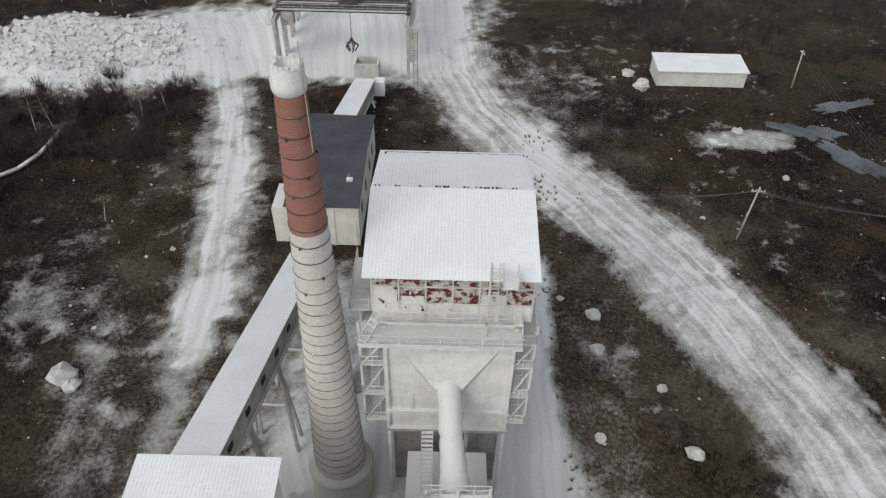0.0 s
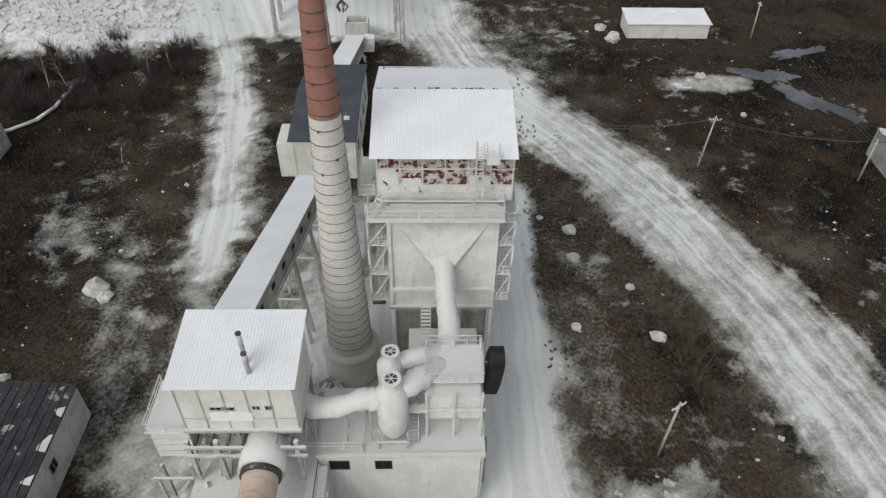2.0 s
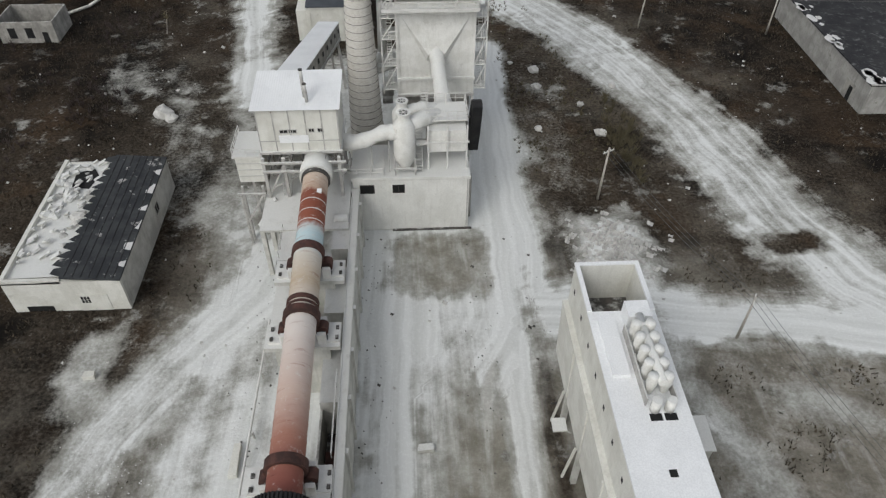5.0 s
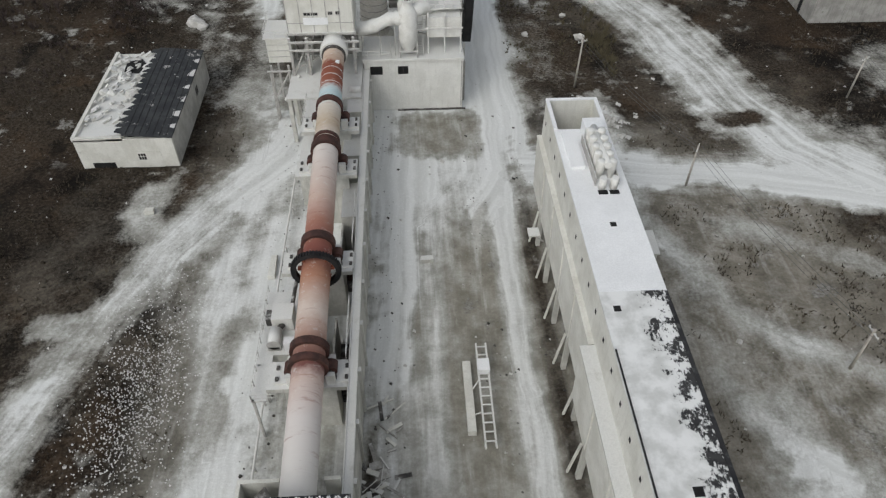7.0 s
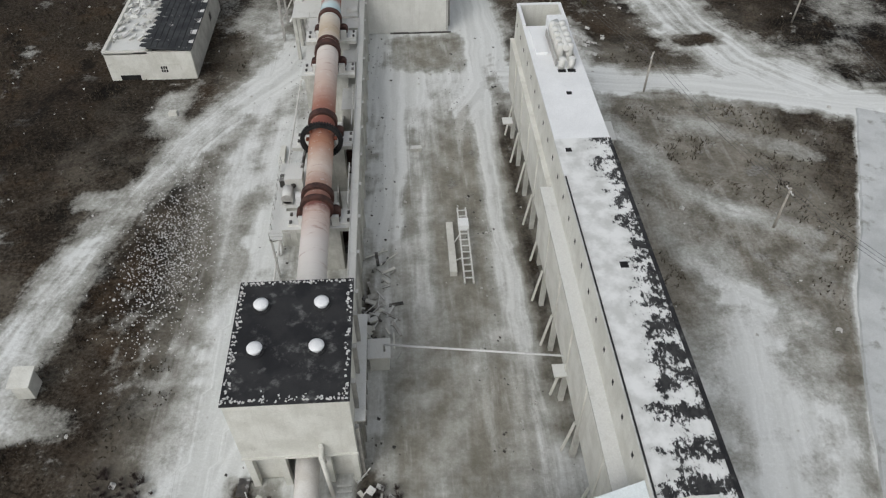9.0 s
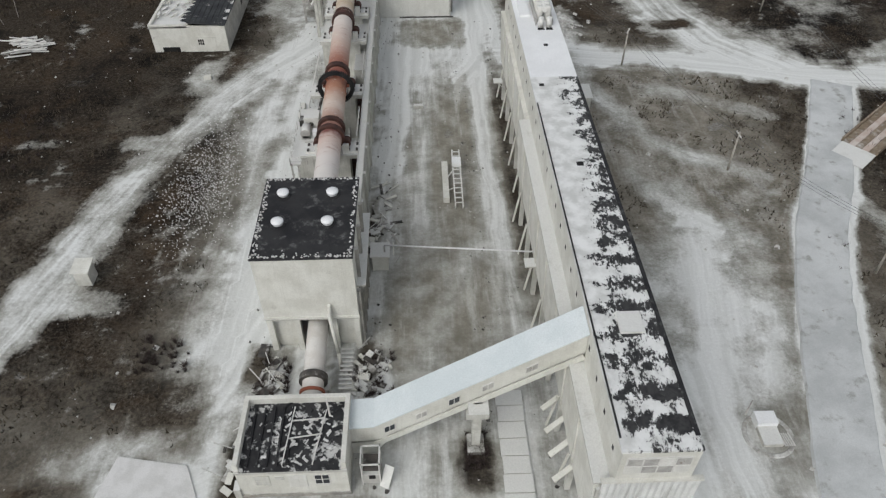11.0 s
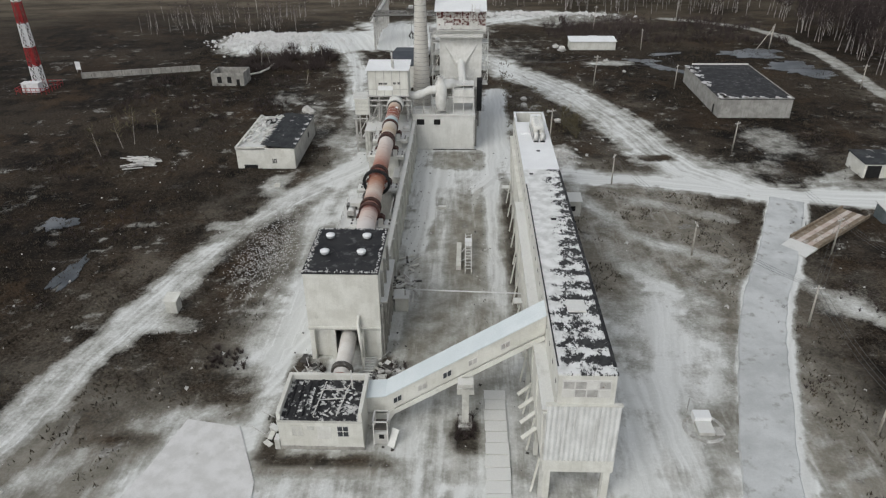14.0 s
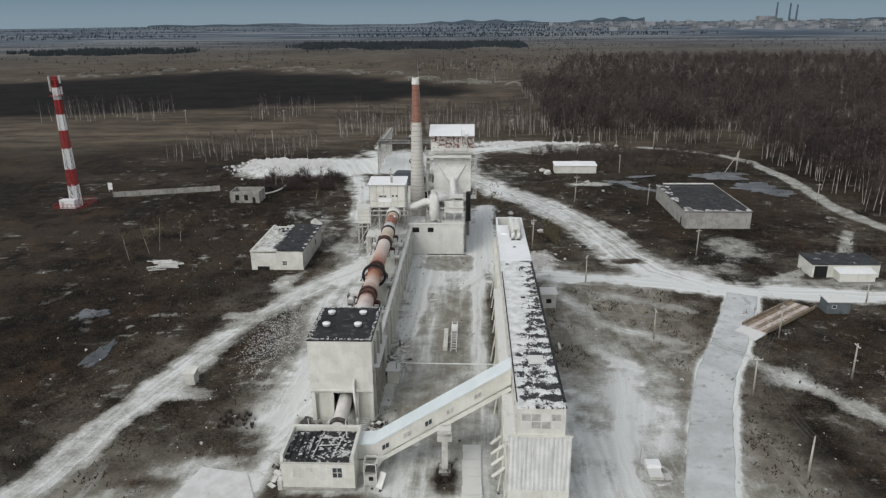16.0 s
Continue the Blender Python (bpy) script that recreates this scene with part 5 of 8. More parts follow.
def rotary_kiln():
    t = thing("rotary_kiln", (KX, -14, 0), "long inclined rotary kiln with rusted and limed shell sections", "kiln")
    R = 1.42
    edges = (17.4, 12.7, 7.8, 4.4, -2.6, -10.5, -18.7, -26.5, -32.7, -39.0, -47.0)
    for a, b in zip(edges, edges[1:]):
        part("shell", Geo().tube(kp(a), kp(b), R, n=40, cap=False), KILNSHELL, t, smooth=True)
        y = a - 1.3
        while y > b + 0.3:
            part("weld_seam", Geo().tube(kp(y + 0.05), kp(y - 0.05), R + 0.025, n=32), PAINTED if a == 12.7 else KILNSHELL, t)
            y -= 1.6
    part("hood", Geo().tube(kp(18.9), kp(16.2), 1.85, n=28), LIMED, t, "lime-caked inlet hood", smooth=True)
    part("hood_rim", Geo().tube(kp(16.3), kp(15.7), 1.62, n=28), DARKSTEEL, t)
    for y, r, w in ((4.4, 1.66, 0.9), (-3.9, 1.74, 0.9), (-18.8, 1.74, 0.9), (-31.6, 1.76, 0.7), (-33.3, 1.76, 0.7), (-2.3, 1.55, 0.5), (-2.9, 1.5, 0.3)):
        part("riding_ring", Geo().tube(kp(y + w / 2), kp(y - w / 2), r, n=36), DARKRUST, t, smooth=False)
    gear = part("girth_gear", Geo().lathe((0, 0, 0), [(1.95, -0.3), (2.32, -0.3), (2.32, 0.3), (1.95, 0.3), (1.95, -0.3)], 48), BLACK, t, "dark toothed girth gear")
    gear.matrix_basis = Matrix.Translation(kp(-22.2)) @ pose(0, 0, 0, 90, 0, 0)
    tooth = Geo().box(2.3, 2.46, -0.09, 0.09, -0.28, 0.28).mesh("tooth", BLACK)
    for k in range(48):
        o = placed("tooth", tooth, (0, 0, 0), gear)
        o.matrix_basis = pose(0, 0, 0, 0, 0, k * 7.5)
    for k in range(8):
        a = k * math.pi / 4
        c, s = math.cos(a), math.sin(a)
        y = -21.9
        part("gear_spring", Geo().beam((kx(y) + c * 1.42, y, kz(y) + s * 1.42), (kx(y) + c * 1.8, y, kz(y) + s * 1.8), 0.5, 0.2), RUST, t)
    part("manhole", Geo().box(kx(12.6) + 0.5, kx(12.6) + 1.0, 12.3, 12.9, kz(12.6) + 1.1, kz(12.6) + 1.32), WHITEROOF, t, "white hatch on the shell")
    return t


rotary_kiln()


def kiln_pier(y, wide=True):
    t = thing("kiln_pier", (KX, y, 0), "dusty concrete kiln pier with roller bearings on top", "pier", "piers under the kiln")
    zt = kz(y) - 2.55
    part("block", Geo().box(-15.9, -11.2, y - 1.1, y + 1.1, 0, zt - 0.5), CONCRETE, t)
    part("slab", Geo().box(-17.3, -10.15, y - 1.5, y + 1.5, zt - 0.5, zt), CONCRETE, t)
    for s in (-1, 1):
        x = kx(y) + s * 1.75
        part("roller", Geo().tube((x, y - 0.5, zt + 1.05), (x, y + 0.5, zt + 1.05), 0.62, n=20), DARKRUST, t)
        part("shaft", Geo().tube((x, y - 1.1, zt + 1.05), (x, y + 1.1, zt + 1.05), 0.16, n=10), DARKSTEEL, t)
        for e in (-0.95, 0.95):
            part("bearing", Geo().box(x - 0.4, x + 0.4, y + e - 0.22, y + e + 0.22, zt, zt + 1.3), LIMED, t)
        part("bed_plate", Geo().box(kx(y) + s * 2.6 - 0.75, kx(y) + s * 2.6 + 0.75, y - 1.0, y + 1.0, zt, zt + 0.22), LIMED, t)
        for ex, ey in ((-0.5, -0.6), (0.5, -0.6), (-0.5, 0.6), (0.5, 0.6)):
            part("anchor", Geo().box(kx(y) + s * 2.6 + ex - 0.14, kx(y) + s * 2.6 + ex + 0.14, y + ey - 0.2, y + ey + 0.2, zt + 0.22, zt + 0.42), DARKSTEEL, t)
    return t


for yy in (4.4, -3.9, -18.8, -32.4):
    kiln_pier(yy)

# drive unit beside the gear
drv = thing("kiln_drive", (-17.0, -25.5, 0), "dusty electric drive with gearbox on a concrete plinth", "machine")
part("plinth", Geo().box(-18.6, -14.9, -29.5, -21.6, 0, 6.2), CONCRETE, drv)
part("gearbox", Geo().box(-17.6, -15.6, -26.6, -24.6, 6.2, 7.9), LIMED, drv)
part("motor", Geo().tube((-17.2, -29.0, 7.0), (-17.2, -27.2, 7.0), 0.65, n=16).box(-17.8, -16.6, -29.0, -27.2, 6.2, 6.7), STEEL, drv, smooth=True)
part("coupling", Geo().tube((-17.0, -27.2, 7.0), (-16.6, -26.5, 7.0), 0.3, n=12), DARKSTEEL, drv)
part("brake_box", Geo().box(-18.3, -17.7, -26.0, -24.8, 6.2, 7.2), DARKSTEEL, drv)
part("pinion_shaft", Geo().tube((-15.8, -24.6, 7.6), (-15.6, -21.8, 7.9), 0.2, n=10), DARKSTEEL, drv)
part("cable_box", Geo().box(-16.2, -15.3, -29.2, -28.4, 6.2, 7.5), WHITEPAINT, drv)
railing(drv, [(-18.6, -21.6, 6.2), (-18.6, -34.5, 6.2), (-16.4, -34.5, 6.2)], 1.05, 1.6, STEEL)
for y in (-30.6, -34.4):
    part("deck_leg", Geo().box(-18.6, -18.4, y - 0.1, y + 0.1, 0, 6.2), STEEL, drv)
part("side_deck", Geo().box(-18.7, -17.3, -34.5, -29.5, 6.05, 6.2), STEEL, drv)

wallk = single("support_wall", Geo().box(-10.1, -9.2, -46.8, 19.2, 0, 7.1), CONCRETE, "long dusty concrete wall carrying a kerbed walkway", "wall", kind="structure")
for xx in (-10.05, -9.33):
    part("kerb", Geo().box(xx, xx + 0.09, -46.8, 19.2, 7.1, 7.3), CONCRETE, wallk)
for k in range(12):
    part("pilaster", Geo().box(-9.2, -8.95, -43 + k * 5.4, -42.5 + k * 5.4, 0, 6.9), CONCRETE, wallk)
wk = thing("kiln_walkway", (-16.4, 9, 6.9), "railed steel service walkway beside the kiln", "walkway")
part("deck", Geo().box(-17.6, -15.6, 6.2, 12.0, 6.9, 7.05), LIMED, wk)
railing(wk, [(-15.8, 6.2, 7.05), (-17.5, 6.2, 7.05), (-17.5, 12.0, 7.05)], 1.1, 1.3, STEEL)
for y in (6.5, 11.6):
    part("leg", Geo().box(-17.4, -17.2, y - 0.1, y + 0.1, 0, 6.9), STEEL, wk)
for (xa, xb, ya, yb, zz) in ((-12.0, -10.1, 9.0, 18.0, 6.9), (-12.0, -10.1, -10, -4, 5.6), (-12.2, -10.1, 0, 6.4, 6.6), (-17.6, -15.6, -1.5, 6.2, 5.9)):
    single("concrete_deck", Geo().box(xa, xb, ya, yb, 0, zz), CONCRETE, "dusty concrete service deck beside the kiln", "deck", "service decks")
vd = thing("valve_drum", (-11.2, 13.5, 6.9), "small dusty drum with pipe stub on the deck", "drum")
part("drum", Geo().tube((-11.9, 13.5, 7.5), (-10.3, 13.5, 7.5), 0.5, n=14), LIMED, vd, smooth=True)
part("saddle", Geo().box(-11.6, -10.6, 13.2, 13.8, 6.9, 7.2), STEEL, vd)


# pipes and gear between kiln and wall
for (ya, yb) in ((-31.0, -24.0), (-16.5, -8.0)):
    pit = thing("service_pit", (-10.9, (ya + yb) / 2, 0), "dark railed pit between the kiln and the wall", "pit", "service pits")
    # floor slab in the near-black steel material
    part("pit_floor", Geo().box(-11.8, -10.15, ya, yb, 0.0, 0.25), DARKSTEEL, pit)
    part("pit_kerb", Geo().box(-12.0, -11.8, ya, yb, 0.0, 4.6), DARKCON, pit)
    railing(pit, [(-10.3, ya, 7.1), (-10.3, yb, 7.1)], 0.9, 1.5, STEEL)
    part("rusty_box", Geo().box(-11.5, -10.5, ya + 1.5, ya + 3.2, 0.25, 2.6), DARKRUST, pit)
cp2 = thing("cable_pipe", (-18.9, -20, 0), "thin dusty pipe running along the kiln on low posts", "pipe")
part("pipe", Geo().path([(-18.9, -46, 1.0), (-18.9, -30, 1.1), (-19.2, -16, 1.0), (-19.0, 4, 1.2)], 0.09, 8), PAINTED, cp2)
for y in (-45, -38, -31, -24, -17, -10, -3, 3):
    part("post", Geo().box(-18.98, -18.82, y - 0.06, y + 0.06, 0, 1.05), STEEL, cp2)
cb = thing("burner_shed", (-15.6, -44.4, 0), "low open-topped concrete bay behind the firing house", "bay")
part("wall", Geo().box(-18.2, -14.9, -43.2, -42.9, 0, 8.2), PLASTER, cb)
part("wall", Geo().box(-18.2, -17.9, -47.1, -43.2, 0, 8.2), PLASTER, cb)
part("hood", Geo().beam((-17.6, -45.5, 6.8), (-15.6, -44.0, 8.0), 1.4, 0.12), DARKSTEEL, cb)
part("wall", Geo().box(-11.4, -10.15, -43.2, -42.9, 0, 8.2), PLASTER, cb)

# ---- firing house over the kiln's lower end ----


def firing_house():
    t = thing("firing_house", (-13.3, -53, 0), "plastered kiln firing house with black tar roof on columns", "building")
    x0, x1, y0, y1 = -18.35, -8.75, -59.3, -47.2
    part("wall", Geo().box(x0, x1, y0, y0 + 0.4, 5.3, 13.6), PLASTER, t)
    part("wall", Geo().box(x0, x0 + 0.4, y0 + 0.4, y1, 0.0, 13.6), PLASTER, t)
    part("wall", Geo().box(x1 - 0.4, x1, y0 + 0.4, y1, 0.0, 13.6), PLASTER, t)
    for xa, xb, za, zb in ((x0 + 0.4, -15.1, 0, 13.6), (-11.3, x1 - 0.4, 0, 13.6), (-15.1, -11.3, 0, 7.0), (-15.1, -11.3, 11.4, 13.6)):
        part("wall", Geo().box(xa, xb, y1 - 0.4, y1, za, zb), PLASTER, t)
    roof = part("roof", Geo().box(x0 - 0.1, x1 + 0.1, y0 - 0.1, y1 + 0.1, 13.6, 13.78), TAR, t, "black tar roof with limed edges")
    rnd = random.Random(12)
    crumb = Geo().box(-0.14, 0.14, -0.1, 0.1, 0, 0.07).mesh("edge_crumb", LIMEHEAP)
    for k in range(300):
        s = rnd.randrange(4)
        u = rnd.random()
        d = abs(rnd.gauss(0, 0.22)) + 0.05
        x, y = ((x0 + u * (x1 - x0), y0 + d), (x0 + u * (x1 - x0), y1 - d * 0.6), (x0 + d, y0 + u * (y1 - y0)), (x1 - d, y0 + u * (y1 - y0)))[s]
        o = placed("edge_crumb", crumb, (x, y, 13.78), roof, turn=rnd.uniform(0, 180))
        o.scale = (rnd.uniform(0.2, 0.8), rnd.uniform(0.2, 0.9), 1)
    for (x, y) in ((-16.3, -50.0), (-11.25, -50.0), (-16.3, -54.5), (-11.4, -54.5)):
        v = part("roof_vent", Geo().lathe((x, y, 13.78), [(0.5, 0), (0.5, 0.35), (0.62, 0.4), (0.62, 0.55), (0.3, 0.66), (0.01, 0.68)], 18), WHITEROOF, t, "round white roof vent", smooth=True)
        part("vent_curb", Geo().lathe((x, y, 13.78), [(0.75, 0), (0.72, 0.12), (0.5, 0.14)], 18), TAR, v)
    part("floor_slab", Geo().box(x0, x1, y0, y1, 4.9, 5.3), CONCRETE, t)
    part("ledge", Geo().box(x0 - 0.08, x1 + 0.08, y0 - 0.15, y0, 5.2, 5.45), PLASTER, t)
    for x in (-18.0, -15.2, -11.4, -9.1):
        part("column", Geo().box(x - 0.3, x + 0.3, y0 + 0.05, y0 + 0.65, 0, 4.9), PLASTER, t)
    part("back_wall", Geo().box(x0 + 0.4, -15.3, y0 + 0.8, y0 + 1.1, 0, 4.9), PLASTER, t)
    part("back_wall", Geo().box(-11.2, x1 - 0.4, y0 + 0.8, y0 + 1.1, 0, 4.9), PLASTER, t)
    # inner wall below the floor takes the darker concrete
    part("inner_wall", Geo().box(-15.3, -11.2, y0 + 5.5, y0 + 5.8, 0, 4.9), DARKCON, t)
    for k in range(7):
        y = y1 - 1.2 - k * 1.7
        part("buttress", Geo().box(x1, x1 + 0.35, y - 0.22, y + 0.22, 0, 12.6 if k % 2 else 8.5), DARKCON, t)
    part("side_ledge", Geo().box(x1, x1 + 0.9, y0 + 1, y1, 8.6, 8.8), CONCRETE, t)
    part("vent_pipe", Geo().bent([(-11.6, -59.5, 6.9), (-11.6, -60.3, 6.6), (-11.0, -61.5, 2.2), (-10.9, -62.0, 0.2)], 0.2, 10), PLASTER, t, smooth=True)
    part("vent_pipe", Geo().tube((-11.6, -59.6, 4.6), (-11.6, -59.6, 7.4), 0.2, n=10), PLASTER, t, smooth=True)
    return t


firing_house()

cool = thing("drum_cooler", (-13.2, -62, 0), "inclined lime-white drum cooler with dark ring", "cooler")
part("shell", Geo().tube((-13.25, -53.0, 3.9), (-13.1, -68.4, 2.6), 1.05, n=28), WHITESHELL, cool, smooth=True)
part("ring", Geo().tube((-13.13, -64.9, 2.9), (-13.12, -65.6, 2.85), 1.4, n=30), DARKSTEEL, cool)
part("ring", Geo().tube((-13.13, -66.6, 2.75), (-13.12, -66.9, 2.7), 1.25, n=30), RUST, cool)
part("cradle", Geo().box(-14.6, -11.7, -65.8, -64.8, 0, 1.75), CONCRETE, cool)
for k in range(10):
    part("slat", Geo().box(-10.9 + 0.0, -9.6, -60.2 - k * 0.55, -60.0 - k * 0.55, 0.9, 1.0), STEEL, cool)


# ---- discharge house at the lower end ----


def discharge_house():
    t = thing("discharge_house", (-13.9, -72.2, 0), "small plastered house with sunken tar roof and parapet", "building")
    x0, x1, y0, y1 = -18.75, -9.1, -75.8, -68.7
    for a in ((x0, x1, y0, y0 + 0.35), (x0, x0 + 0.35, y0 + 0.35, y1 - 0.35), (x1 - 0.35, x1, y0 + 0.35, y1 - 0.35), (x0, x1, y1 - 0.35, y1)):
        part("wall", Geo().box(*a, 0, 4.4), PLASTER, t)
    for a in ((x0, x0 + 0.42, y0, y1), (x1 - 0.42, x1, y0, y1), (x0 + 0.42, x1 - 0.42, y1 - 0.42, y1)):
        part("parapet", Geo().box(*a, 4.4, 5.4), PLASTER, t)
    roof = part("roof", Geo().box(x0 + 0.42, x1 - 0.42, y0 - 0.12, y1 - 0.42, 4.4, 4.62), TARLIME, t, "black tar roof strewn with lime and debris")
    part("eave_strip", Geo().box(x0 - 0.05, x1 + 0.05, y0 - 0.14, y0 - 0.02, 4.1, 4.4), CONCRETE, t)
    for k in range(5):
        x = x0 + 1.0 + k * 0.85
        part("roof_rib", Geo().box(x, x + 0.18, y0 + 0.3, y1 - 0.9, 4.62, 4.8), TAR, roof)
    rnd = random.Random(31)
    for k in range(110):
        x, y = rnd.gauss(-12.9, 1.6), rnd.uniform(y0 + 0.3, y1 - 0.6)
        if x0 + 0.5 < x < x1 - 0.6:
            s = rnd.uniform(0.06, 0.26)
            part("debris", Geo().beam((x - s, y, 4.66), (x + s, y + rnd.uniform(-0.5, 0.5), 4.68), s * 0.9, 0.08), LIMEHEAP if k % 4 else TAR, roof)
    for (a, b) in (((-14.6, y0 + 0.3, 4.9), (-14.1, y1 - 1, 4.9)), ((-12.0, y0 + 0.2, 4.9), (-11.2, y1 - 1.4, 4.9)), ((-14.4, -73, 4.9), (-11.4, -72.6, 4.9)), ((-14.2, -71.2, 4.9), (-11.4, -71.0, 4.9))):
        part("batten", Geo().beam(a, b, 0.1), PAINTED, roof)
    part("mast_pipe", Geo().tube((-10.9, -70.6, 4.6), (-10.9, -70.7, 7.4), 0.09, n=8), PAINTED, t)
    window(t, (-11.35, y0, 2.75), 1.35, 1.6, "y-", 2, 2)
    window(t, (-16.6, y0, 2.75), 1.35, 1.6, "y-", 2, 2, PLASTER, pane_mat=CONCRETE)
    part("bricked_opening", Geo().box(-14.3, -12.7, y0 - 0.06, y0 + 0.02, 1.6, 3.55), LIMED, t, "whitewashed blocked opening")
    part("vent_grille", Geo().box(-15.4, -14.6, y0 - 0.05, y0 + 0.02, 2.9, 3.5), CONCRETE, t)
    part("plinth", Geo().box(x0 - 0.1, x1 + 0.1, y0 - 0.1, y0 - 0.003, 0, 0.45), DARKCON, t)
    part("corner_pier", Geo().box(x0 - 0.6, x0, y0 - 0.2, y0 + 0.8, 0, 1.5), CONCRETE, t)
    return t


discharge_house()


# ---- conveyor bridge to the storage gallery ----


def conveyor_bridge():
    t = thing("conveyor_bridge", (1.5, -71, 0), "inclined plastered conveyor bridge with pale bluish sheet roof", "conveyor")
    a0, a1 = Vector((-9.1, -70.4, 4.35)), Vector((-6.9, -70.4, 4.55))
    b = Vector((11.3, -69.4, 15.6))
    wv = Vector((0.0, -1.55, 0))
    def lay(p):
        return [p - wv, p + wv]
    g = Geo()
    pts = [a0, a1, b]
    for p, q in zip(pts, pts[1:]):
        l, r = lay(p), lay(q)
        g.hexa([l[0], l[1], r[1], r[0]] + [v + Vector((0, 0, 0.14)) for v in (l[0], l[1], r[1], r[0])])
    part("roof", g, BLUEROOF, t, "smooth pale bluish roof sheet")
    wi = Vector((0.0, -1.42, 0))
    body = Geo()
    dz = Vector((0, 0, -2.5))
    for s in (1, -1):
        o = wi * s
        for p, q in zip(pts, pts[1:]):
            e = wi * (s * 0.08)
            body.hexa([p + o + dz, q + o + dz, q + o - e + dz, p + o - e + dz, p + o, q + o, q + o - e, p + o - e])
    part("side_wall", body, PLASTER, t)
    fl = Geo()
    for p, q in zip(pts, pts[1:]):
        fl.hexa([p + wi + dz, q + wi + dz, q - wi + dz, p - wi + dz] + [v + Vector((0, 0, 0.2)) for v in (p + wi + dz, q + wi + dz, q - wi + dz, p - wi + dz)])
    part("floor", fl, CONCRETE, t)
    for s in (1.03, -1.03):
        part("chord", Geo().beam(a1 + wi * s + dz - Vector((0, 0, 0.4)), b + wi * s + dz - Vector((0, 0, 0.4)), 0.2, 0.55), PLASTER, t)
    d = b - a1
    for k, f in enumerate((0.08, 0.24, 0.40, 0.56, 0.76)):
        c = a1 + d * f + wi * 1.02 + Vector((0, 0, -1.25))
        u = d.normalized() * 0.6
        h = Vector((0, 0, 0.42))
        e = Vector((0, -0.04, 0))
        fr = Geo().hexa([c - u - h + e, c + u - h + e, c + u - h - e * 0, c - u - h, c - u + h + e, c + u + h + e, c + u + h, c - u + h])
        w = part("window", fr, PAINTED, t)
        for q in (-1, 1):
            cc = c + u * 0.48 * q + e * 1.4
            uu, hh = u * 0.40, h * 0.8
            part("pane", Geo().hexa([cc - uu - hh + e, cc + uu - hh + e, cc + uu - hh - e, cc - uu - hh - e, cc - uu + hh + e, cc + uu + hh + e, cc + uu + hh - e, cc - uu + hh - e]), GLASS if k in (0, 2) else STEEL, w)
    px, py = 2.5, -71.2
    zt = a1.z + (px - a1.x) / (b.x - a1.x) * (b.z - a1.z) - 3.0
    pil = part("pillar", Geo().box(px - 0.4, px + 0.4, py - 0.4, py + 0.4, 0, zt), CONCRETE, t, "concrete pillar with cross heads")
    part("cross_head", Geo().box(px - 0.9, px + 0.9, py - 1.5, py + 1.5, zt - 0.5, zt), CONCRETE, pil)
    part("cross_head", Geo().box(px - 1.0, px + 1.0, py - 0.45, py + 0.45, zt - 2.4, zt - 1.6), CONCRETE, pil)
    part("footing", Geo().box(px - 0.8, px + 0.8, py - 1.2, py + 0.8, 0, 0.5), DARKCON, pil)
    part("shed_base", Geo().prism([(-9.1, 0), (-6.9, 0), (-5.6, 2.4), (-6.9, 4.4), (-9.1, 4.3)], "y", -71.8, -69.0), PLASTER, t)
    return t


conveyor_bridge()


# ---- long storage gallery ----


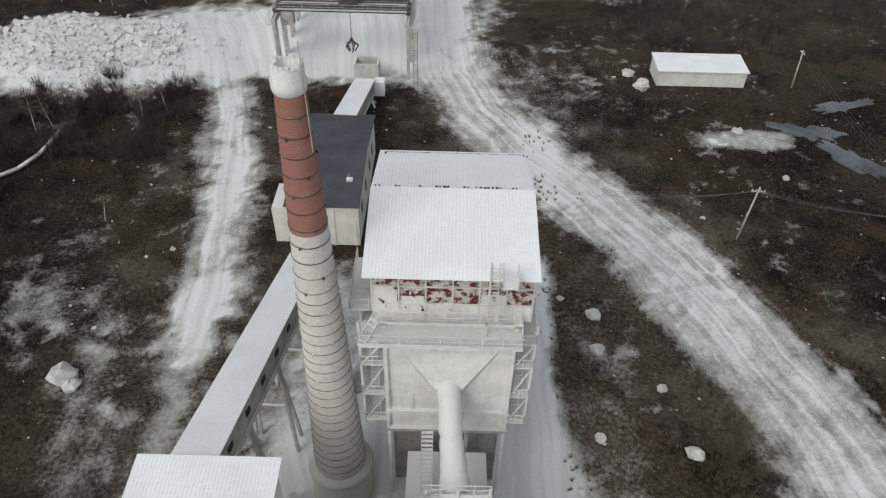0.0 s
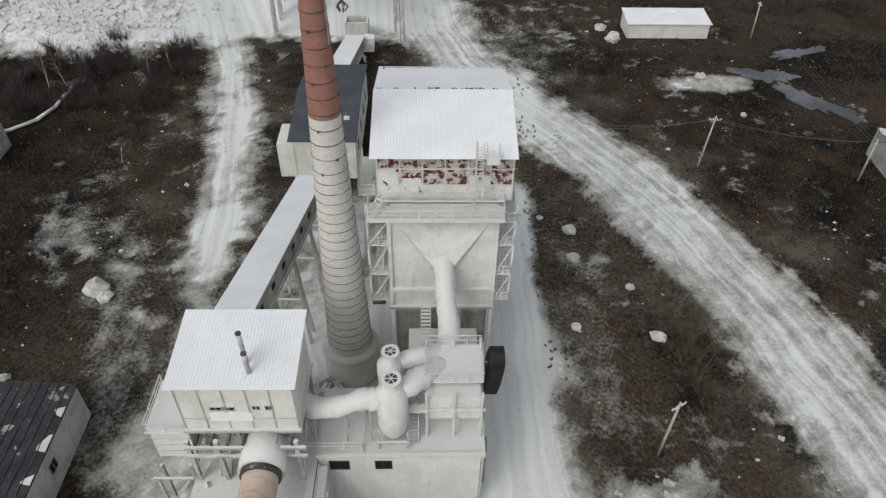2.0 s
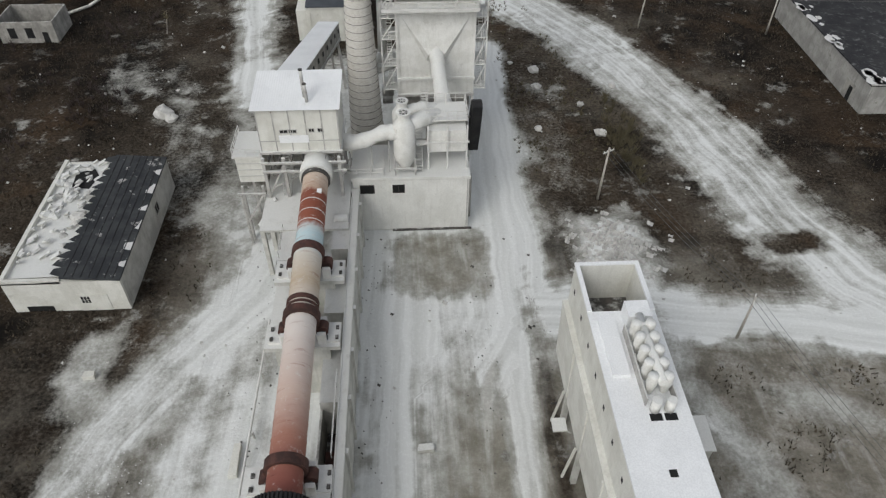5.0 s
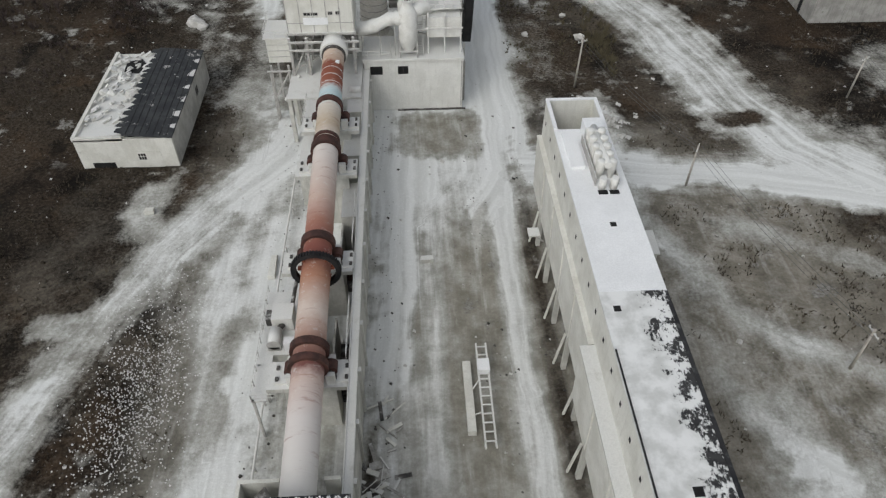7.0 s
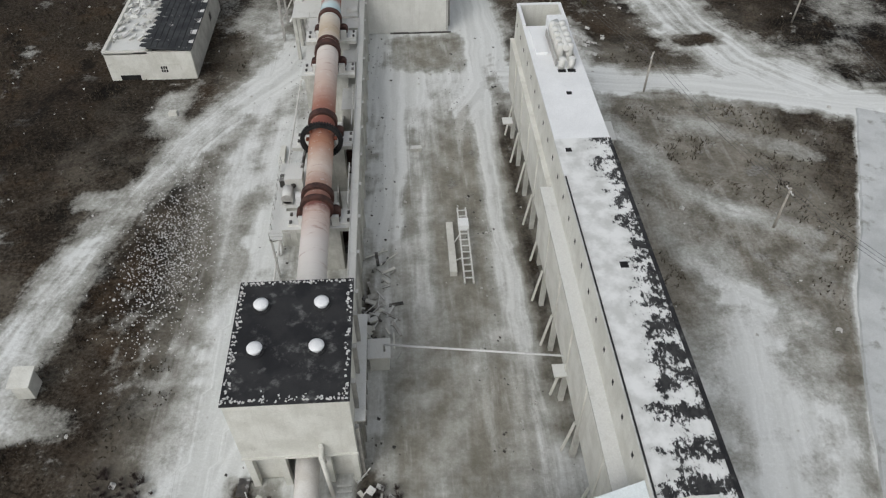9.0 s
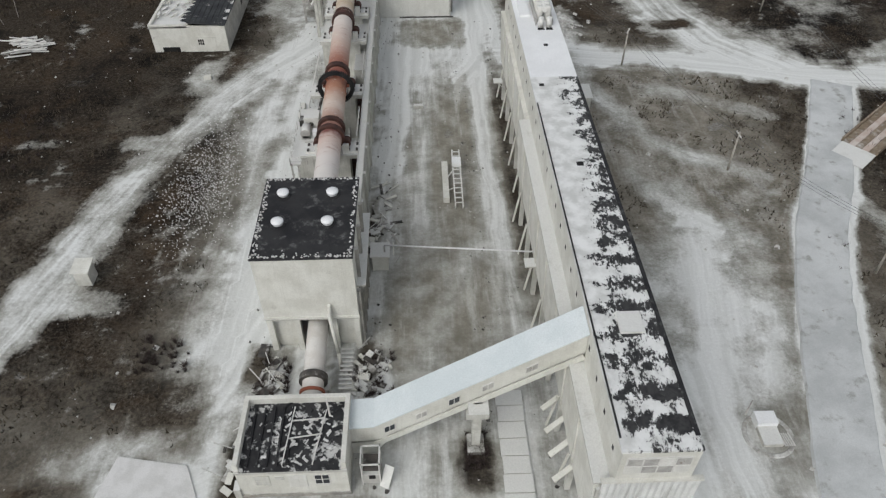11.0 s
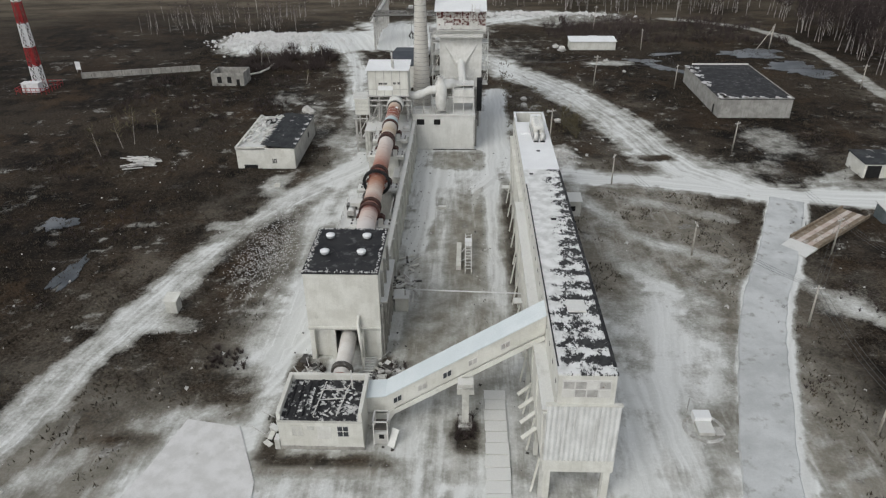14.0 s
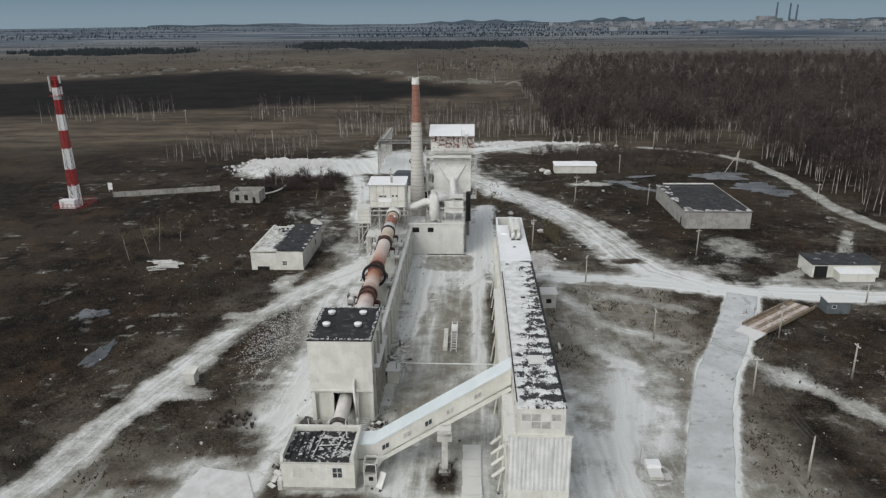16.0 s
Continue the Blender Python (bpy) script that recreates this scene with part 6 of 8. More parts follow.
def gallery():
    t = thing("storage_gallery", (14, -43, 0), "long raised concrete storage gallery with limed roof", "building")
    x0, x1, y0, y1 = 11.35, 16.9, -82.0, -4.0
    zr = 16.6
    low = 9.4
    # upper storey
    for k in range(13):
        ya, yb = y0 + k * 6.0, y0 + (k + 1) * 6.0 - 0.03
        part("upper_panel", Geo().box(x0, x0 + 0.3, ya, yb, 11.8, zr - 0.1 if k < 12 else zr), PLASTER, t)
        part("upper_panel", Geo().box(x1 - 0.3, x1, ya, yb, 11.8, zr - 0.1 if k < 12 else zr), PLASTER, t)
        for f in (0.27, 0.77):
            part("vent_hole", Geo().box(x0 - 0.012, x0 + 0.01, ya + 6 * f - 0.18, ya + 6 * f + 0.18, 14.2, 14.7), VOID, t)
    part("roof", Geo().box(x0 - 0.1, x1 + 0.1, y0 - 0.1, -32.2, zr - 0.1, zr + 0.12), TARDUST, t, "tar roof under patchy white lime")
    part("roof", Geo().box(x0 - 0.05, x1 + 0.05, -32.2, -9.6, zr - 0.1, zr + 0.1), WHITEROOF, t, "lime-white concrete roof")
    part("tar_edge", Geo().box(x0 - 0.06, x0 + 0.08, y0 + 1, -38, zr + 0.12, zr + 0.2), TAR, t)
    part("tar_edge", Geo().box(x1 - 0.25, x1 + 0.1, y0 + 1, -33.5, zr + 0.12, zr + 0.18), TAR, t)
    # open pit at the far end
    part("pit_wall", Geo().box(x0 + 0.3, x1 - 0.3, y1 - 0.3, y1, 11.8, zr + 0.1), PLASTER, t)
    # floor colour near black, standing for the shade inside the open pit
    part("pit_floor", Geo().box(x0 + 0.3, x1 - 0.3, -9.6, y1 - 0.3, 11.6, 12.4), DARKSTEEL, t)
    part("coping", Geo().box(x0 - 0.06, x0 + 0.32, -9.6, y1 + 0.05, zr, zr + 0.25), WHITEROOF, t)
    part("coping", Geo().box(x1 - 0.32, x1 + 0.06, -9.6, y1 + 0.05, zr, zr + 0.25), WHITEROOF, t)
    part("coping", Geo().box(x0 + 0.32, x1 - 0.32, y1 - 0.32, y1 + 0.05, zr + 0.1, zr + 0.25), WHITEROOF, t)
    part("pit_edge", Geo().box(x0 + 0.3, x1 - 0.3, -9.8, -9.6, 12.4, zr), DARKCON, t)
    # slanting lower bunker wall with ledge, on columns
    for k in range(13):
        ya, yb = y0 + k * 6.0 + 0.06, y0 + (k + 1) * 6.0 - 0.06
        o = 1.2 if yb < -33 else 0.5
        part("bunker_panel", Geo().prism([(x0 - o, 11.74), (x0 - o + 0.35, 11.74), (x0 - o + 0.6, 4.4), (x0 - o + 0.25, 4.4)], "y", ya, yb), PLASTER, t)
        part("bunker_panel", Geo().prism([(x1 + 0.6, 11.9), (x1 + 0.2, 11.9), (x1 - 0.7, 4.0), (x1 - 0.3, 4.0)], "y", ya, yb), PLASTER, t)
        part("rib", Geo().prism([(x0 - o - 0.16, 11.7), (x0 - o, 11.7), (x0 - o + 0.3, 4.2), (x0 - o + 0.14, 4.2)], "y", ya - 0.2, ya + 0.08), PLASTER, t)
        for x in (x0 - o + 0.1, x1 - 0.3):
            part("column", Geo().box(x, x + 0.5, ya - 0.25, ya + 0.25, 0, 11.6), CONCRETE, t)
        part("strut", Geo().beam((x0 - o - 0.6, ya + 0.5, 0.1), (x0 - o + 0.1, ya + 0.7, 4.8), 0.2), PLASTER, t)
    part("ledge", Geo().box(x0 - 1.3, x0, y0 + 0.2, -34.0, 11.75, 11.95), CONCRETE, t)
    part("ledge", Geo().box(x0 - 0.55, x0, -33.9, y1, 11.75, 11.95), PLASTER, t)
    part("ledge", Geo().box(x1, x1 + 0.75, y0 + 0.2, y1, 11.75, 12.0), CONCRETE, t)
    part("bunker_floor", Geo().box(x0 + 0.4, x1 - 0.4, y0 + 0.4, y1, 3.7, 4.0), CONCRETE, t)
    # gable end: glazed band, corrugated apron, open bay
    part("gable_wall", Geo().box(x0, x1, y0 - 0.12, y0 - 0.004, 13.1, zr - 0.1), PLASTER, t)
    band = part("window_band", Geo().box(x0 + 0.4, x1 - 0.5, y0 - 0.18, y0 - 0.123, 13.9, 16.0), PAINTED, t)
    for k in range(4):
        for j in range(2):
            xa = x0 + 0.52 + k * 1.15
            part("pane", Geo().box(xa, xa + 1.0, y0 - 0.21, y0 - 0.15, 14.0 + j * 1.0, 14.85 + j * 1.0), STEEL if (k + j) % 3 else LIMED, band)
    ap = part("apron", Geo().sheet((x0 - 0.9, y0 - 0.25, 12.9), (x1 + 0.8, y0 - 0.25, 12.9), (x0 - 0.9, y0 - 0.25, 5.6), (x1 + 0.8, y0 - 0.25, 5.6), 0.5, 0.035, 0.05), ENDWALL, t, "pale stained corrugated end wall")
    part("apron_cap", Geo().box(x0 - 1.0, x1 + 0.9, y0 - 0.4, y0, 12.9, 13.1), PLASTER, t)
    part("lintel", Geo().box(x0 - 0.9, x1 + 0.8, y0 - 0.3, y0 + 0.3, 4.0, 5.6), PLASTER, t)
    for x in (x0 - 0.7, x1 - 0.1):
        part("end_column", Geo().box(x, x + 0.7, y0 - 0.2, y0 + 0.6, 0, 4.0), PLASTER, t)
    for k in range(4):
        part("loading_shelf", Geo().beam((x0 - 2.6, y0 + 5 + k * 2.4, 3.4), (x0 - 0.4, y0 + 6 + k * 2.4, 4.6), 0.5, 0.16), PLASTER, t)
    for y in (-13.0, -52.0):
        part("landing", Geo().box(x0 - 2.2, x0 - 0.9, y - 0.7, y + 0.7, 5.0, 5.15), CONCRETE, t)
        part("bracket", Geo().beam((x0 - 2.0, y, 5.0), (x0 - 0.3, y, 3.6), 0.12), STEEL, t)
    part("outlet_box", Geo().box(x1 + 0.05, x1 + 1.0, -31.0, -29.8, 13.6, 14.4), CONCRETE, t)
    for (x, y, r) in ((12.4, -34.0, 0.3), (14.2, -49.5, 0.35), (14.3, -24.2, 0.28)):
        part("roof_hole", Geo().box(x - r, x + r, y - r, y + r, zr + 0.06, zr + 0.13), VOID, t)
    part("hatch", Geo().box(13.4, 15.4, -71.8, -69.6, zr + 0.1, zr + 0.32), LIMED, t, "pale raised roof hatch")
    part("trapdoor", Geo().box(11.9, 13.3, -16.2, -10.6, zr + 0.08, zr + 0.4), WHITEROOF, t)
    return t


gallery()

# dust collector on the gallery roof
col = thing("dust_collector", (15, -14.5, 16.7), "cluster of limed cyclone tubes with a box fan", "machine")
part("fan_box", Geo().box(14.0, 15.9, -11.6, -9.9, 16.6, 18.3), WHITEROOF, col)
for k in range(5):
    for s in (-1, 1):
        x, y = 14.85 + s * 0.55, -12.6 - k * 1.25
        part("tube", Geo().lathe((x, y, 16.7), [(0.2, 0), (0.42, 1.0), (0.42, 2.0), (0.36, 2.15), (0.01, 2.2)], 14), LIMED, col, smooth=True)
    part("manifold", Geo().tube((14.3, -12.6 - k * 1.25, 18.5), (15.5, -12.6 - k * 1.25, 18.5), 0.22, n=10), LIMED, col, smooth=True)
part("header_duct", Geo().tube((14.85, -11.4, 18.2), (14.85, -18.2, 18.6), 0.36, n=12), LIMED, col, smooth=True)
for s in (-1, 1):
    part("stub", Geo().tube((14.85 + s * 0.55, -19.2, 16.7), (14.85 + s * 0.55, -19.2, 18.0), 0.36, n=12), LIMED, col, smooth=True)
    part("roof_opening", Geo().box(14.85 + s * 0.55 - 0.45, 14.85 + s * 0.55 + 0.45, -20.1, -19.5, 16.71, 16.74), VOID, col)
part("support_frame", Geo().box(13.7, 13.8, -18.8, -11.8, 16.7, 17.6).box(15.9, 16.0, -18.8, -11.8, 16.7, 17.6), STEEL, col)

# ---- north conveyor, crusher hall and crane ----


def sloped_gallery(name, a, b, w, h, label, legs=(), wins=0):
    """A covered belt gallery whose roof middle runs from a to b."""
    a, b = Vector(a), Vector(b)
    t = thing(name, (a.x, a.y, 0), label, "conveyor", "belt galleries")
    d = (b - a)
    side = Vector((d.y, -d.x, 0)).normalized() * w / 2
    z = Vector((0, 0, 1))
    part("roof", Geo().hexa([a - side * 1.06, a + side * 1.06, b + side * 1.06, b - side * 1.06] + [p + z * 0.12 for p in (a - side * 1.06, a + side * 1.06, b + side * 1.06, b - side * 1.06)]), WHITEROOF, t, "white roof sheet")
    for s in (-1, 1):
        o, e = side * s, side * s * 0.9
        # right side wall in the darker concrete, left in pale plaster
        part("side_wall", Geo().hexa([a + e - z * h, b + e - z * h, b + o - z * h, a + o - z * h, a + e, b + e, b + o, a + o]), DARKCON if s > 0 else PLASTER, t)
        part("chord", Geo().beam(a + o - z * (h + 0.2), b + o - z * (h + 0.2), 0.2, 0.4), STEEL, t)
        for k in range(wins):
            c = a + d * ((k + 0.6) / wins) + side * s * 1.02 - z * h * 0.45
            u = d.normalized() * 0.5
            n = side.normalized() * s * 0.03
            part("vent_opening", Geo().hexa([c - u - z * 0.3 - n, c + u - z * 0.3 - n, c + u - z * 0.3 + n, c - u - z * 0.3 + n, c - u + z * 0.3 - n, c + u + z * 0.3 - n, c + u + z * 0.3 + n, c - u + z * 0.3 + n]), VOID, t)
    part("floor", Geo().hexa([a - side - z * h, a + side - z * h, b + side - z * h, b - side - z * h] + [p - z * (h - 0.15) for p in (a - side, a + side, b + side, b - side)]), STEEL, t)
    for f in legs:
        c = a + d * f - z * (h + 0.3)
        for s in (-1, 1):
            p = c + side * s * 0.9
            part("leg", Geo().beam((p.x + side.x * s * 0.4, p.y - 0.9, 0), (p.x, p.y, p.z), 0.3).beam((p.x + side.x * s * 0.4, p.y + 0.9, 0), (p.x, p.y, p.z), 0.3), STEEL, t)
        part("cross_tie", Geo().beam(c - side * 1.2 - z * c.z * 0.5, c + side * 1.2 - z * c.z * 0.5, 0.2), STEEL, t)
    return t


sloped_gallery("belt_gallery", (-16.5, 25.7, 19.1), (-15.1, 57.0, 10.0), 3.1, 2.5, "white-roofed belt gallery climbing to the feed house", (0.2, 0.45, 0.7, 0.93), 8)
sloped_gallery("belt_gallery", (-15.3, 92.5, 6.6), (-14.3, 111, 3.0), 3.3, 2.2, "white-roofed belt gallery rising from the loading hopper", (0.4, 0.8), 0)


def crusher_hall():
    t = thing("crusher_hall", (-15.5, 81, 0), "pale crusher hall with slate-grey gable roof", "building")
    x0, x1, y0, y1 = -20.2, -11.0, 70.2, 92.6
    part("wall", Geo().box(x0, x1, y0, y0 + 0.3, 0, 6.4), PLASTER, t)
    part("wall", Geo().box(x0, x1, y1 - 0.3, y1, 0, 6.4), PLASTER, t)
    gable = [(y0 + 0.3, 0), (y1 - 0.3, 0), (y1 - 0.3, 6.4), (81.4, 7.8), (y0 + 0.3, 6.4)]
    part("wall", Geo().prism(gable, "x", x0, x0 + 0.3), PLASTER, t)
    side = part("wall", Geo().prism(gable, "x", x1 - 0.3, x1), PLASTER, t)
    for a, b, za, zb in ((y0 - 0.3, 81.4, 6.4, 7.9), (y1 + 0.3, 81.4, 6.4, 7.9)):
        part("roof", Geo().hexa([(x0 - 0.25, a, za), (x1 + 0.25, a, za), (x1 + 0.25, b, zb), (x0 - 0.25, b, zb), (x0 - 0.25, a, za + 0.14), (x1 + 0.25, a, za + 0.14), (x1 + 0.25, b, zb + 0.14), (x0 - 0.25, b, zb + 0.14)]), GREYROOF, t)
    part("roof_hatch", Geo().box(-12.9, -12.1, 74.6, 75.2, 6.9, 7.5), WHITEPAINT, t)
    part("antenna", Geo().box(-12.5, -12.44, 74.4, 74.46, 7.0, 8.6), STEEL, t)
    for y in (74, 79, 84, 88):
        part("side_opening", Geo().box(x1 - 0.01, x1 + 0.03, y - 0.6, y + 0.6, 2.6, 4.4), VOID, side)
    part("lean_to", Geo().box(-22.2, x0, 70.6, 76, 0, 5.6), PLASTER, t)
    part("cornice", Geo().box(x0 - 0.1, x1 + 0.1, y0 - 0.12, y0 - 0.003, 6.0, 6.3), PLASTER, t)
    for k in range(4):
        part("pilaster", Geo().box(x0 + 0.2 + k * 2.8, x0 + 0.5 + k * 2.8, y0 - 0.1, y0 - 0.003, 0, 6.0), PLASTER, t)


crusher_hall()

hop = thing("loading_hopper", (-14.6, 117, 0), "small concrete loading hopper at the heap", "hopper")
part("mouth", Geo().box(-16.8, -12.4, 115.6, 115.9, 0.3, 3.4).box(-16.8, -12.4, 118.6, 118.9, 0.3, 3.4).box(-16.8, -16.5, 115.9, 118.6, 0.3, 3.4).box(-12.7, -12.4, 115.9, 118.6, 0.3, 3.4), CONCRETE, hop)
part("bin", Geo().box(-16.5, -12.7, 115.9, 118.6, 0, 1.2), DARKSTEEL, hop)
part("side_cabin", Geo().box(-12.8, -11.0, 110.4, 112.6, 0, 2.6), WHITEROOF, hop)


def gantry_crane():
    t = thing("gantry_crane", (-19, 121, 0), "grey overhead travelling crane on a tall steel runway", "crane")
    for x in (-30.6, -7.2):
        part("runway_beam", Geo().box(x - 0.35, x + 0.35, 117, 164, 9.7, 10.9), STEEL, t)
        part("rail", Geo().box(x - 0.06, x + 0.06, 117, 164, 10.9, 11.05), DARKSTEEL, t)
        for k in range(8):
            y = 118 + k * 6.5
            for s in (-0.9, 0.9):
                part("column", Geo().box(x - 0.22, x + 0.22, y + s - 0.2, y + s + 0.2, 0, 9.7), STEEL, t)
            part("lacing", Geo().beam((x, y - 0.9, 0.5), (x, y + 0.9, 3.4), 0.12).beam((x, y + 0.9, 3.4), (x, y - 0.9, 6.4), 0.12).beam((x, y - 0.9, 6.4), (x, y + 0.9, 9.4), 0.12), STEEL, t)
        sx = -1 if x < -20 else 1
        part("catwalk", Geo().box(x + sx * 0.4, x + sx * 1.3, 117, 164, 9.6, 9.7), STEEL, t)
        railing(t, [(x + sx * 1.3, 117, 9.7), (x + sx * 1.3, 164, 9.7)], 1.1, 3.0, STEEL)
    for y in (120.2, 123.4):
        part("girder", Geo().box(-30.6, -7.2, y - 0.3, y + 0.3, 11.05, 12.4), DARKSTEEL, t)
        railing(t, [(-30.4, y - 0.8, 11.6), (-7.4, y - 0.8, 11.6)], 1.0, 2.4, STEEL)
        part("footway", Geo().box(-30.4, -7.4, y - 0.9, y - 0.3, 11.5, 11.6), STEEL, t)
    for x in (-30.6, -7.2):
        part("end_carriage", Geo().box(x - 0.4, x + 0.4, 119.4, 124.2, 11.0, 11.6), DARKSTEEL, t)
    part("trolley", Geo().box(-19.4, -16.2, 120.0, 123.6, 12.4, 13.6), DARKSTEEL, t)
    part("trolley", Geo().box(-18.6, -17.0, 120.6, 122.4, 13.6, 14.4), STEEL, t)
    part("rope", Geo().tube((-17.8, 121.8, 5.4), (-17.8, 121.8, 12.4), 0.06, n=6), WIRE, t)
    grab = part("grab", Geo().box(-18.1, -17.5, 121.5, 122.1, 4.8, 5.5), DARKSTEEL, t, "clamshell grab hanging on ropes")
    for a in range(5):
        c, s = math.cos(a * 1.257), math.sin(a * 1.257)
        part("claw", Geo().beam((-17.8 + c * 0.3, 121.8 + s * 0.3, 4.9), (-17.8 + c * 1.2, 121.8 + s * 1.2, 4.1), 0.25).beam((-17.8 + c * 1.2, 121.8 + s * 1.2, 4.1), (-17.8 + c * 0.5, 121.8 + s * 0.5, 3.0), 0.22), DARKSTEEL, grab)
    part("operator_cab", Geo().box(-29.6, -27.6, 119.6, 121.6, 8.6, 11.0), STEEL, t)
    g = Geo().box(-6.2, -6.1, 115.0, 115.1, 0, 10.2).box(-5.4, -5.3, 115.0, 115.1, 0, 10.2)
    lad = part("access_ladder", g, WOOD, t)
    for k in range(22):
        part("rung", Geo().box(-6.1, -5.4, 115.0, 115.08, 0.4 + k * 0.44, 0.48 + k * 0.44), WOOD, lad)
    return t


gantry_crane()

# ---- outlying houses ----


def left_house():
    t = thing("ruined_workshop", (-41.6, 18, 0), "plastered workshop with half its tar roof gone", "house")
    x0, x1, y0, y1, xm = -48.0, -35.2, 7.4, 29.4, -41.4
    part("wall", Geo().box(x0, -46.6, y0, y0 + 0.4, 0, 4.6).box(-43.6, x1, y0, y0 + 0.4, 0, 4.7).box(-46.6, -43.6, y0, y0 + 0.4, 0.9, 4.6), PLASTER, t)
    part("cellar_opening", Geo().box(-46.6, -43.6, y0 + 0.05, y0 + 0.3, 0, 0.9), VOID, t)
    part("wall", Geo().box(x1 - 0.4, x1, y0 + 0.4, y1, 0, 4.7), CONCRETE, t)
    part("wall", Geo().box(x0, x0 + 0.4, y0 + 0.4, y1, 0, 4.4), PLASTER, t)
    part("wall", Geo().box(x0 + 0.4, x1 - 0.4, y1 - 0.4, y1, 0, 4.6), PLASTER, t)
    part("roof", Geo().hexa([(xm, y0 - 0.15, 5.3), (x1 + 0.15, y0 - 0.15, 4.75), (x1 + 0.15, y1 + 0.15, 4.75), (xm, y1 + 0.15, 5.3), (xm, y0 - 0.15, 5.5), (x1 + 0.15, y0 - 0.15, 4.95), (x1 + 0.15, y1 + 0.15, 4.95), (xm, y1 + 0.15, 5.5)]), TARPATCH, t, "tar paper roof half")
    part("roof", Geo().hexa([(x0 - 0.1, y0 + 0.9, 4.3), (xm, y0 + 0.9, 4.5), (xm, y1, 4.5), (x0 - 0.1, y1, 4.3), (x0 - 0.1, y0 + 0.9, 4.5), (xm, y0 + 0.9, 4.7), (xm, y1, 4.7), (x0 - 0.1, y1, 4.5)]), CONCRETE, t, "bare broken roof half")
    part("mid_wall", Geo().box(xm - 0.2, xm, y0 + 0.4, y1 - 0.4, 4.0, 5.35), PLASTER, t)
    part("roof_slot", Geo().box(x0 + 0.6, xm - 0.6, y0 + 0.45, y0 + 0.85, 3.9, 4.2), VOID, t)
    rnd = random.Random(77)
    for k in range(60):
        x, y, s = rnd.uniform(x0 + 0.5, xm - 0.6), rnd.uniform(y0 + 3, y1 - 0.4), rnd.uniform(0.15, 0.6)
        part("roof_rubble", Geo().beam((x - s, y, 4.66), (x + s, y + rnd.uniform(-0.6, 0.6), 4.78 + rnd.uniform(0, 0.5)), s * 1.2, rnd.uniform(0.1, 0.35)), CONCRETE if k % 3 else LIMEHEAP, t)
    for k in range(7):
        x = xm + 0.5 + k * 0.85
        z = 5.52 - (x - xm) * 0.086
        part("roof_lath", Geo().beam((x, y0, z), (x, y1, z), 0.08, 0.07), TAR, t)
    for k in range(6):
        y = y0 + 1.5 + k * 3.4 + rnd.uniform(-0.8, 0.8)
        part("limed_strip", Geo().prism([(x1 - rnd.uniform(0.2, 1.1), y), (x1 + 0.12, y - 0.2), (x1 + 0.12, y + rnd.uniform(0.5, 1.8)), (x1 - rnd.uniform(0.1, 0.9), y + rnd.uniform(0.4, 1.6))], "z", 4.99, 5.03), LIMEHEAP, t)
    # torn paper edge, caved-in hole and parapet of the bare half
    for k in range(16):
        y = y0 + 0.6 + k * 1.36
        w = rnd.uniform(0.3, 1.5)
        part("torn_paper", Geo().prism([(xm - w, y), (xm + 0.2, y - 0.5), (xm + 0.2, y + 1.1), (xm - w * rnd.uniform(0.2, 0.9), y + 0.8)], "z", 5.36, 5.4), TARPATCH, t)
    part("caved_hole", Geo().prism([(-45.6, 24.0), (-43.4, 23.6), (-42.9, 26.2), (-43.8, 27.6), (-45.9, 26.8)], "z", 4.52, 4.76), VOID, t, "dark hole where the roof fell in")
    part("parapet", Geo().box(x0 - 0.12, x0 + 0.35, y0, y1, 4.4, 5.0), PLASTER, t)
    part("parapet", Geo().box(x0 + 0.35, xm - 0.2, y0, y0 + 0.4, 4.4, 4.95), PLASTER, t)
    for k in range(26):
        x, y, q = rnd.uniform(x0 + 0.6, xm - 0.8), rnd.uniform(y0 + 7, y1 - 1.5), rnd.uniform(0.35, 1.0)
        part("roof_hump", Geo().add(*lump((x, y, 4.55), q, rnd)), CONCRETE if k % 2 else ROCK, t)
    d = part("double_door", Geo().box(-40.6, -37.2, y0 - 0.06, y0 + 0.02, 0, 2.6), PLASTER, t)
    for k in range(3):
        for j in range(2):
            part("pane", Geo().box(-40.2 + k * 0.35, -39.95 + k * 0.35, y0 - 0.09, y0 - 0.05, 1.3 + j * 0.55, 1.75 + j * 0.55), VOID, d)
    window(t, (x1, 22, 2.6), 1.2, 1.3, "x+", 2, 1, DARKCON, True)
    return t


left_house()


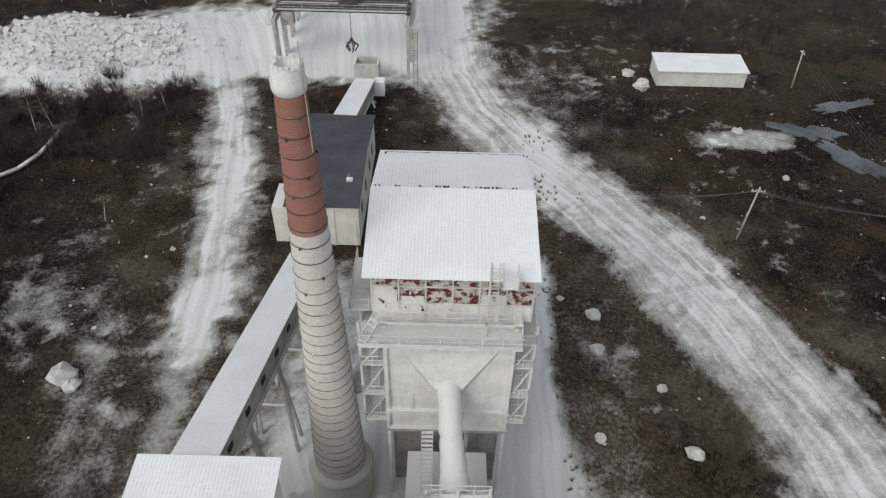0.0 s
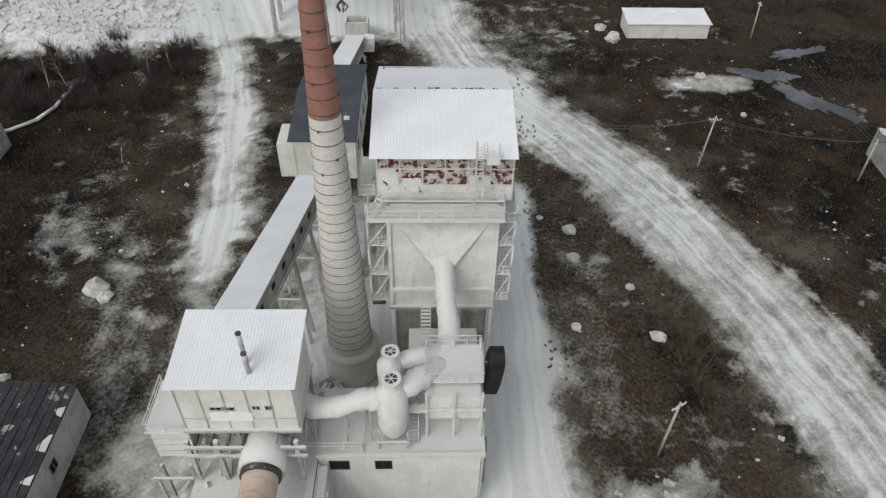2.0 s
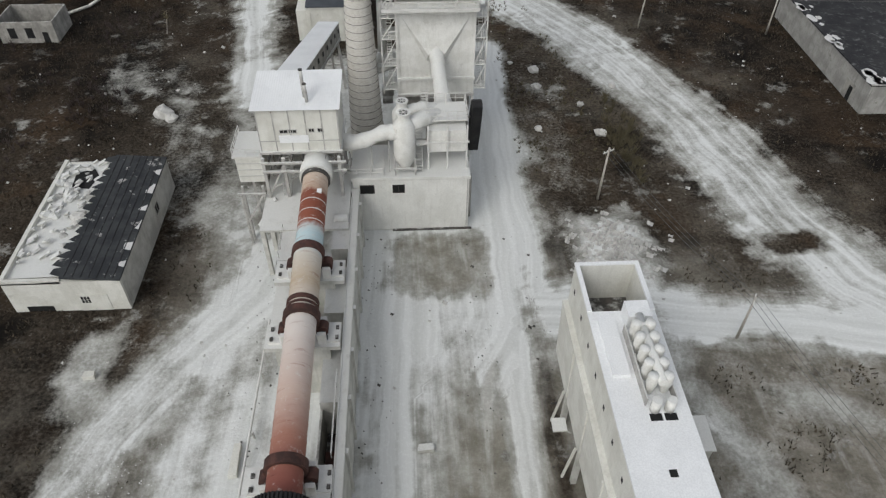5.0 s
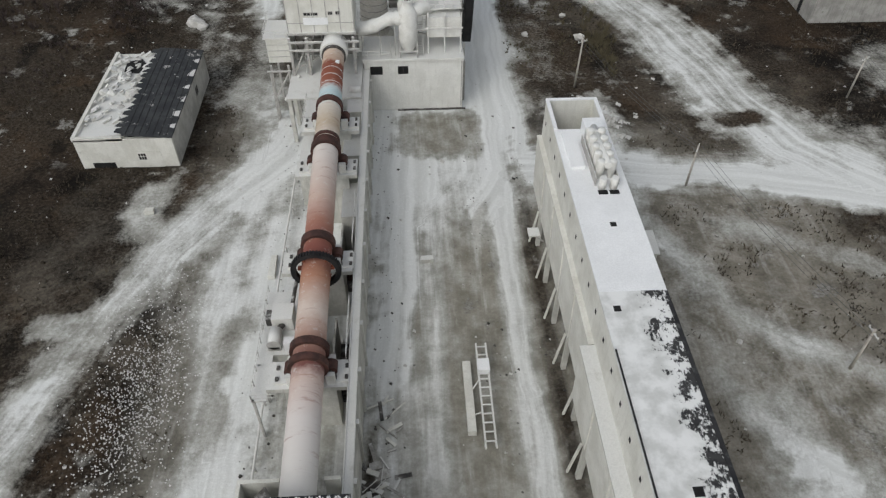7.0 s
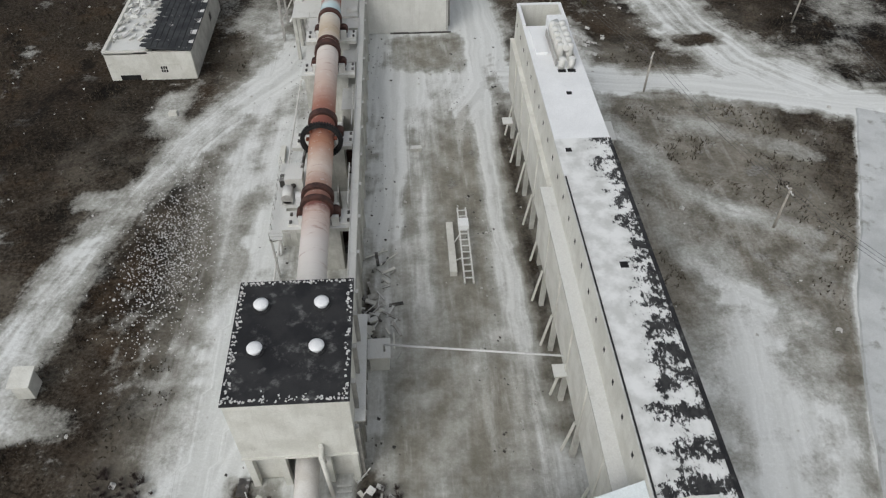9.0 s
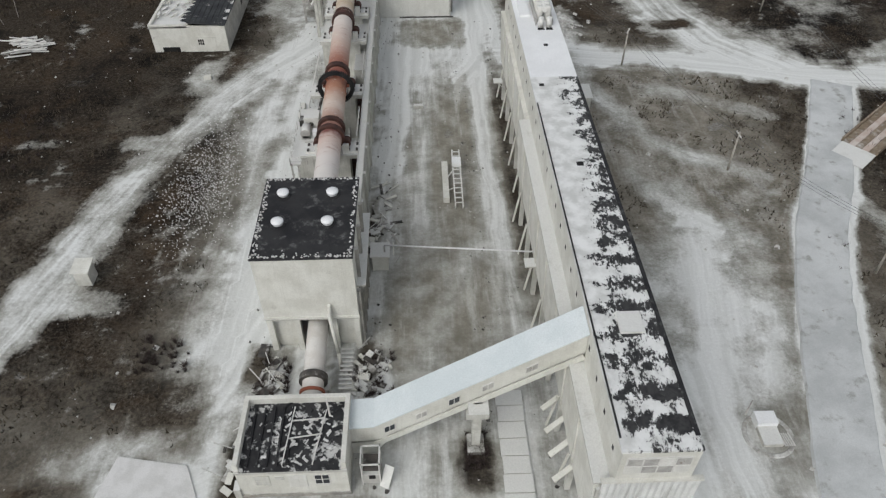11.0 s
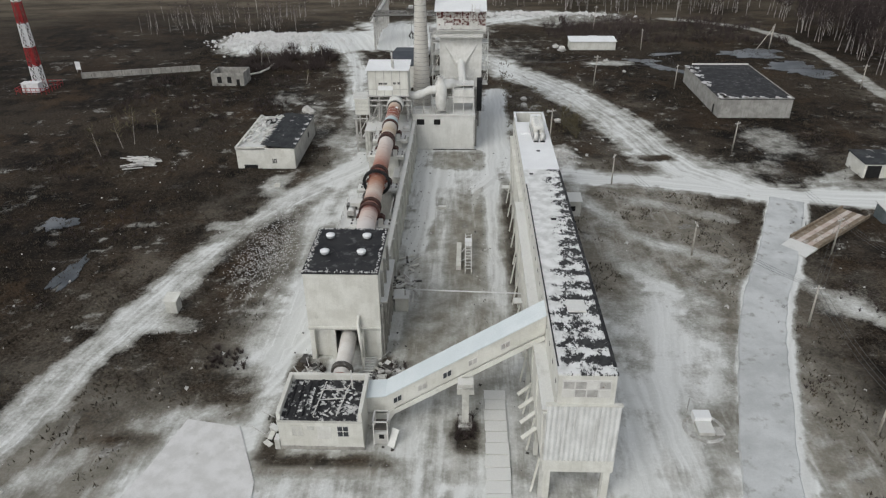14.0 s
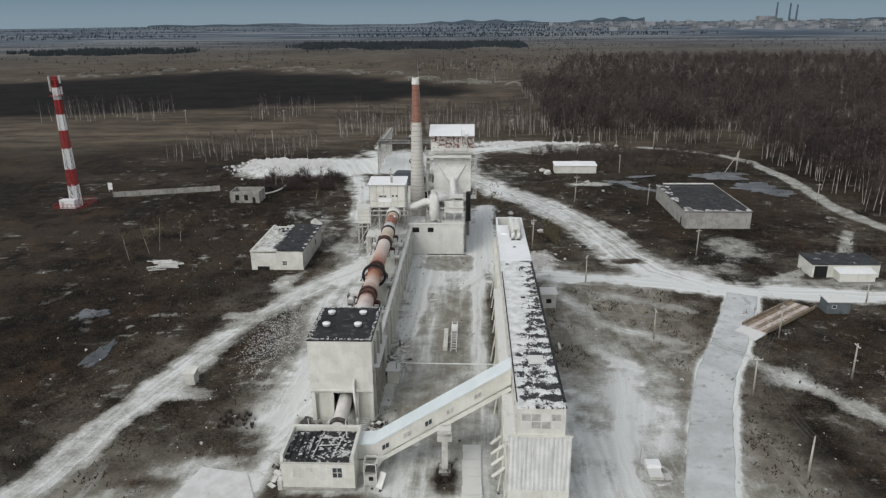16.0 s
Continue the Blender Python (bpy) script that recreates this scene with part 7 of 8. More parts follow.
def right_house():
    t = thing("flat_roofed_depot", (77, 61, 0), "long concrete depot with black roof and limed edges", "building")
    x0, x1, y0, y1 = 67.5, 86.0, 43.2, 77.0
    for k in range(6):
        xa = x0 + k * (x1 - x0) / 6
        part("wall_panel", Geo().box(xa, xa + (x1 - x0) / 6 - 0.05, y0, y0 + 0.3, 0, 4.9), GREYCON, t)
    for k in range(9):
        ya = y0 + 0.3 + k * (y1 - y0 - 0.3) / 9
        part("wall_panel", Geo().box(x0, x0 + 0.3, ya, ya + (y1 - y0) / 9 - 0.1, 0, 4.9), GREYCON, t)
        part("wall_panel", Geo().box(x1 - 0.3, x1, ya, ya + (y1 - y0) / 9 - 0.1, 0, 4.9), GREYCON, t)
    part("wall_panel", Geo().box(x0 + 0.3, x1 - 0.3, y1 - 0.3, y1, 0, 4.9), GREYCON, t)
    part("roof", Geo().box(x0 - 0.1, x1 + 0.1, y0 - 0.1, y1 + 0.1, 4.9, 5.1), TAR, t)
    rnd = random.Random(5)
    for k in range(44):
        if k % 2:
            x, y = x0 + abs(rnd.gauss(0, 1.3)), rnd.uniform(y0, y1)
        else:
            x, y = rnd.uniform(x0, x1), y0 + abs(rnd.gauss(0, 1.0))
        s = rnd.uniform(0.25, 1.3)
        part("lime_patch", Geo().prism([(x + s * math.cos(a) * rnd.uniform(0.5, 1), min(y1, max(y0, y + 1.6 * s * math.sin(a) * rnd.uniform(0.5, 1)))) for a in np.linspace(0, 5.6, 9)], "z", 5.1, 5.13), LIMEHEAP, t)
    part("coping", Geo().box(x0 - 0.15, x1 + 0.15, y0 - 0.15, y0 + 0.1, 5.1, 5.25), GREYCON, t)
    part("coping", Geo().box(x1 - 0.1, x1 + 0.15, y0 + 0.1, y1, 5.1, 5.25), GREYCON, t)
    part("coping", Geo().box(x0 + 2, x1, y1, y1 + 0.3, 5.1, 5.5), LIMED, t)
    part("gate", Geo().box(x0 - 0.06, x0 + 0.02, 46.6, 49.4, 0, 3.0), DARKCON, t)
    part("doorway", Geo().box(x0 - 0.09, x0 - 0.04, 47.0, 48.0, 0, 2.4), VOID, t)
    return t


right_house()


def plain_hut(name, x0, x1, y0, y1, h, wall, roof, label, over=0.2, slope=0.3, openings=()):
    t = thing(name, ((x0 + x1) / 2, (y0 + y1) / 2, 0), label, "hut")
    for a in ((x0, x1, y0, y0 + 0.2), (x0, x1, y1 - 0.2, y1), (x0, x0 + 0.2, y0 + 0.2, y1 - 0.2), (x1 - 0.2, x1, y0 + 0.2, y1 - 0.2)):
        part("wall", Geo().box(*a, 0, h), wall, t)
    if roof:
        part("roof", Geo().prism([(y0 - over, h), (y1 + over, h + slope), (y1 + over, h + slope + 0.15), (y0 - over, h + 0.15)], "x", x0 - over, x1 + over), roof, t)
        part("gable_fill", Geo().prism([(y0 + 0.2, h), (y1 - 0.2, h), (y1 - 0.2, h + slope)], "x", x0 + 0.05, x0 + 0.2), wall, t)
        part("gable_fill", Geo().prism([(y0 + 0.2, h), (y1 - 0.2, h), (y1 - 0.2, h + slope)], "x", x1 - 0.2, x1 - 0.05), wall, t)
    for (x, w, za, zb) in openings:
        part("opening", Geo().box(x - w / 2, x + w / 2, y0 - 0.03, y0 + 0.02, za, zb), VOID, t)
    return t


far = plain_hut("long_shed", 38.4, 54.4, 117.0, 123.0, 2.9, PLASTER, WHITEROOF, "long pale shed with white roof", 0.3, 0.5)
part("roof_box", Geo().box(45.5, 48.5, 121.6, 122.8, 3.3, 3.8), WHITEROOF, far)
plain_hut("roofless_hut", -74.6, -64.8, 71.4, 78.5, 3.9, DARKCON, None, "roofless concrete hut with empty openings", openings=((-72.2, 1.3, 0.9, 2.8), (-66.6, 1.0, 0, 2.0), (-69.2, 1.3, 0.9, 2.8)))
bk = plain_hut("lean_to_garage", 85.6, 101.0, 4.2, 11.5, 3.1, PLASTER, TARPATCH, "pale garage row with patched tar roof", openings=((87.6, 3.0, 0, 2.8),))
plain_hut("white_roofed_annex", 90.6, 98.6, 1.2, 4.1, 2.0, PLASTER, WHITEROOF, "small annex with a white lean-to roof")
wb = plain_hut("weigh_booth", 79.2, 83.8, -17.0, -13.6, 2.5, GREENPAINT, STEEL, "grey-green weighbridge booth with pale roof")
window(wb, (80.5, -17.0, 1.6), 0.9, 0.8, "y-", 1, 1, WHITEPAINT)
gb = plain_hut("pump_hut", 20.9, 24.0, -15.0, -11.8, 3.0, CONCRETE, CONCRETE, "small concrete pump hut beside the gallery", openings=((22.4, 1.1, 1.1, 2.1),))
plain_hut("track_kiosk", -42.5, -40.8, -48.9, -47.0, 2.1, CONCRETE, PLASTER, "tiny concrete kiosk on the dirt track")
bxk = plain_hut("switch_box", -8.1, -6.2, -47.6, -45.8, 2.3, PLASTER, LIMED, "dusty white switch box beside the wall")
plain_hut("broken_cabin", 52.5, 56.5, -92, -87, 2.6, DARKCON, CONCRETE, "low dark hut with concrete lid")

# weighbridge ramp
ramp_t = thing("weighbridge", (68.5, -19.5, 0), "wooden weighbridge deck with rusty wheel strips", "weighbridge")
u = Vector((78 - 63.2, -13.6 + 26.0, 0)).normalized()
n = Vector((-u.y, u.x, 0))
o = Vector((62.9, -27.5, 0.45))
for k, (m, off) in enumerate(((WOOD, 0.2), (PINKSHELL, 1.15), (WOOD, 2.1), (PINKSHELL, 3.05), (WOOD, 4.0))):
    c = o + n * off
    part("plank", Geo().hexa([c - Vector((0, 0, 0.35)), c + n * 0.9 - Vector((0, 0, 0.35)), c + n * 0.9 + u * 19 - Vector((0, 0, 0.35)), c + u * 19 - Vector((0, 0, 0.35)), c, c + n * 0.9, c + n * 0.9 + u * 19, c + u * 19]), m, ramp_t)
for off in (0.0, 5.0):
    c = o + n * off + Vector((0, 0, 0.25))
    part("side_beam", Geo().beam(c, c + u * 19, 0.25, 0.7), WOOD, ramp_t)
part("ramp_end", Geo().hexa([o - u * 4 - Vector((0, 0, 0.42)), o - u * 4 + n * 4.9 - Vector((0, 0, 0.42)), o + n * 4.9 - Vector((0, 0, 0.4)), o - Vector((0, 0, 0.4)), o - u * 4 - Vector((0, 0, 0.36)), o - u * 4 + n * 4.9 - Vector((0, 0, 0.36)), o + n * 4.9, o]), CONCRETE, ramp_t)

wellp = thing("well_cover", (30.8, -71, 0), "pale concrete well slab with a ribbed grate", "well")
part("slab", Geo().box(29.9, 31.9, -70.6, -69.2, 0, 1.0), WHITEROOF, wellp)
part("curb", Geo().lathe((30.9, -71.3, 0), [(2.5, 0.0), (2.4, 0.08), (2.1, 0.09), (2.0, 0)], 24), DARKCON, wellp)
part("lid", Geo().box(29.9, 31.8, -72.6, -70.6, 0.05, 0.5), CONCRETE, wellp)
for k in range(5):
    part("grate_bar", Geo().beam((32.1 + k * 0.22, -72.6, 0.15), (31.9 + k * 0.22, -71.2, 0.15), 0.1), PAINTED, wellp)
part("marker_post", Geo().box(29.4, 29.5, -69.0, -68.9, 0, 2.6), STEEL, wellp)

# ---- poles and wires ----
pole = thing("utility_pole", (0, 0, 0), "leaning pale concrete utility pole with crossarm", "pole", "utility poles")
part("shaft", Geo().tube((0, 0, 0), (0, 0, 8.6), 0.17, 0.11, n=8), POLEWOOD, pole, smooth=True)
arm = part("crossarm", Geo().box(-0.9, 0.9, -0.06, 0.06, 7.9, 8.02), STEEL, pole)
for x in (-0.8, -0.3, 0.3, 0.8):
    part("insulator", Geo().tube((x, 0, 8.02), (x, 0, 8.25), 0.06, n=8), PAINTED, arm)
PL = [(40.0, 73.3, 9.0, 3), (22.1, 24.5, 8.4, 2), (32.5, 0.1, 6.8, 0), (40.9, -29.5, 6.3, 2), (51.9, -50.1, 7.1, -1), (64.8, -28.5, 7.0, 0), (50.8, -72.0, 6.6, 4), (70.4, -44.5, 6.8, 1), (90.5, -10.6, 4.5, 0),
      (63.7, 19.8, 7.1, 1), (63.1, 70.0, 7.0, 4), (63.4, 117.5, 7.2, 5), (117.2, 70.6, 7.0, 0), (89.5, 171.2, 7.2, 0), (-103.4, 253.4, 7.8, 0), (-88.8, 176.3, 8.0, 0), (-161.9, 254.8, 7.8, 0), (52.0, 152.0, 9.0, 4), (108.6, 119.0, 8.2, -4)]
tops = {}
for k, (x, y, h, lean) in enumerate(PL):
    m = Matrix.Translation((x, y, -0.1)) @ pose(0, 0, 0, 0, lean, 30 * (k % 4)) @ Matrix.Diagonal((1, 1, h / 8.6, 1))
    c = copy_thing(pole, m)
    c.matrix_basis = m
    tops[k] = m @ Vector((0, 0, 8.1))
for ob in (*pole.children_recursive, pole):
    bpy.data.objects.remove(ob)
for (sx, sy) in ((33.1, 256.7), (108.6, 119.0)):
    st = thing("braced_pole", (sx, sy, 0), "pole braced by a slanting strut", "pole")
    part("shaft", Geo().tube((sx, sy, 0), (sx + 0.4, sy, 8.6), 0.15, n=8), POLEWOOD, st)
    part("strut", Geo().tube((sx - 4.2, sy, 0), (sx + 0.3, sy, 7.6), 0.13, n=8), POLEWOOD, st)


def wire(a, b, sag=0.9):
    g = Geo()
    pts = [Vector(a).lerp(Vector(b), k / 8) - Vector((0, 0, sag * 4 * (k / 8) * (1 - k / 8))) for k in range(9)]
    return g.path(pts, 0.018, 3)


for a, b in ((0, 10), (10, 12), (1, 2), (2, 3), (9, 5), (5, 4), (4, 6), (5, 7), (11, 10), (3, 4)):
    wires = thing("power_line", tops[a], "thin dark power line between poles", "wire", "power lines")
    for off in (-0.7, 0.0, 0.7):
        part("wire", wire(tops[a] + Vector((off, 0, 0)), tops[b] + Vector((off, 0, 0))), WIRE, wires)
wv0 = thing("power_line", tops[0], "thin dark power line between poles", "wire", "power lines")
for off in (-0.6, 0.1, 0.6):
    part("wire", wire(tops[0] + Vector((off, 0, 0)), Vector((20.5, 74 + off, 7.0))), WIRE, wv0)


# ---- radio mast ----


def radio_mast():
    cx, cy, hh = -125.2, 67.6, 42.0
    t = thing("radio_mast", (cx, cy, 0), "red and white lattice radio mast with antennas", "mast")

    def corner(k, z):
        w = 1.5 - 0.8 * z / hh
        a = math.pi / 4 + k * math.pi / 2
        return (cx + w * 1.2 * math.cos(a), cy + w * 1.2 * math.sin(a), z)
    levels = (0, 0.17, 0.30, 0.46, 0.60, 0.72, 0.83, 0.92, 1.0)
    for i in range(8):
        za, zb = levels[i] * hh, levels[i + 1] * hh
        m = REDPAINT if i % 2 else WHITEPAINT
        g = Geo()
        for k in range(4):
            g.beam(corner(k, za), corner(k, zb), 0.22)
            for j in range(3):
                a, b = za + (zb - za) * j / 3, za + (zb - za) * (j + 1) / 3
                g.beam(corner(k, a), corner((k + 1) % 4, b), 0.13).beam(corner((k + 1) % 4, a), corner(k, b), 0.13).beam(corner(k, a), corner((k + 1) % 4, a), 0.12)
        if m is REDPAINT:
            g.box(cx - 0.3, cx + 0.3, cy - 0.2, cy + 0.2, za, zb)
        else:
            g.box(cx - 0.15, cx + 0.15, cy - 0.1, cy + 0.1, za, zb)
        part("lattice_section", g, m, t)
    for k, (z, a) in enumerate(((41, 0), (40.5, 2.1), (41, 4.2), (37.5, 1.0), (38.5, 3.2))):
        part("antenna", Geo().box(cx + 1.7 * math.cos(a) - 0.25, cx + 1.7 * math.cos(a) + 0.25, cy + 1.7 * math.sin(a) - 0.15, cy + 1.7 * math.sin(a) + 0.15, z - 1.2, z + 1.2), WHITEPAINT if k % 2 else STEEL, t)
        part("antenna_arm", Geo().beam((cx, cy, z), (cx + 1.7 * math.cos(a), cy + 1.7 * math.sin(a), z), 0.1), STEEL, t)
    part("top_platform", Geo().box(cx - 1.6, cx + 1.6, cy - 1.6, cy + 1.6, 36.0, 36.12), REDPAINT, t)
    cab = thing("mast_cabinet", (cx - 0.5, cy - 3.4, 0), "white equipment container at the mast foot", "cabinet")
    part("body", Geo().box(cx - 3.0, cx + 2.0, cy - 4.6, cy - 2.2, 0.3, 2.9), WHITEPAINT, cab)
    part("roof", Geo().box(cx - 3.1, cx + 2.1, cy - 4.7, cy - 2.1, 2.9, 3.05), WHITEPAINT, cab)
    part("door", Geo().box(cx - 2.4, cx - 1.5, cy - 4.64, cy - 4.6, 0.4, 2.5), STEEL, cab)
    ring = thing("mast_fence", (cx, cy - 0.5, 0), "red fence round the mast foot", "fence")
    railing(ring, [(cx - 4.5, cy - 5.5, 0), (cx + 4.5, cy - 5.5, 0), (cx + 4.5, cy + 4, 0), (cx - 4.5, cy + 4, 0), (cx - 4.5, cy - 5.5, 0)], 1.8, 1.5, REDPAINT, 0.06)


radio_mast()

sign = thing("notice_board", (-123, 86.6, 0), "white notice board on two posts", "sign")
part("board", Geo().box(-123.9, -122.3, 86.5, 86.6, 0.9, 3.4), WHITEPAINT, sign)
for x in (-123.7, -122.5):
    part("post", Geo().box(x - 0.05, x + 0.05, 86.6, 86.7, 0, 3.4), STEEL, sign)
fence_t = thing("panel_fence", (-105, 83, 0), "grey concrete panel fence across the dry grass", "fence")
for k in range(12):
    a, b = Vector((-118.5, 79, 0)).lerp(Vector((-84, 88.5, 0)), k / 12), Vector((-118.5, 79, 0)).lerp(Vector((-84, 88.5, 0)), (k + 0.97) / 12)
    part("panel", Geo().beam(a + Vector((0, 0, 0.95)), b + Vector((0, 0, 0.95 + 0.05 * (k % 2))), 0.12, 1.9), DARKCON, fence_t)

# ---- yard clutter ----
rnd = random.Random(2024)
slabs_t = thing("slab_walk", (6.2, -74, 0), "row of pale concrete road slabs laid end to end", "slabs")
for k in range(12):
    y = -65.4 - k * 1.85
    part("slab", Geo().box(4.85 + rnd.uniform(-0.1, 0.1), 7.5 + rnd.uniform(-0.1, 0.1), y - 1.75, y, 0, 0.22 + rnd.uniform(0, 0.1)), WHITEWASH, slabs_t)
beam_t = single("concrete_beam", Geo().box(0.8, 1.6, -35.3, -27.2, 0, 0.8), PLASTER, "long white concrete beam lying in the yard", "beam")
tr = thing("steel_trestle", (2.9, -31, 0), "low dusty conveyor trestle standing in the yard", "trestle")
for x in (2.3, 3.3):
    part("side_rail", Geo().beam((x, -37.2, 0.9), (x, -25.6, 1.5), 0.16, 0.3), LIMED, tr)
    for y in (-36.5, -33, -29.5, -26.2):
        part("leg", Geo().box(x - 0.07, x + 0.07, y - 0.07, y + 0.07, 0, 1.3), STEEL, tr)
for k in range(12):
    part("idler", Geo().box(2.3, 3.3, -36.6 + k * 0.95, -36.45 + k * 0.95, 0.98 + k * 0.048, 1.1 + k * 0.048), STEEL, tr)
part("hopper", Geo().box(2.2, 3.4, -29.2, -27.8, 1.2, 2.0), WHITEROOF, tr)
part("link_bar", Geo().beam((1.6, -30.5, 0.6), (2.3, -29.8, 1.2), 0.12), STEEL, tr)
part("link_bar", Geo().beam((1.6, -33.4, 0.6), (2.3, -33.4, 1.0), 0.12), STEEL, tr)
pipe_t = thing("overhead_pipe", (2, -49, 0), "thin white pipe spanning from the switch box to the gallery", "pipe")
part("pipe", Geo().tube((-6.6, -47.0, 3.6), (10.6, -50.6, 5.4), 0.1, n=8), WHITEPAINT, pipe_t, smooth=True)
part("post", Geo().box(-6.7, -6.5, -47.1, -46.9, 0, 3.6), STEEL, pipe_t)
for (cx, cy, w, l, count) in ((-18.2, -62.8, 1.5, 3.4, 22), (-8.0, -62.6, 1.7, 3.2, 26), (-20.4, -72, 0.7, 4.0, 10), (-8.2, -41, 0.9, 5.0, 14)):
    rub = thing("concrete_rubble", (cx, cy, 0), "broken concrete slabs and scrap heaped beside the kiln house", "rubble", "rubble heaps")
    for k in range(count):
        x, y, z = cx + rnd.gauss(0, w * 0.6), cy + rnd.gauss(0, l * 0.5), 0.1
        q, a = rnd.uniform(0.2, 0.8), rnd.uniform(0, 3.1)
        z = max(0.1, 0.7 - 0.3 * math.hypot(x - cx, (y - cy) * 0.5)) * rnd.uniform(0.3, 1.0)
        part("slab_piece", Geo().beam((x - q * math.cos(a), y - q * math.sin(a), z), (x + q * math.cos(a), y + q * math.sin(a), z + rnd.uniform(-0.2, 0.35)), q * rnd.uniform(0.6, 1.4), rnd.uniform(0.1, 0.25)), (PLASTER, CONCRETE, DARKCON, DARKSTEEL)[k % 4], rub)
    for k in range(5):
        x, y, a = cx + rnd.gauss(0, w * 0.5), cy + rnd.gauss(0, l * 0.4), rnd.uniform(0, 3.1)
        part("bent_bar", Geo().beam((x, y, 0.2), (x + 1.6 * math.cos(a), y + 1.6 * math.sin(a), rnd.uniform(0.3, 1.4)), 0.09), STEEL, rub)
lf = thing("loader_frame", (-7.1, -74.2, 0), "small dusty steel machine frame with grey screen box", "machine")
for x in (-8.0, -6.4):
    for y in (-75.0, -73.2):
        part("post", Geo().box(x - 0.06, x + 0.06, y - 0.06, y + 0.06, 0, 3.6), PAINTED, lf)
part("top_frame", Geo().box(-8.1, -6.3, -75.1, -74.98, 3.5, 3.62).box(-8.1, -6.3, -73.25, -73.1, 3.5, 3.62).box(-8.1, -7.95, -75.1, -73.1, 3.5, 3.62).box(-6.45, -6.3, -75.1, -73.1, 3.5, 3.62), PAINTED, lf)
part("screen", Geo().box(-7.9, -6.5, -74.9, -73.3, 2.2, 2.4), DARKSTEEL, lf)
part("body", Geo().box(-8.0, -6.4, -75.0, -73.4, 0.2, 1.7), STEEL, lf)
part("side_plate", Geo().beam((-6.1, -75.4, 0.1), (-5.5, -74.2, 1.8), 0.9, 0.08), LIMED, lf)
part("opening", Geo().box(-7.4, -6.8, -75.03, -74.99, 1.0, 1.6), VOID, lf)
lp = thing("log_pile", (-70.5, 9.5, 0), "loose pile of pale sawn logs", "logs")
for k in range(34):
    x, y, a = rnd.gauss(-70.5, 1.5), rnd.gauss(9.5, 1.7), rnd.gauss(0.15, 0.25)
    z = 0.15 + rnd.uniform(0, 0.8)
    l = rnd.uniform(1.2, 2.4)
    part("log", Geo().tube((x - l * math.cos(a), y - l * math.sin(a), z), (x + l * math.cos(a), y + l * math.sin(a), z + rnd.uniform(-0.1, 0.2)), 0.12, n=6), PAINTED, lp)
cp = thing("curved_pipe", (-62.5, 88, 0), "pale bent pipe lying across the scrub", "pipe")
part("pipe", Geo().bent([(-71, 80.5, 0.5), (-66.5, 82, 0.5), (-63.6, 85, 0.5), (-62.2, 89, 0.5), (-61.8, 95.5, 0.6)], 0.28, 8), PLASTER, cp, smooth=True)
for k in range(26):
    x, y = rnd.uniform(-8.7, -5.2), rnd.uniform(-46, -31)
    a, l = rnd.uniform(0, 3.1), rnd.uniform(0.3, 1.5)
    single("broken_plank", Geo().beam((x - l * math.cos(a), y - l * math.sin(a), 0.1), (x + l * math.cos(a), y + l * math.sin(a), 0.18), rnd.uniform(0.1, 0.4), 0.12), rnd.choice((PLASTER, STEEL, DARKCON, DARKSTEEL)), "dusty broken plank lying in the yard", "plank", "broken planks")
for (x, y, w, l, h, m) in ((-20.3, -12.5, 0.8, 3.4, 0.6, PLASTER), (-2.3, -12.0, 1.6, 0.8, 0.5, CONCRETE), (-18.6, -43.0, 1.8, 2.6, 1.1, DARKSTEEL), (22.5, -33.5, 0.5, 2.6, 0.4, STEEL), (-37, -2, 1.2, 0.8, 0.6, PLASTER)):
    single("concrete_block", Geo().prism([(x - w / 2, y - l / 2), (x + w / 2, y - l / 2 + 0.1), (x + w / 2 - 0.08, y + l / 2), (x - w / 2 + 0.1, y + l / 2 - 0.06)], "z", 0, h), m, "dusty concrete block lying on the ground", "block", "loose blocks")


for (x, y, s) in ((18.3, 58.3, 0.9), (17.9, 52.8, 0.85), (25.7, 39.5, 0.95), (16.5, 41, 0.6), (30.5, 53, 0.7), (14.6, 61, 0.5), (24.2, 47.5, 0.6), (48.5, 101, 1.0), (52, 88, 0.6), (-40.5, 47, 1.6), (-39.3, 46, 1.1), (-46, 34, 0.6), (35.5, 116, 1.6), (34, 121, 1.2)):
    single("boulder", Geo().add(*lump((x, y, s * 0.3), s, rnd)), ROCK, "pale rough lime boulder on the grass", "boulder", "lime boulders")


def spread(name, count, at, size, mat, label, category):
    """Many loose stones in one mesh."""
    g = Geo()
    for _ in range(count):
        x, y, z = at()
        s = size()
        vs = [(x + s * math.cos(a) * rnd.uniform(0.6, 1.2), y + s * math.sin(a) * rnd.uniform(0.6, 1.2), z + (-0.05 if i % 2 else s * rnd.uniform(0.3, 0.7))) for i, a in enumerate((0.0, 1.05, 2.1, 3.14, 4.2, 5.2))]
        top = (x + rnd.uniform(-0.2, 0.2) * s, y + rnd.uniform(-0.2, 0.2) * s, z + s * rnd.uniform(0.6, 1.1))
        g.add(vs + [top], [(i, (i + 1) % 6, 6) for i in range(6)])
    me = bpy.data.meshes.new(name)
    me.from_pydata(g.v, [], g.f)
    me.materials.append(mat)
    return tagged(new(name, me), label, category, kind="stuff")


def zat(x, y):
    return float(height(np.array([x]), np.array([y]))[0])


def around(cx, cy, sx, sy):
    def f():
        x, y = rnd.gauss(cx, sx), rnd.gauss(cy, sy)
        return x, y, zat(x, y)
    return f


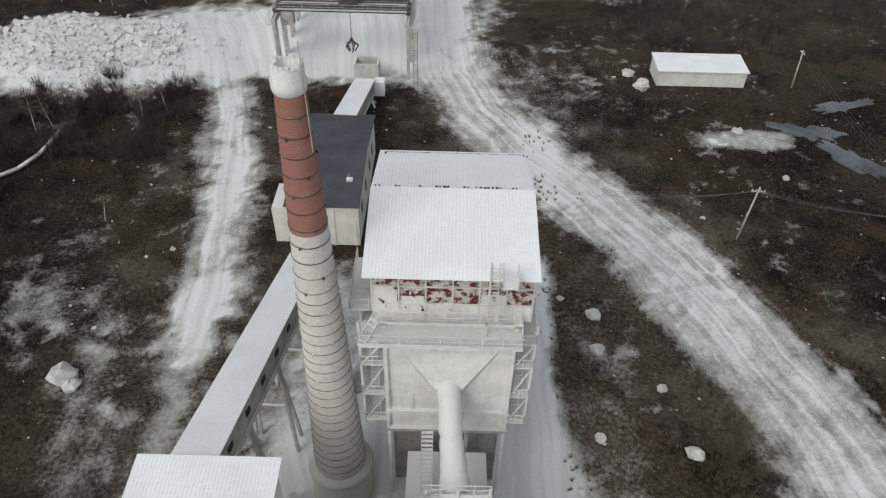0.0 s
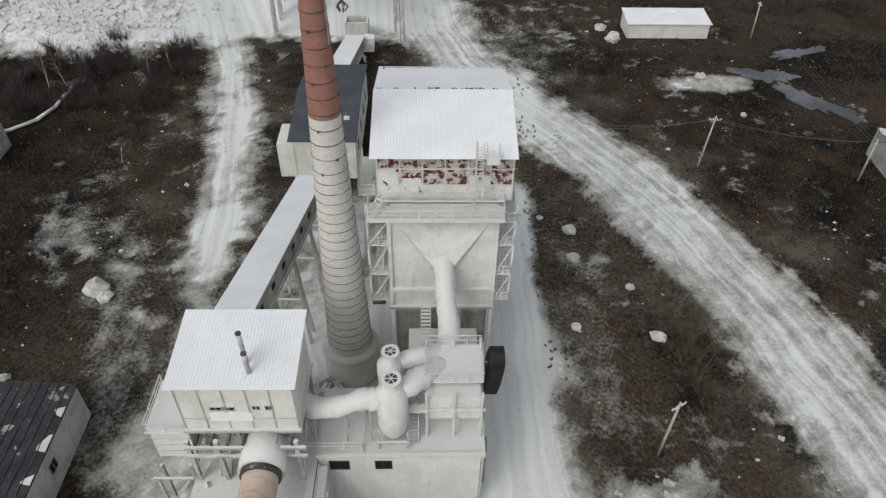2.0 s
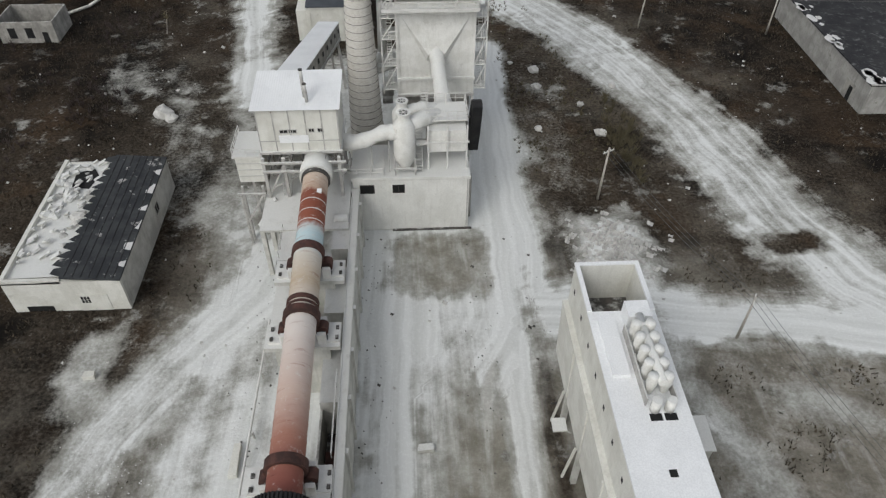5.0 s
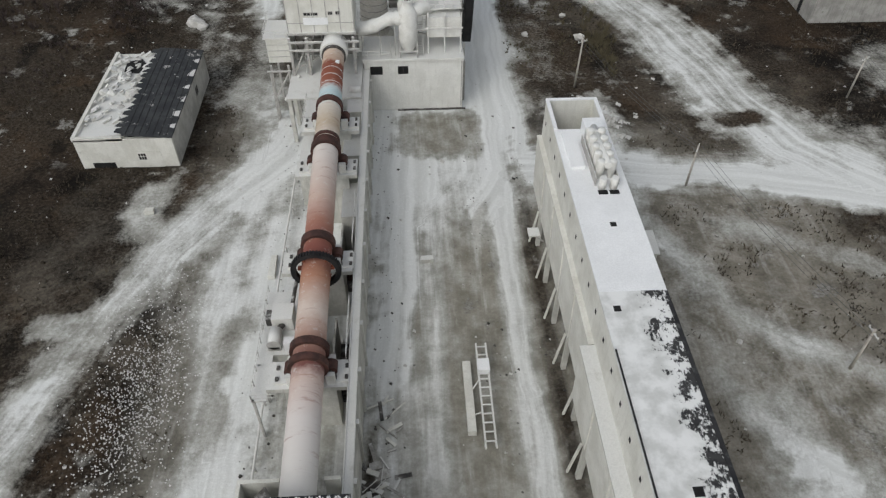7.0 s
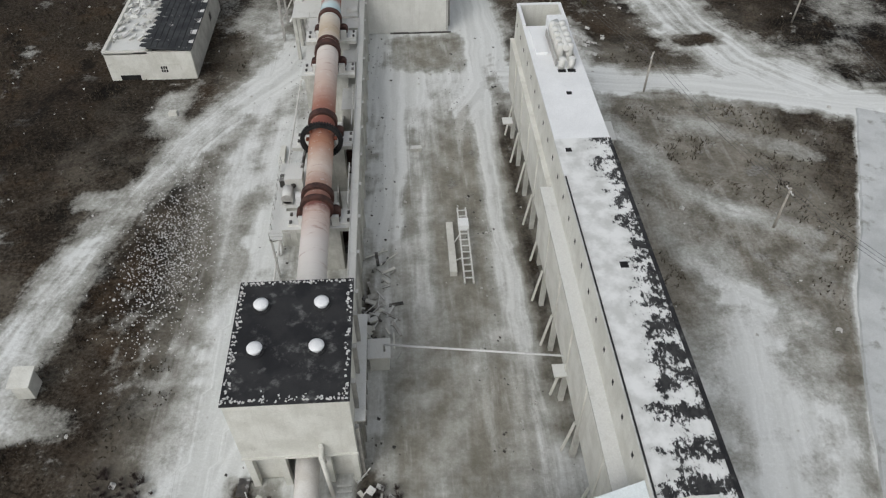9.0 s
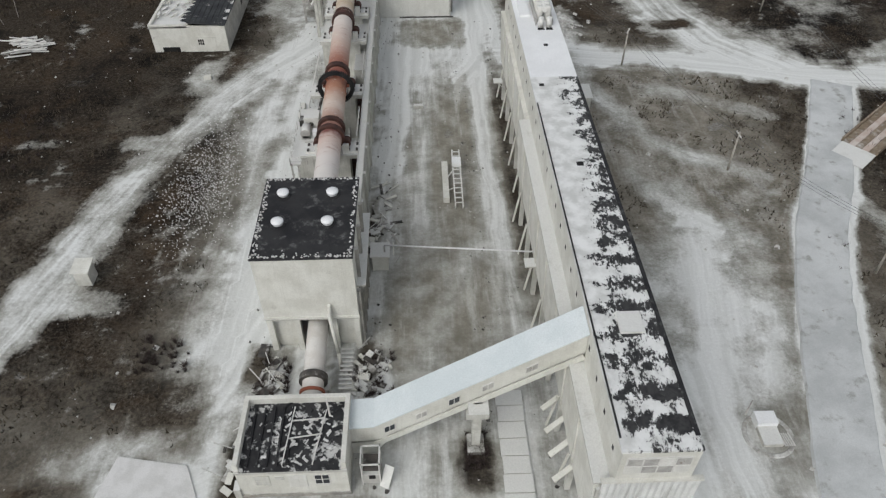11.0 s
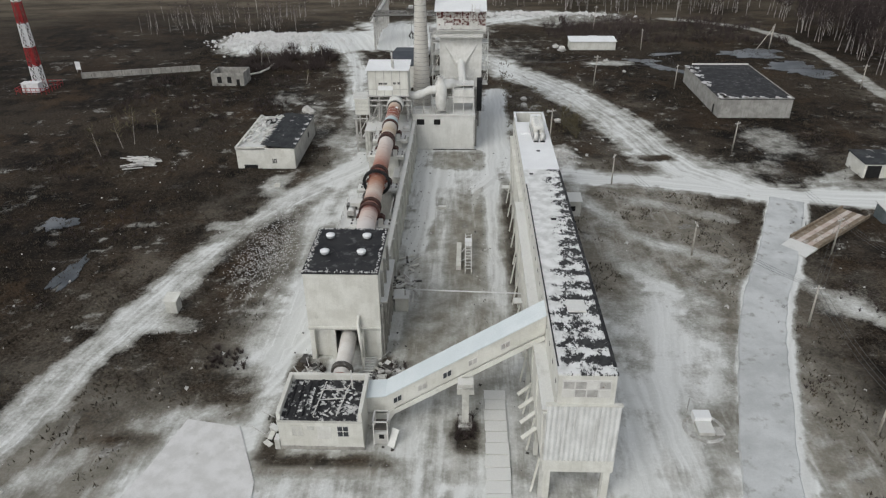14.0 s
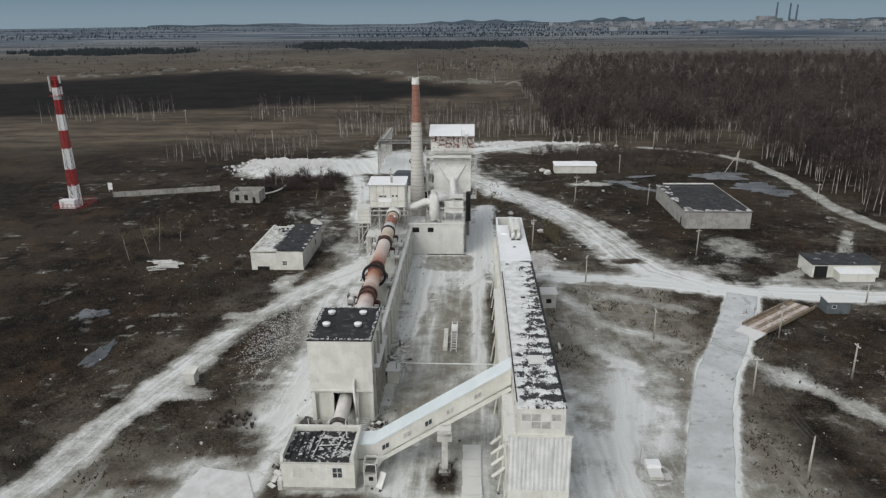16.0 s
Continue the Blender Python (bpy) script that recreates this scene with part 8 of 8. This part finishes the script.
spread("heap_stones", 1800, around(-68, 124, 9, 6), lambda: 0.15 + abs(rnd.gauss(0, 0.4)), LIMEHEAP, "white lime blocks strewn over the waste heap", "stones")
spread("rubble_stones", 380, around(22, 13.5, 2.4, 3.2), lambda: rnd.uniform(0.12, 0.6), ROCK, "grey-white rubble mound beside the road", "stones")
spread("scattered_stones", 900, lambda: (lambda x, y: (x, y, 0.0))(rnd.uniform(-75, 75), rnd.uniform(-90, 120)), lambda: 0.05 + abs(rnd.gauss(0, 0.09)) + (0.25 if rnd.random() < 0.03 else 0), ROCK, "small pale stones scattered over the ground", "stones")
spread("white_pebbles", 2600, around(-32.0, -29, 2.5, 7), lambda: rnd.uniform(0.04, 0.13), LIMEHEAP, "white pebbles and stalks on dark soil", "pebbles")
spread("dark_clods", 600, lambda: (lambda x, y: (x, y, 0.0))(rnd.choice((-19.8, -8.6, -6.8, 10.8, 17.6, -18.2, 4.6)) + rnd.gauss(0, 1.1), rnd.uniform(-80, 18)), lambda: abs(rnd.gauss(0, 0.09)) + 0.03, DARKSTEEL, "dark clods and scrap along the walls", "debris")
spread("far_bank_stones", 420, around(30, 178, 14, 2.5), lambda: rnd.uniform(0.3, 1.3), LIMEHEAP, "white stones on the far bank", "stones")

# ---- ponds ----


def pond(cx, cy, rx, ry, seed, label, turn=0.0):
    r = random.Random(seed)
    n = 90
    ct, st = math.cos(radians(turn)), math.sin(radians(turn))
    off = [r.uniform(0, 6.28) for _ in range(4)]
    pts = []
    for k in range(n):
        a = 2 * math.pi * k / n
        q = 1 + 0.28 * math.sin(2 * a + off[0]) + 0.2 * math.sin(3 * a + off[1]) + 0.12 * math.sin(7 * a + off[2])
        q += 0.09 * math.sin(13 * a + off[3]) + r.uniform(-0.06, 0.06)
        u, v = rx * q * math.cos(a), ry * q * math.sin(a)
        pts.append((cx + u * ct - v * st, cy + u * st + v * ct))
    single("water", Geo().prism(pts, "z", 0.0, 0.10), ICE, label, "pond", kind="structure")


pond(60.5, 102, 4.6, 2.6, 1, "grey half-frozen pond in the grass", -20)
pond(65.5, 93, 7.5, 2.2, 2, "grey half-frozen pond in the grass", -58)
pond(70, 111, 5.5, 1.6, 9, "grey half-frozen pond in the grass", 25)
pond(-63, -38, 1.3, 6, 3, "narrow grey puddle in the grass")
pond(-74, -20, 2.5, 3.0, 4, "dark puddle in the scrub")
pond(108, 92, 9, 8, 5, "shallow grey meltwater by the road")
pond(100, 112, 12, 5, 6, "shallow grey meltwater by the road")

# ---- dry grass tufts on the brown ground ----
DRYGRASS = surface("dry_grass", (0.036, 0.029, 0.021), (0.088, 0.071, 0.049), 0.4, bump=0)
rs = np.random.RandomState(5)
gx, gy = rs.uniform(-95, 118, 60000), rs.uniform(-95, 150, 60000)
gd = dustiness(gx, gy)[0]
clump = fbm(gx / 6, gy / 6, 101)
pick = (gd < 0.22) & (clump > 0.42) & ~((np.abs(gx + 2) < 21) & (gy < 62))
gx, gy = gx[pick], gy[pick]
gz = height(gx, gy)
n = len(gx)
V = np.zeros((n, 9, 3))
for b in range(3):
    a = rs.uniform(0, 6.28, n)
    hgt, w = rs.uniform(0.15, 0.55, n), rs.uniform(0.05, 0.16, n)
    ox, oy = rs.normal(0, 0.25, n), rs.normal(0, 0.25, n)
    V[:, b * 3, :] = np.stack([gx + ox - w * np.cos(a), gy + oy - w * np.sin(a), gz - 0.05], 1)
    V[:, b * 3 + 1, :] = np.stack([gx + ox + w * np.cos(a), gy + oy + w * np.sin(a), gz - 0.05], 1)
    V[:, b * 3 + 2, :] = np.stack([gx + ox + rs.normal(0, 0.2, n), gy + oy + rs.normal(0, 0.2, n), gz + hgt], 1)
me = bpy.data.meshes.new("dry_grass")
me.vertices.add(n * 9)
me.vertices.foreach_set("co", V.ravel())
me.loops.add(n * 9)
me.loops.foreach_set("vertex_index", np.arange(n * 9))
me.polygons.add(n * 3)
me.polygons.foreach_set("loop_start", np.arange(0, n * 9, 3))
me.materials.append(DRYGRASS)
me.update()
tagged(new("dry_grass", me), "tufts of dead brown grass on bare soil", "grass", kind="stuff")

# ---- bare woods ----


def tree_shape(r, height_m, twigs):
    """One bare birch: trunk faces, then limb and twig faces."""
    v, f, kind = [], [], []
    lean = Vector((r.gauss(0, 0.05), r.gauss(0, 0.05), 1))
    tr = 0.0074 * height_m

    def spike(p, q, w, kd, sides=3):
        p, q = Vector(p), Vector(q)
        d = (q - p).normalized()
        a = d.cross(Vector((0.3, 0.9, 0.2))).normalized()
        b = d.cross(a)
        n = len(v)
        for k in range(sides):
            t = 2 * math.pi * k / sides
            v.append(tuple(p + (a * math.cos(t) + b * math.sin(t)) * w))
        v.append(tuple(q))
        for k in range(sides):
            f.append((n + k, n + (k + 1) % sides, n + sides))
            kind.append(kd)
    spike((0, 0, 0), lean * height_m, tr, 0, 4)
    for _ in range(twigs):
        h = height_m * r.uniform(0.3, 0.97)
        root = lean * h
        a = r.uniform(0, 6.28)
        ln = height_m * (0.06 + 0.22 * (1 - abs(h / height_m - 0.5)))
        tip = root + Vector((math.cos(a), math.sin(a), r.uniform(0.5, 1.4))).normalized() * ln
        spike(root, tip, 0.05, 1, 3)
        for _ in range(3):
            m = root.lerp(tip, r.uniform(0.3, 0.9))
            e = m + Vector((r.gauss(0, 1), r.gauss(0, 1), r.uniform(0.2, 1.5))).normalized() * ln * r.uniform(0.4, 0.7)
            n = len(v)
            w = Vector((r.gauss(0, 1), r.gauss(0, 1), 0)).normalized() * 0.13
            v.extend([tuple(m - w), tuple(m + w), tuple(e)])
            f.append((n, n + 1, n + 2))
            kind.append(1)
    return np.array(v), np.array(f), np.array(kind)


def woods(name, spots, twigs, hmin, hmax, label, seed, mats=(WOODBARK, TWIG)):
    r = random.Random(seed)
    shapes = [tree_shape(r, 1.0 * 12, twigs) for _ in range(7)]
    vs, fs, ks, base = [], [], [], 0
    for (x, y) in spots:
        v, f, k = shapes[r.randrange(7)]
        a, s = r.uniform(0, 6.28), r.uniform(hmin, hmax) / 12
        c, n = math.cos(a) * s, math.sin(a) * s
        w = np.empty_like(v)
        w[:, 0], w[:, 1], w[:, 2] = x + v[:, 0] * c - v[:, 1] * n, y + v[:, 0] * n + v[:, 1] * c, v[:, 2] * s - 0.1
        vs.append(w)
        fs.append(f + base)
        ks.append(k)
        base += len(v)
    V, F, K = np.concatenate(vs), np.concatenate(fs), np.concatenate(ks)
    me = bpy.data.meshes.new(name)
    me.vertices.add(len(V))
    me.vertices.foreach_set("co", V.ravel())
    me.loops.add(F.size)
    me.loops.foreach_set("vertex_index", F.ravel())
    me.polygons.add(len(F))
    me.polygons.foreach_set("loop_start", np.arange(0, F.size, 3))
    for m in mats:
        me.materials.append(m)
    me.polygons.foreach_set("material_index", K)
    me.update()
    return tagged(new(name, me), label, "trees", kind="stuff")


def brush(name, spots, blades, hmin, hmax, label, seed, mats):
    """Low bushes of many thin upright stems that fan out from the ground."""
    rs = np.random.RandomState(seed)
    at = np.repeat(np.array(spots), blades * 4, axis=0)
    n = len(at)
    tall = np.repeat(rs.uniform(hmin, hmax, len(spots)), blades * 4)
    a, out, h = rs.uniform(0, 6.28, n), rs.uniform(0.05, 0.62, n) ** 0.8, tall * rs.uniform(0.35, 1.0, n)
    low, w, t = h * rs.uniform(0.0, 0.5, n), rs.uniform(0.018, 0.04, n), rs.uniform(0, 6.28, n)
    root = np.stack([at[:, 0] + np.cos(a) * out * low * 0.8, at[:, 1] + np.sin(a) * out * low * 0.8, low], 1)
    tip = np.stack([at[:, 0] + np.cos(a) * out * h + rs.normal(0, 0.12, n), at[:, 1] + np.sin(a) * out * h + rs.normal(0, 0.12, n), h], 1)
    side = np.stack([np.cos(t) * w, np.sin(t) * w, 0 * w], 1)
    co = np.stack([root - side, root + side, tip], 1)
    co[:, :, 2] += height(at[:, 0], at[:, 1])[:, None] - 0.05
    me = bpy.data.meshes.new(name)
    me.vertices.add(n * 3)
    me.vertices.foreach_set("co", co.ravel())
    me.loops.add(n * 3)
    me.loops.foreach_set("vertex_index", np.arange(n * 3))
    me.polygons.add(n)
    me.polygons.foreach_set("loop_start", np.arange(0, n * 3, 3))
    me.materials.append(mats[0])
    me.update()
    return tagged(new(name, me), label, "bushes", kind="stuff")


def sample(count, seed, box, ok):
    r = random.Random(seed)
    out = []
    while len(out) < count:
        x, y = r.uniform(box[0], box[1]), r.uniform(box[2], box[3])
        if ok(x, y, r):
            out.append((x, y))
    return out


def right_edge(x, y, r):
    front = 176 + 0.16 * (120 - x) if x < 126 else 48 + 0.4 * abs(x - 150)
    d = y - front
    if x > 126:
        d = min(x - 128, d + 60) if y < 176 else d
    return d > 0 and r.random() < (1.0 if d < 90 else 0.55)


woods("birch_wood", sample(3400, 3, (45, 420, 40, 420), right_edge), 38, 11, 17, "dense bare birch wood with pale trunks", 5)
woods("birch_wood", sample(2300, 4, (20, 760, 400, 720), lambda x, y, r: x > 60 + (y - 400) * 0.2), 30, 12, 17, "bare birch wood running back over the plain", 6)
woods("birch_row", sample(260, 7, (-66, 60, 200, 262), lambda x, y, r: r.random() < 0.4 + 0.6 * (x > -20)), 8, 10, 15, "thin row of bare birches behind the plant", 9)
woods("birch_row", sample(90, 8, (-128, -66, 138, 190), lambda x, y, r: abs(y - 160 - 0.2 * (x + 95)) < 18), 8, 6, 10, "young bare birches in dry grass", 10)
woods("birch_row", sample(170, 11, (-420, -96, 262, 305), lambda x, y, r: math.sin(x * 0.05) > -0.2), 8, 8, 13, "scattered bare birches along the ploughed field", 12)
woods("field_birches", sample(420, 15, (-60, 320, 470, 760), lambda x, y, r: True), 7, 8, 14, "bare birches beyond the field", 14)
brush("sapling_scrub", sample(380, 21, (-72, -42, 88, 113), lambda x, y, r: math.sin(x * 0.5) + math.sin(y * 0.43 + 1) > -0.3), 10, 1.6, 4.6, "bare brown sapling scrub", 22, (TWIG, TWIG))
brush("sapling_scrub", sample(130, 23, (32, 62, 132, 160), lambda x, y, r: True), 8, 2, 6, "bare brown sapling scrub", 24, (TWIG, TWIG))
brush("sapling_scrub", sample(520, 27, (40, 118, 126, 170), lambda x, y, r: math.sin(x * 0.21) + math.sin(y * 0.3) > -0.4), 9, 1.8, 5.0, "bare brown sapling scrub", 28, (TWIG, TWIG))
brush("sapling_scrub", sample(260, 29, (-95, -48, 36, 90), lambda x, y, r: math.sin(x * 0.33) + math.sin(y * 0.27) > 0.5), 9, 0.7, 2.2, "low dark scrub on the waste ground", 30, (TWIG, TWIG))
brush("sapling_scrub", sample(420, 71, (-100, -50, -70, 60), lambda x, y, r: math.sin(x * 0.29 + 1) + math.sin(y * 0.23) + math.sin((x - y) * 0.11) > 0.9), 6, 0.5, 1.4, "low dark weeds on the waste ground", 72, (TWIG, TWIG))
brush("sapling_scrub", sample(300, 73, (46, 112, -70, 40), lambda x, y, r: math.sin(x * 0.31) + math.sin(y * 0.27 + 1) > 0.6 and abs(y + 6) > 8 and x - 55 > (y + 30) * 0.45), 6, 0.5, 1.3, "low dark weeds beyond the concrete road", 74, (TWIG, TWIG))
brush("sapling_scrub", sample(240, 75, (12.5, 30, 26, 100), lambda x, y, r: x < 34 - 0.32 * (y - 20) * 0.7 and math.sin(x * 0.6) + math.sin(y * 0.4) > 0.1), 6, 0.4, 1.0, "low rusty weeds between tower and road", 76, (BUSHTWIG, BUSHTWIG))
brush("road_bush", sample(70, 25, (26.5, 31.5, 26, 50), lambda x, y, r: abs((x - 29) / 2.5) + abs((y - 39) / 12) < 1.1), 12, 1.2, 2.6, "olive-brown twiggy bushes beside the road", 26, (BUSHTWIG, BUSHTWIG))


for i, (x0, x1, y0, y1) in enumerate(((-9.2, -5.4, -67, -60), (-19.6, -16.2, -67.5, -60.5), (1.4, 3.6, -74, -70), (-33, -27, -62, -57))):
    brush("dead_bush", sample(46, 50 + i, (x0, x1, y0, y1), lambda x, y, r: True), 12, 0.5, 1.3, "low dark tangle of dead twigs", 60 + i, (TWIG, TWIG))


def bare_tree(x, y, h, seed, lean=0.0):
    r = random.Random(seed)
    t = thing("birch_tree", (x, y, 0), "slender bare birch with pale trunk", "tree", "single birches")
    v, f, k = tree_shape(r, h, 16)
    g = Geo().tube((x, y, 0), (x + lean, y, h * 0.55), 0.075, 0.05, n=7)
    g.tube((x + lean, y, h * 0.55), (x + lean * 1.6, y + 0.2, h), 0.05, 0.012, n=6)
    part("trunk", g, BARK, t)
    crown = Geo()
    for q in f[k == 1]:
        crown.add([(v[i][0] * 1.0 + x + lean * v[i][2] / h * 1.5, v[i][1] + y, v[i][2]) for i in q], [(0, 1, 2)])
    me = bpy.data.meshes.new("crown")
    me.from_pydata(crown.v, [], crown.f)
    me.materials.append(BUSHTWIG)
    ob = new("crown", me)
    ob.parent = t
    ob.matrix_parent_inverse = Matrix.Translation((-x, -y, 0))


for i, (x, y, h, l) in enumerate(((-66, 96, 7, 0.4), (-63.5, 97, 6, -0.5), (-46.5, 74, 4.5, 0.6), (-79, 19, 8, -0.8), (-77.5, 22, 9, 0.7), (-82, 14, 7, -0.6), (-75, 30, 6, 0.3), (-50, 100, 6, 0.3), (-47, 103, 5, -0.2))):
    bare_tree(x, y, h, 40 + i, l)


# ---- far distance: conifer belts, town, stacks ----
def belt(name, spots, h, label):
    g = Geo()
    r = random.Random(len(spots))
    for (x, y) in spots:
        s = h * r.uniform(0.7, 1.2)
        z = -2.0
        n = len(g.v)
        u = r.uniform(0.22, 0.42)
        g.v += [(x + s * u * r.uniform(0.6, 1.3) * math.cos(a), y + s * u * math.sin(a), z) for a in (0, 1.57, 3.14, 4.71)] + [(x + s * r.uniform(-0.1, 0.1), y, z + s)]
        g.f += [(n, n + 1, n + 4), (n + 1, n + 2, n + 4), (n + 2, n + 3, n + 4), (n + 3, n, n + 4)]
    me = bpy.data.meshes.new(name)
    me.from_pydata(g.v, [], g.f)
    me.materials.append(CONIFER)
    return tagged(new(name, me), label, "trees", kind="stuff")


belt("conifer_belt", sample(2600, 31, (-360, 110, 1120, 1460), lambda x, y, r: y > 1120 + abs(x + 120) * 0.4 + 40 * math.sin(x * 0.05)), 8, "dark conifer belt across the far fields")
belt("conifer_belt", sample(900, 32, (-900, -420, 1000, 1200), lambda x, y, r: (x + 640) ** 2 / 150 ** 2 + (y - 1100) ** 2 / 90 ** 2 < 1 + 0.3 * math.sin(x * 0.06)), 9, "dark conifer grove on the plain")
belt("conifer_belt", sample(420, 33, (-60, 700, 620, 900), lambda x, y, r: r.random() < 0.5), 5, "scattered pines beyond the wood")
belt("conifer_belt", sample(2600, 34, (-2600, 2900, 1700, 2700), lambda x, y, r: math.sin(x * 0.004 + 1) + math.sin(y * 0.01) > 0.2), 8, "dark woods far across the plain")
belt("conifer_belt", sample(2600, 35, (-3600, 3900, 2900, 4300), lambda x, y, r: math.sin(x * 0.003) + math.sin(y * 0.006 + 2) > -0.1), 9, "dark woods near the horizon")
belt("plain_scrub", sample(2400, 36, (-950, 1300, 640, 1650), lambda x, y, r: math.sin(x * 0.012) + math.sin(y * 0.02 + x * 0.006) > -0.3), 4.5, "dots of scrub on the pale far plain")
# pale quarry edges on the plain
BANKSOIL = surface("pale_bank_soil", (0.11, 0.102, 0.085), (0.22, 0.208, 0.180), 0.12)
for i in range(44):
    rq = random.Random(300 + i)
    x = -441 + i * 13 + rq.uniform(-14, 14)
    y = float(np.interp(x, (-441, -366, -255, -106, 17), (508, 577, 658, 571, 432))) + 14 + rq.uniform(0, 60)
    w, h = rq.uniform(3, 13), rq.uniform(0.6, 3.4)
    single("quarry_bank", Geo().prism([(x - w, -0.5), (x + w, -0.5), (x + w * 0.8, h * rq.uniform(0.2, 0.9)), (x + w * 0.4, h * rq.uniform(0.5, 1)), (x + w * 0.1, h), (x - w * 0.35, h * rq.uniform(0.5, 1)), (x - w * 0.8, h * 0.4)], "y", y, y + rq.uniform(5, 16)), BANKSOIL, "pale eroded quarry bank beyond the field", "bank", "quarry banks")

# added glowing backdrop: hazy distance and low sky painted behind everything
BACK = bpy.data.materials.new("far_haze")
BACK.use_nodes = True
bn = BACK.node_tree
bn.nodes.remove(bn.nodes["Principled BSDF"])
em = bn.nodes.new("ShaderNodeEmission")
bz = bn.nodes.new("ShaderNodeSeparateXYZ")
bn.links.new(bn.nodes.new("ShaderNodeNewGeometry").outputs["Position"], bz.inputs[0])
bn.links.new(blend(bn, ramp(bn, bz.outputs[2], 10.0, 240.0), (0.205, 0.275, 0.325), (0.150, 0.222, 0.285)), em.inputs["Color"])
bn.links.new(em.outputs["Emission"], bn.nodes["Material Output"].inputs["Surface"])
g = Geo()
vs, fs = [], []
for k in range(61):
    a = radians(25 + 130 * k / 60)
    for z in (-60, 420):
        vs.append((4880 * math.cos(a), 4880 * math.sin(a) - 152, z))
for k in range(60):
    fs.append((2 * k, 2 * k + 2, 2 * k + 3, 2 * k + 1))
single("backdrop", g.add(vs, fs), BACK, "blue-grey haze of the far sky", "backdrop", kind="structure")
# ridge colour is mostly painted haze
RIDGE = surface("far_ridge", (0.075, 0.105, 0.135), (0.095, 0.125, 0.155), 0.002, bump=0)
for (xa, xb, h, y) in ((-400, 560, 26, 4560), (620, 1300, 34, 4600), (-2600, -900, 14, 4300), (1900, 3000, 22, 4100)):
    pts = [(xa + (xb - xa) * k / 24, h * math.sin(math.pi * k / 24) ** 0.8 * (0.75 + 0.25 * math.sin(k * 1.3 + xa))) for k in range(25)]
    single("far_ridge", Geo().prism([(xa, -20)] + pts + [(xb, -20)], "y", y, y + 60), RIDGE, "low wooded ridge in painted blue haze on the horizon", "ridge", "far ridges", kind="structure")

g = Geo()
r = random.Random(90)
for k in range(420):
    x, y = r.gauss(1500, 620), r.uniform(2300, 4200)
    if x < 350:
        continue
    w, l, h = r.uniform(8, 40), r.uniform(8, 30), r.choice((5, 6, 8, 12, 18))
    z = -1.0
    g.box(x - w / 2, x + w / 2, y - l / 2, y + l / 2, z - 1, z + h)
for k in range(10):
    x, y = r.uniform(350, 700), r.uniform(2900, 3300)
    g.box(x - 50, x + 50, y - 10, y + 10, 0, 6)
me = bpy.data.meshes.new("far_town")
me.from_pydata(g.v, [], g.f)
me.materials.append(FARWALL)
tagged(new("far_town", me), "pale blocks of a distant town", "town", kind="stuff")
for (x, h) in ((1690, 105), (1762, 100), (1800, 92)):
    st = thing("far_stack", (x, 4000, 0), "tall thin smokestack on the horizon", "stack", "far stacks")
    # stacks take the ridge's haze-tinted colour
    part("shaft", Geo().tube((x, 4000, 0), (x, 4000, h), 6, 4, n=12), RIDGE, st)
hall = single("power_hall", Geo().box(1590, 1680, 3970, 4030, 0, 34).box(1680, 1720, 3980, 4020, 0, 22), FARWALL, "long boiler hall under the far stacks", "hall")
